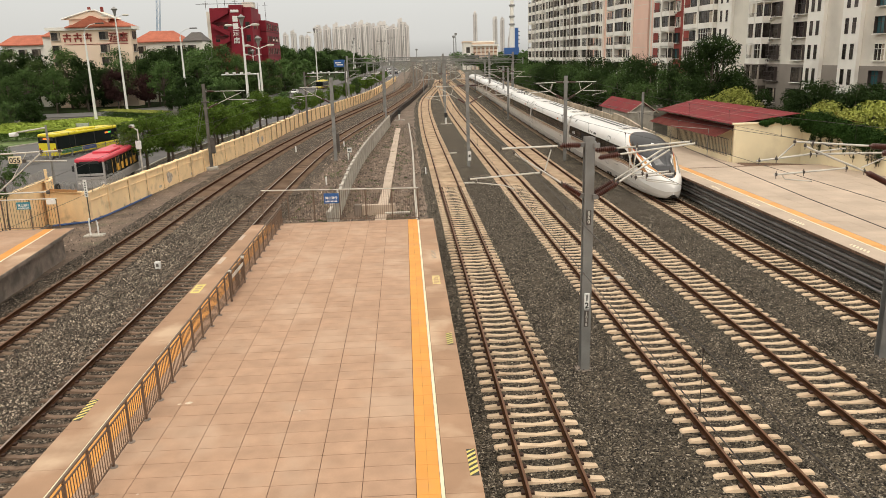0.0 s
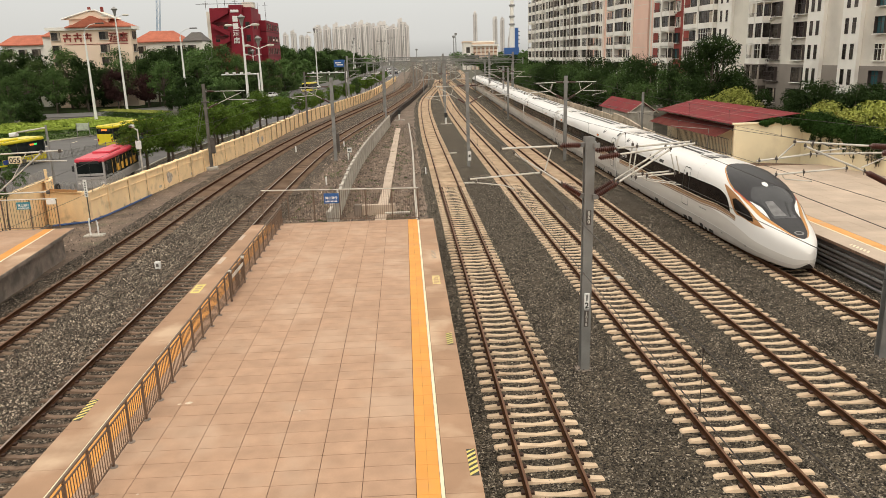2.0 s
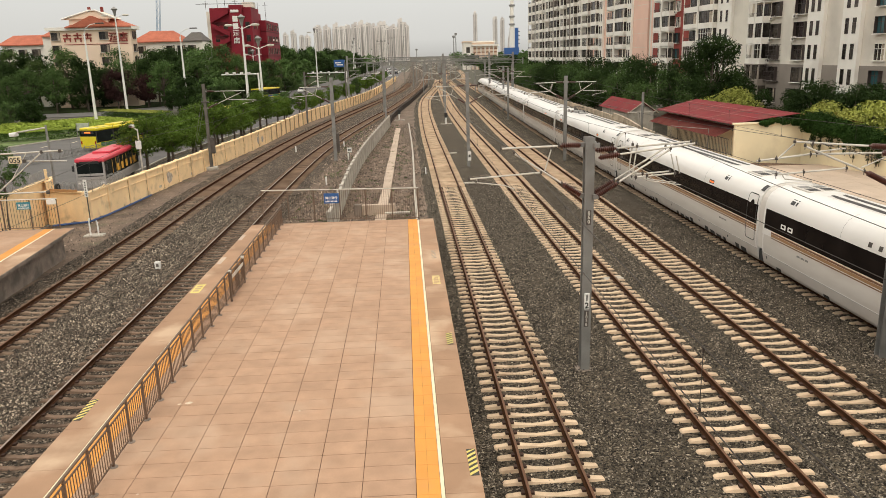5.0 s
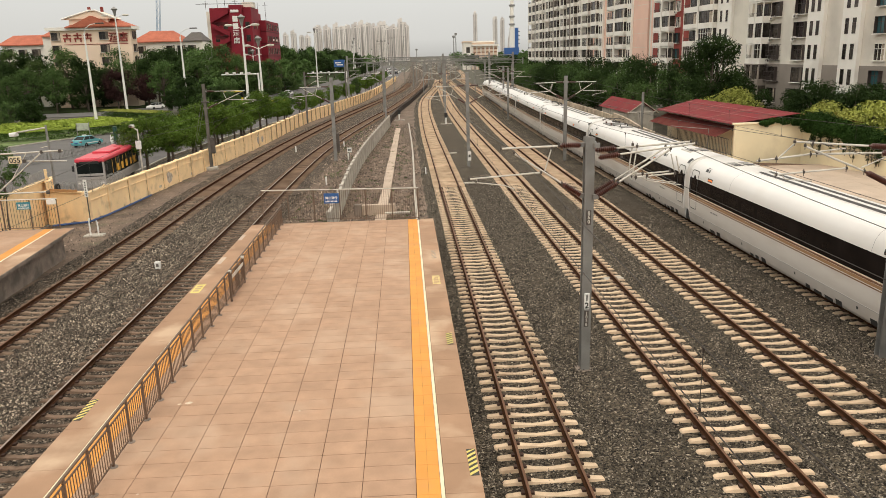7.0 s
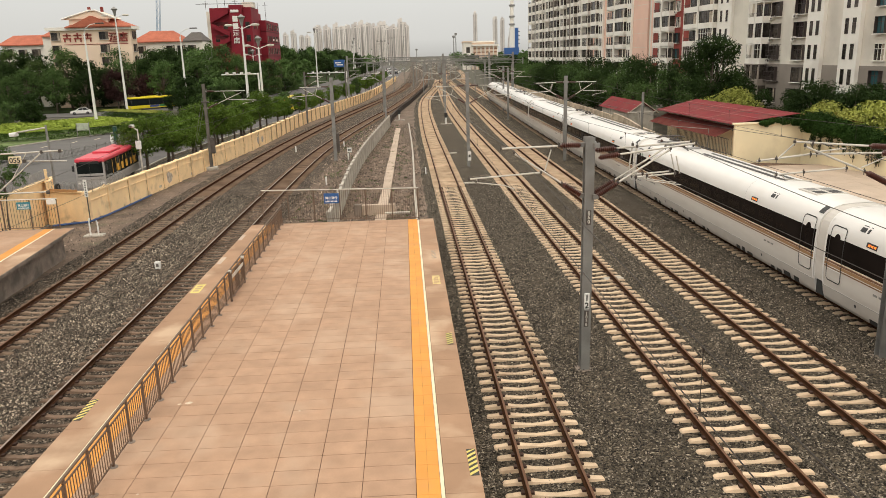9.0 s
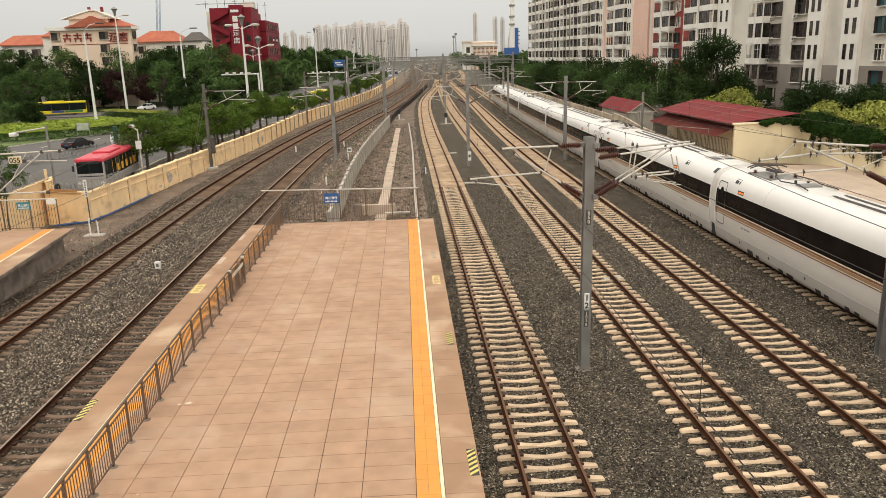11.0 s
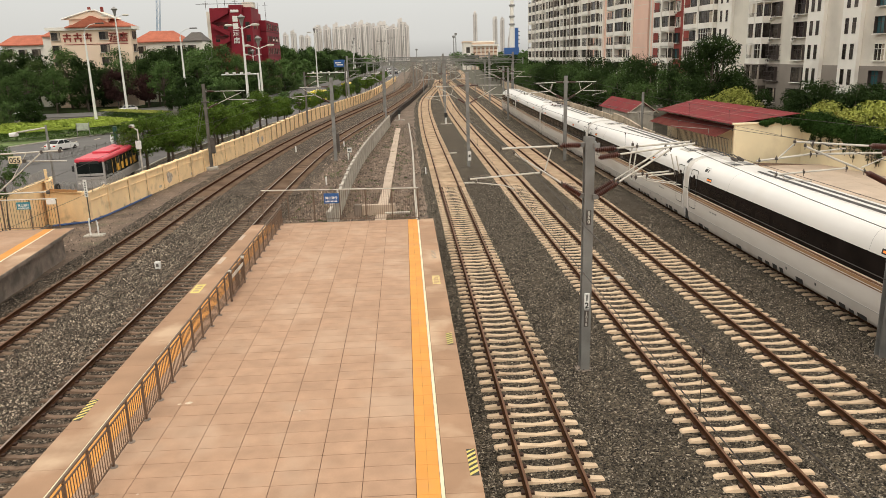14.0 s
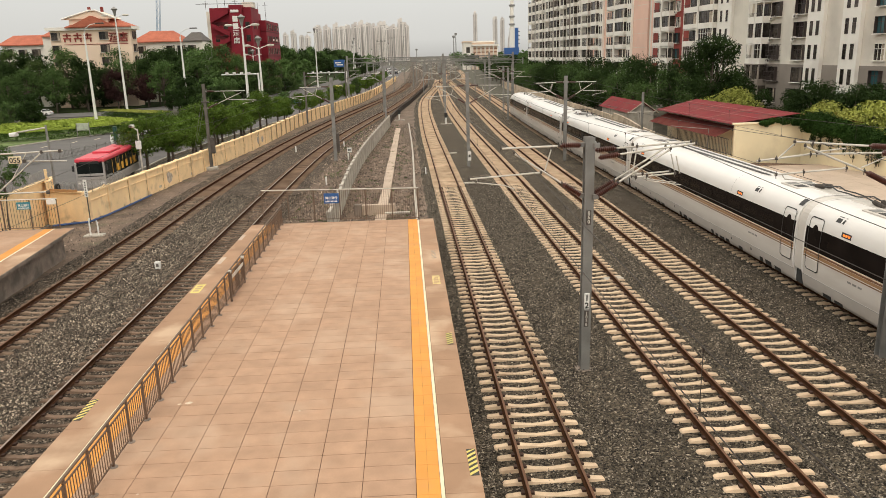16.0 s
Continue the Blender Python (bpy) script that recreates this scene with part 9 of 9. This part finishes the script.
tagged(part("lane_marks", bm, LINE), "worn white lane marks", "road marking", kind="structure")


# ---- vehicles ----
TYRE = material("tyre_rubber", (0.018, 0.018, 0.018), 0.9, var=0.2)
RIM = material("wheel_rim", (0.35, 0.35, 0.35), 0.4, 0.7, var=0.1)
VEH_GLASS = glass("vehicle_glass", (0.012, 0.016, 0.016), 0.06)
BUS_YELLOW = material("bus_yellow_paint", (0.72, 0.60, 0.02), 0.35, var=0.06)
BUS_GREEN = material("bus_green_panel", (0.03, 0.16, 0.05), 0.4, var=0.1)
BUS_BLUE = material("bus_blue_panel", (0.03, 0.06, 0.25), 0.4, var=0.1)
BUS_RED = material("bus_red_roof_paint", (0.62, 0.055, 0.085), 0.4, var=0.07)
BUS_GREY = material("bus_grey_paint", (0.36, 0.34, 0.33), 0.4, var=0.07)
SEAT_YELLOW = material("yellow_seat_panel", (0.72, 0.40, 0.05), 0.6, var=0.1)
CAR_WHITE = material("white_car_paint", (0.78, 0.77, 0.75), 0.25, var=0.03)
CAR_BLACK = material("black_car_paint", (0.025, 0.02, 0.022), 0.2, var=0.1)
CAR_TEAL = material("teal_taxi_paint", (0.12, 0.38, 0.42), 0.3, var=0.05)
LAMP_RED = material("red_tail_lamp", (0.35, 0.02, 0.015), 0.25)
LAMP_WHITE = material("clear_head_lamp", (0.75, 0.75, 0.72), 0.15)


def road_wheel(parent, x, y, r, w):
    bm = bmesh.new()
    lathe(bm, [(r * 0.62, -w / 2), (r * 0.95, -w / 2), (r, -w / 4), (r, w / 4), (r * 0.95, w / 2), (r * 0.62, w / 2)], (x, y, r), 18, "x")
    wh = part("wheel", bm, TYRE, parent)
    bm = bmesh.new()
    lathe(bm, [(r * 0.2, -w / 2 - 0.01), (r * 0.6, -w / 2 + 0.03), (r * 0.6, w / 2 - 0.03), (r * 0.2, w / 2 + 0.01)], (x, y, r), 12, "x")
    part("rim", bm, RIM, wh)


def bus(name, body, roof, label, red=False, m=None):
    """A city bus; its front points to +y."""
    b = thing(name, m or pose(0, 0, 0))
    tagged(b, label, "bus", "city buses")
    W, L = 1.25, 12.0
    bm = bmesh.new()
    box(bm, -W, W, -L / 2, L / 2, 0.35, 1.08, bev=0.06)
    part("lower_body", bm, body, b)
    bm = bmesh.new()
    box(bm, -W + 0.03, W - 0.03, -L / 2 + 0.04, L / 2 - 0.04, 1.05, 2.62, bev=0.08)
    part("glazing", bm, VEH_GLASS, b, "dark tinted side windows")
    bm = bmesh.new()
    box(bm, -W, W, -L / 2, L / 2, 2.6, 3.02, bev=0.12)
    part("roof", bm, roof, b)
    for y in (-L / 2 + 0.05, -2.6, 1.1, L / 2 - 0.3):
        for s in (-1, 1):
            part("pillar", bm_box(min(s * (W - 0.05), s * (W - 0.005)), max(s * (W - 0.05), s * (W - 0.005)), y, y + 0.16, 1.1, 2.62), BLACK, b)
    bm = bmesh.new()
    box(bm, -0.8, 0.8, -1.5, 2.2, 3.0, 3.2, bev=0.06)
    part("air_conditioner", bm, roof, b)
    part("roof_hatch", bm_box(-0.4, 0.4, -4.2, -3.4, 3.0, 3.08, bev=0.02), roof, b)
    # rear
    part("rear_panel", bm_box(-W + 0.05, W - 0.05, -L / 2 - 0.02, -L / 2 + 0.1, 0.5, 1.9, bev=0.02), body, b)
    s = part("rear_display", bm_box(-0.9, 0.9, -L / 2 - 0.01, -L / 2 + 0.06, 2.25, 2.6), BLACK, b)
    part("display_text", bm_box(-0.45, 0.45, -L / 2 - 0.02, -L / 2 - 0.012, 2.33, 2.52), LED, s)
    for sx in (-1, 1):
        part("tail_lamp", bm_box(sx * 1.05 - 0.1, sx * 1.05 + 0.1, -L / 2 - 0.03, -L / 2 + 0.02, 0.9, 1.3), LAMP_RED, b)
        part("head_lamp", bm_box(sx * 0.95 - 0.18, sx * 0.95 + 0.18, L / 2 - 0.02, L / 2 + 0.03, 0.65, 0.9), LAMP_WHITE, b)
        part("mirror", bm_box(sx * 1.42 - 0.08, sx * 1.42 + 0.08, L / 2 - 0.1, L / 2 + 0.05, 1.9, 2.4, bev=0.02), BLACK, b)
        for y in (-3.4, 3.6):
            road_wheel(b, sx * 1.08, y, 0.48, 0.28)
    part("windscreen", bm_box(-W + 0.1, W - 0.1, L / 2 - 0.05, L / 2 + 0.012, 1.15, 2.5, bev=0.01), VEH_GLASS, b)
    d = part("front_display", bm_box(-0.8, 0.8, L / 2 - 0.02, L / 2 + 0.02, 2.52, 2.75), BLACK, b)
    if red:
        part("front_panel", bm_box(-W, W, L / 2 - 0.1, L / 2 + 0.035, 1.1, 1.66, bev=0.02), BUS_GREY, b)
        part("front_slot", bm_box(-W + 0.15, W - 0.15, L / 2 + 0.036, L / 2 + 0.042, 1.38, 1.46), BLACK, b)
        for s in (-1, 1):
            part("front_pillar", bm_box(min(s * W, s * (W - 0.16)), max(s * W, s * (W - 0.16)), L / 2 - 0.12, L / 2 + 0.03, 1.6, 2.65, bev=0.02), BUS_GREY, b)
        part("bumper", bm_box(-W, W, L / 2 - 0.05, L / 2 + 0.06, 0.35, 0.75, bev=0.03), BUS_GREY, b)
        for i in range(5):
            part("seat_panel", bm_box(-1.235, -1.222, -4.7 + 1.5 * i, -4.0 + 1.5 * i, 1.3, 1.95), SEAT_YELLOW, b)
        for i in range(8):
            part("grab_pole", bm_box(-1.24, -1.222, -5.0 + 1.2 * i, -4.95 + 1.2 * i, 1.25, 2.55), SEAT_YELLOW, b)
    else:
        sd = part("side_display", bm_box(1.215, 1.238, 3.2, 4.6, 2.1, 2.4), BLACK, b)
        part("display_text", bm_box(1.239, 1.245, 3.3, 4.0, 2.16, 2.34), LED, sd)
        part("display_text", bm_box(1.239, 1.245, 4.05, 4.5, 2.16, 2.34), LED_GREEN, sd)
        for s in (-1, 1):
            part("side_panel", bm_box(min(s * 1.252, s * 1.24), max(s * 1.252, s * 1.24), -5.2, -1.5, 0.55, 1.06), BUS_GREEN, b, "green side advert panel")
            part("side_panel", bm_box(min(s * 1.252, s * 1.24), max(s * 1.252, s * 1.24), -1.4, 1.2, 0.55, 1.06), BUS_BLUE, b, "blue side advert panel")
    return b


def car(name, paint, label, taxi=False, group="cars on the street"):
    """A saloon car; its front points to +y."""
    c = thing(name, pose(0, 0, 0))
    tagged(c, label, "car", group)
    W = 0.89
    bm = bmesh.new()
    prof = [(-2.25, 0.35), (-2.28, 0.62), (-2.2, 0.95), (-1.75, 1.02), (0.75, 0.98), (1.75, 0.86), (2.2, 0.70), (2.28, 0.5), (2.2, 0.28), (-2.15, 0.28)]
    prism(bm, prof, -W, W, "x")
    bmesh.ops.bevel(bm, geom=list(bm.edges), offset=0.06, segments=2, affect="EDGES")
    part("body", bm, paint, c, smooth=False)
    bm = bmesh.new()
    v = []
    for y, z, w in ((-1.85, 0.98, 0.80), (0.95, 0.95, 0.80), (0.2, 1.42, 0.62), (-1.1, 1.43, 0.62)):
        v.append((bm.verts.new((-w, y, z)), bm.verts.new((w, y, z))))
    for a, bq in ((0, 1), (1, 2), (2, 3), (3, 0)):
        bm.faces.new((v[a][0], v[a][1], v[bq][1], v[bq][0]))
    bm.faces.new([q[0] for q in v])
    bm.faces.new([q[1] for q in v][::-1])
    bmesh.ops.recalc_face_normals(bm, faces=bm.faces)
    part("cabin_glass", bm, VEH_GLASS, c, "dark cabin glass")
    bm = bmesh.new()
    box(bm, -0.63, 0.63, -1.12, 0.22, 1.41, 1.475, bev=0.025)
    part("roof", bm, paint, c)
    for s in (-1, 1):
        bm = bmesh.new()
        for (ya, za), (yb, zb) in (((-1.85, 0.99), (-1.1, 1.44)), ((0.95, 0.96), (0.2, 1.43)), ((-0.35, 0.98), (-0.35, 1.44))):
            tube(bm, [(s * 0.80, ya, za), (s * 0.63, yb, zb)], 0.04, 5)
        part("pillars", bm, paint, c)
        for y in (-1.35, 1.4):
            road_wheel(c, s * 0.80, y, 0.32, 0.2)
        part("tail_lamp", bm_box(s * 0.68 - 0.16, s * 0.68 + 0.16, -2.27, -2.2, 0.72, 0.88), LAMP_RED, c)
        part("head_lamp", bm_box(s * 0.66 - 0.16, s * 0.66 + 0.16, 2.12, 2.24, 0.6, 0.74), LAMP_WHITE, c)
    part("plate", bm_box(-0.25, 0.25, -2.31, -2.28, 0.55, 0.68), SIGN_BLUE, c)
    if taxi:
        part("taxi_lamp", bm_box(-0.28, 0.28, -0.55, -0.35, 1.47, 1.62, bev=0.03), WHITE, c)
        part("side_band", bm_box(-W - 0.004, W + 0.004, -1.6, 1.2, 0.5, 0.62), WHITE, c)
    return c


bus_1 = bus("city_bus", BUS_YELLOW, BUS_YELLOW, "yellow city bus with dark windows driving on the street")
bus_2 = copy_thing(bus_1, pose(0, 0, 0))
bus_3 = copy_thing(bus_1, pose(0, 0, 0))
bus("city_bus", BUS_GREY, BUS_RED, "parked grey city bus with red roof behind the wall", True, pose(-28.7, 73.3, -0.8, 0, 0, 185.4))
taxi = car("taxi", CAR_TEAL, "teal and white taxi driving on the street", True)
car_white = car("car", CAR_WHITE, "white saloon car driving on the street")
car_black = car("car", CAR_BLACK, "black saloon car driving on the street")
car_far_1 = copy_thing(car_white, pose(0, 0, 0))
car_far_2 = copy_thing(car_white, pose(0, 0, 0))
car_far_3 = copy_thing(car_white, pose(0, 0, 0))
rq = random.Random(90)
for i in range(26):
    y = 330 + i * 14 + rq.uniform(-4, 4)
    for k in range(1 if i % 3 else 2):
        xl, xr = curve_at([(q[1], q[0]) for q in ROAD_L], y), curve_at([(q[1], q[0]) for q in ROAD_R], y)
        c = copy_thing(car_white if rq.random() < 0.7 else car_black, pose(xl + (xr - xl) * rq.choice((0.22, 0.42, 0.62, 0.8)), y, -0.8, 0, 0, -4))
        tagged(c, "small car waiting in the distant queue of traffic", "car", "queue of distant cars")


# ---- street furniture ----
for q_, x_, y_, r_ in ((car_white, -32.8, 97.5, -16), (car_white, -28.9, 119.5, -14)):
    c = copy_thing(q_, pose(x_, y_, -0.8, 0, 0, r_))
    tagged(c, "parked car under the street trees", "car", "cars on the street")


def street_lamp(x, y, h, twin=True, globe=True):
    l = thing("street_lamp", pose(x, y, -0.8))
    tagged(l, "tall white street lamp with two arms" if twin else "tall white street lamp with one curved arm", "street lamp", "street lamps")
    part("pole", bm_tube([(0, 0, 0), (0, 0, h * 0.5), (0, 0, h)], 0.28, 10, r1=0.13), WHITE, l)
    part("base", bm_box(-0.35, 0.35, -0.35, 0.35, -0.2, 0.5, bev=0.05), WHITE, l)
    if twin:
        for s in (-1, 1):
            bm = bmesh.new()
            tube(bm, [(0, 0, h - 0.4), (s * 1.0, 0, h + 0.05), (s * 1.6, 0, h + 0.2)], 0.07, 6)
            a = part("arm", bm, WHITE, l)
            bm = bmesh.new()
            lathe(bm, [(0.05, -0.75), (0.2, -0.45), (0.24, 0.2), (0.12, 0.7), (0.03, 0.75)], (s * 2.2, 0, h + 0.25), 10, "x")
            part("lamp_head", bm, STEEL_PALE, a)
        if globe:
            bm = bmesh.new()
            lathe(bm, [(0.12, 0), (0.2, 0.3), (0.3, 0.7), (0.42, 1.2), (0.68, 1.45), (0.7, 1.55), (0.25, 1.85), (0.05, 2.0)], (0, 0, h), 12)
            part("finial", bm, STEEL, l, "grey vase-shaped finial")
    else:
        bm = bmesh.new()
        tube(bm, [(0, 0, h - 0.1), (0.3, 0, h + 0.8), (1.2, 0, h + 1.4), (2.4, 0, h + 1.6)], 0.09, 6, r1=0.06)
        a = part("arm", bm, WHITE, l)
        part("lamp_head", bm_box(2.1, 3.6, -0.18, 0.18, h + 1.5, h + 1.72, bev=0.05), STEEL_DARK, a)


for x, y, h, twin in ((-61.7, 171.6, 20.9, True), (-56.0, 139.8, 16.4, False), (-27.1, 133.5, 16.6, True), (-67.6, 345, 19.0, True), (-33.4, 298.7, 20.4, True), (-84.5, 305, 18.2, False), (-50.0, 260, 12.5, True), (-45.1, 160, 16.0, False), (-26.9, 146, 13.4, True),
                      (-33.5, 540, 22, True), (-28, 440, 18, True), (-40, 620, 18, True), (-20, 720, 24, True), (-24, 800, 22, True), (-16, 900, 24, True), (-48, 500, 14, True), (-42, 760, 18, True), (-36, 900, 18, True)):
    street_lamp(x, y, h, twin)


def arm_gantry(x, y, x1, z, h):
    g = thing("camera_gantry", pose(x, y, -0.8))
    tagged(g, "white gantry arm with small traffic cameras", "gantry", "traffic camera gantries")
    part("pole", bm_tube([(0, 0, 0), (0, 0, h + 0.9)], 0.16, 8), WHITE, g)
    bm = bmesh.new()
    tube(bm, [(0, 0, z + 0.8), (x1, 0, z + 0.8)], 0.11, 8)
    part("arm", bm, WHITE, g)
    for i in range(4):
        part("camera_box", bm_box(x1 * (0.25 + 0.2 * i) - 0.25, x1 * (0.25 + 0.2 * i) + 0.25, -0.3, 0.2, z + 0.9, z + 1.2, bev=0.03), WHITE, g)


arm_gantry(-27.2, 145, -6.8, 7.7, 7.8)
arm_gantry(-14.8, 200, -10.2, 6.5, 6.8)
bs = thing("road_sign", pose(-19.0, 230, -0.8))
tagged(bs, "blue road sign board on a grey post", "road sign")
part("post", bm_tube([(1.5, 0.2, 0), (1.5, 0.2, 10.2)], 0.16, 8), STEEL, bs)
part("board", bm_box(-1.6, 1.6, -0.1, 0.1, 8.3, 10.4, bev=0.03), SIGN_BLUE, bs)
part("writing_bar", bm_box(-1.2, 0.6, -0.12, -0.105, 9.4, 9.7), WHITE, bs)
part("writing_bar", bm_box(-0.8, 1.1, -0.12, -0.105, 8.8, 9.1), WHITE, bs)


def cctv(x, y, h, arm, label, r=0.14, mat=STEEL_PALE):
    c = thing("camera_pole", pose(x, y, -0.8))
    tagged(c, label, "camera pole", "camera poles")
    part("pole", bm_tube([(0, 0, 0), (0, 0, h)], r, 10, r1=r * 0.75), mat, c)
    bm = bmesh.new()
    tube(bm, [(0, 0, h - 0.15), (arm, 0, h - 0.45 if abs(arm) > 1 else h + 0.25)], 0.06, 6)
    part("arm", bm, STEEL_PALE, c)
    z = h - 0.55 if abs(arm) > 1 else h + 0.3
    bm = bmesh.new()
    box(bm, arm - 0.2, arm + 0.2, -0.36, 0.24, z - 0.14, z + 0.12, bev=0.04)
    part("camera_box", bm, WHITE, c)
    if abs(arm) < 1:
        part("cabinet", bm_box(-0.26, 0.26, -0.32, -0.1, 2.75, 3.6, bev=0.03), WHITE, c, "white control cabinet")
        part("lens_hood", bm_box(arm - 0.13, arm + 0.13, -0.6, -0.34, z - 0.1, z + 0.1, bev=0.02), STEEL_DARK, c)


cctv(-26.6, 76.0, 4.75, -0.5, "pale camera pole with a white control cabinet", 0.085)
cctv(-24.7, 53.0, 7.1, -2.2, "grey camera pole with a long arm over the wall", 0.1, STEEL)


def road_fence():
    f = thing("street_railing", pose(0, 0, 0))
    tagged(f, "low white street railing with thin bars between the lanes", "railing")
    pts = [(-44.6, 84), (-41.8, 92.0), (-39.3, 100.0), (-37.6, 106), (-35.3, 113.5)]
    bm = bmesh.new()
    for (x0, y0), (x1, y1) in zip(pts, pts[1:]):
        L = math.dist((x0, y0), (x1, y1))
        n = int(L / 0.22)
        for i in range(n):
            x, y = x0 + (x1 - x0) * i / n, y0 + (y1 - y0) * i / n
            box(bm, x - 0.012, x + 0.012, y - 0.012, y + 0.012, -0.7, 0.25)
        for i in range(int(L / 2.2) + 1):
            x, y = x0 + (x1 - x0) * i * 2.2 / L, y0 + (y1 - y0) * i * 2.2 / L
            part("post", bm_box(x - 0.045, x + 0.045, y - 0.045, y + 0.045, -0.85, 0.4, bev=0.01), STEEL, f)
    tagged(part("bar_row", bm, STEEL, f), kind="stuff")
    for z in (-0.6, 0.22):
        part("rail", bm_tube([(x, y, z) for x, y in pts], 0.03, 6), STEEL, f)


road_fence()
st = thing("street_notice", pose(-50.0, 119.3, -0.8))
tagged(st, "pale notice board on two grey legs before the hedge", "notice board")
for x in (-0.95, 0.95):
    part("leg", bm_tube([(x, 0, 0), (x, 0, 2.35)], 0.06, 6), STEEL, st)
part("board", bm_box(-0.88, 0.88, -0.04, 0.04, 1.15, 2.25, bev=0.015), material("faded_notice", (0.42, 0.46, 0.36), 0.6, var=0.2, scale=3), st, "faded greenish notice board")
kiosk = thing("bus_stop_post", pose(-40.0, 105.6, -0.8))
tagged(kiosk, "dark green street post with a white box", "post")
part("body", bm_box(-0.24, 0.24, -0.2, 0.2, -0.2, 2.7, bev=0.05), material("dark_green_enamel", (0.02, 0.07, 0.05), 0.4, var=0.1), kiosk)
part("white_box", bm_box(-0.7, -0.3, -0.3, 0.3, 0.4, 1.5, bev=0.05), WHITE, kiosk)

# ---- what moves ----
BUS_LANE = [(41.6, -52.6), (62.4, -49.5), (92.4, -43.8), (106, -39.9), (126, -34.4), (147, -28.9), (161, -25.8), (200, -21.6), (227, -19.6), (300, -15.6), (420, -9.6)]
BUS_1 = [(0, 93.2), (0.5, 95.1), (1.0, 97.2), (1.5, 100.0), (2.0, 103.5), (2.5, 107.4), (3.0, 111.7), (4.0, 121.0), (5.5, 135.0), (7.0, 147.5), (8.0, 155.5), (9.0, 164.5), (10.2, 180.0), (11.5, 200.0), (12.5, 220.0), (13.5, 236.0), (16.0, 275.0)]
BUS_2 = [(0, 70.2), (1.0, 75.4), (2.5, 82.0), (3.0, 84.8), (3.5, 88.0), (4.0, 91.6), (4.2, 93.1), (4.8, 98.4), (5.5, 106.0), (6.3, 116.5), (7.5, 126.5), (8.5, 135.0), (9.5, 143.5), (11.5, 161.0), (12.5, 170.5), (13.5, 182.0), (14.5, 196.0), (16.0, 216.0)]


def lane_pose(knots, y, dx=0.0, back=0.0):
    """On the lane at y, turned along it."""
    xa, xb = curve_at(knots, y), curve_at(knots, y + 6)
    a = math.atan2(xb - xa, 6)
    m = pose(xa + dx, y, -0.8, 0, 0, -math.degrees(a))
    return m @ Matrix.Translation((0, back, 0))


FAR_WAY = [(-28, 560), (-30, 400), (-32.5, 290), (-36, 243), (-47, 210), (-58, 195), (-66, 180), (-76, 176), (-100, 175.5), (-150, 177), (-260, 180)]


def far_pose(way, d):
    """On the far carriageway, d metres past its bend."""
    d += 399.0
    for (x0, y0), (x1, y1) in zip(way, way[1:]):
        L = math.dist((x0, y0), (x1, y1))
        if d <= L:
            break
        d -= L
    return pose(x0 + (x1 - x0) * d / L, y0 + (y1 - y0) * d / L, -0.8, 0, 0, -math.degrees(math.atan2(x1 - x0, y1 - y0)))


def motions():
    for ob, y0, half, sign in CARS:
        walk(ob, [(t, car_pose(y0 - s, half, sign)) for t, s in TRAIN_S])
    walk(bus_1, [(t, lane_pose(BUS_LANE, y, 0, 6.0)) for t, y in BUS_1])
    walk(bus_2, [(t, lane_pose(BUS_LANE, y, 0, 6.0)) for t, y in BUS_2])
    walk(taxi, [(t, lane_pose(BUS_LANE, y, -4.9)) for t, y in ((0, 45.8), (3, 68.6), (5, 87.4), (6.5, 103.0), (7, 107.0), (7.5, 111.4), (8, 115.8), (8.5, 121.2), (9, 127.9), (11, 142.8), (13, 163.2), (16, 193.8))])
    walk(car_black, [(t, lane_pose(BUS_LANE, y, -4.4)) for t, y in ((0, 43.7), (4, 62.4), (8, 83.2), (10, 97.8), (11.3, 106.6), (11.7, 109.5), (12.1, 111.9), (12.5, 113.9), (13.5, 121.7), (14.5, 129.5), (16, 145.9))])
    walk(car_white, [(t, lane_pose(BUS_LANE, y, -5.2)) for t, y in ((0, 42.6), (5, 60.3), (9, 75.9), (11.5, 87.4), (13.1, 96.2), (13.7, 99.5), (14.0, 102.6), (14.3, 106.3), (14.6, 109.3), (14.9, 112.1), (15.2, 114.0), (16, 119.6))])
    far_bus = [(0, -30.4, 287), (2.0, -32.3, 263), (3.5, -35.1, 243), (4.2, -37.4, 234), (5.4, -42, 221), (6.5, -46.5, 211), (7.5, -51, 204), (8.5, -58, 195), (9.2, -64, 188), (10.2, -72, 180), (11.3, -82, 176), (12.1, -91, 175.5), (14, -114, 177), (16, -138, 178)]
    rows = []
    for i, (t, x, y) in enumerate(far_bus):
        p, q = far_bus[max(i - 1, 0)], far_bus[min(i + 1, len(far_bus) - 1)]
        rows.append((t, pose(x, y, -0.8, 0, 0, -math.degrees(math.atan2(q[1] - p[1], q[2] - p[2])))))
    walk(bus_3, rows)
    for ob, t0 in ((car_far_1, 9.3), (car_far_2, 13.0), (car_far_3, 15.4)):
        walk(ob, [(t, far_pose(FAR_WAY, 9.5 * (t - t0))) for t in range(0, 17)])


motions()
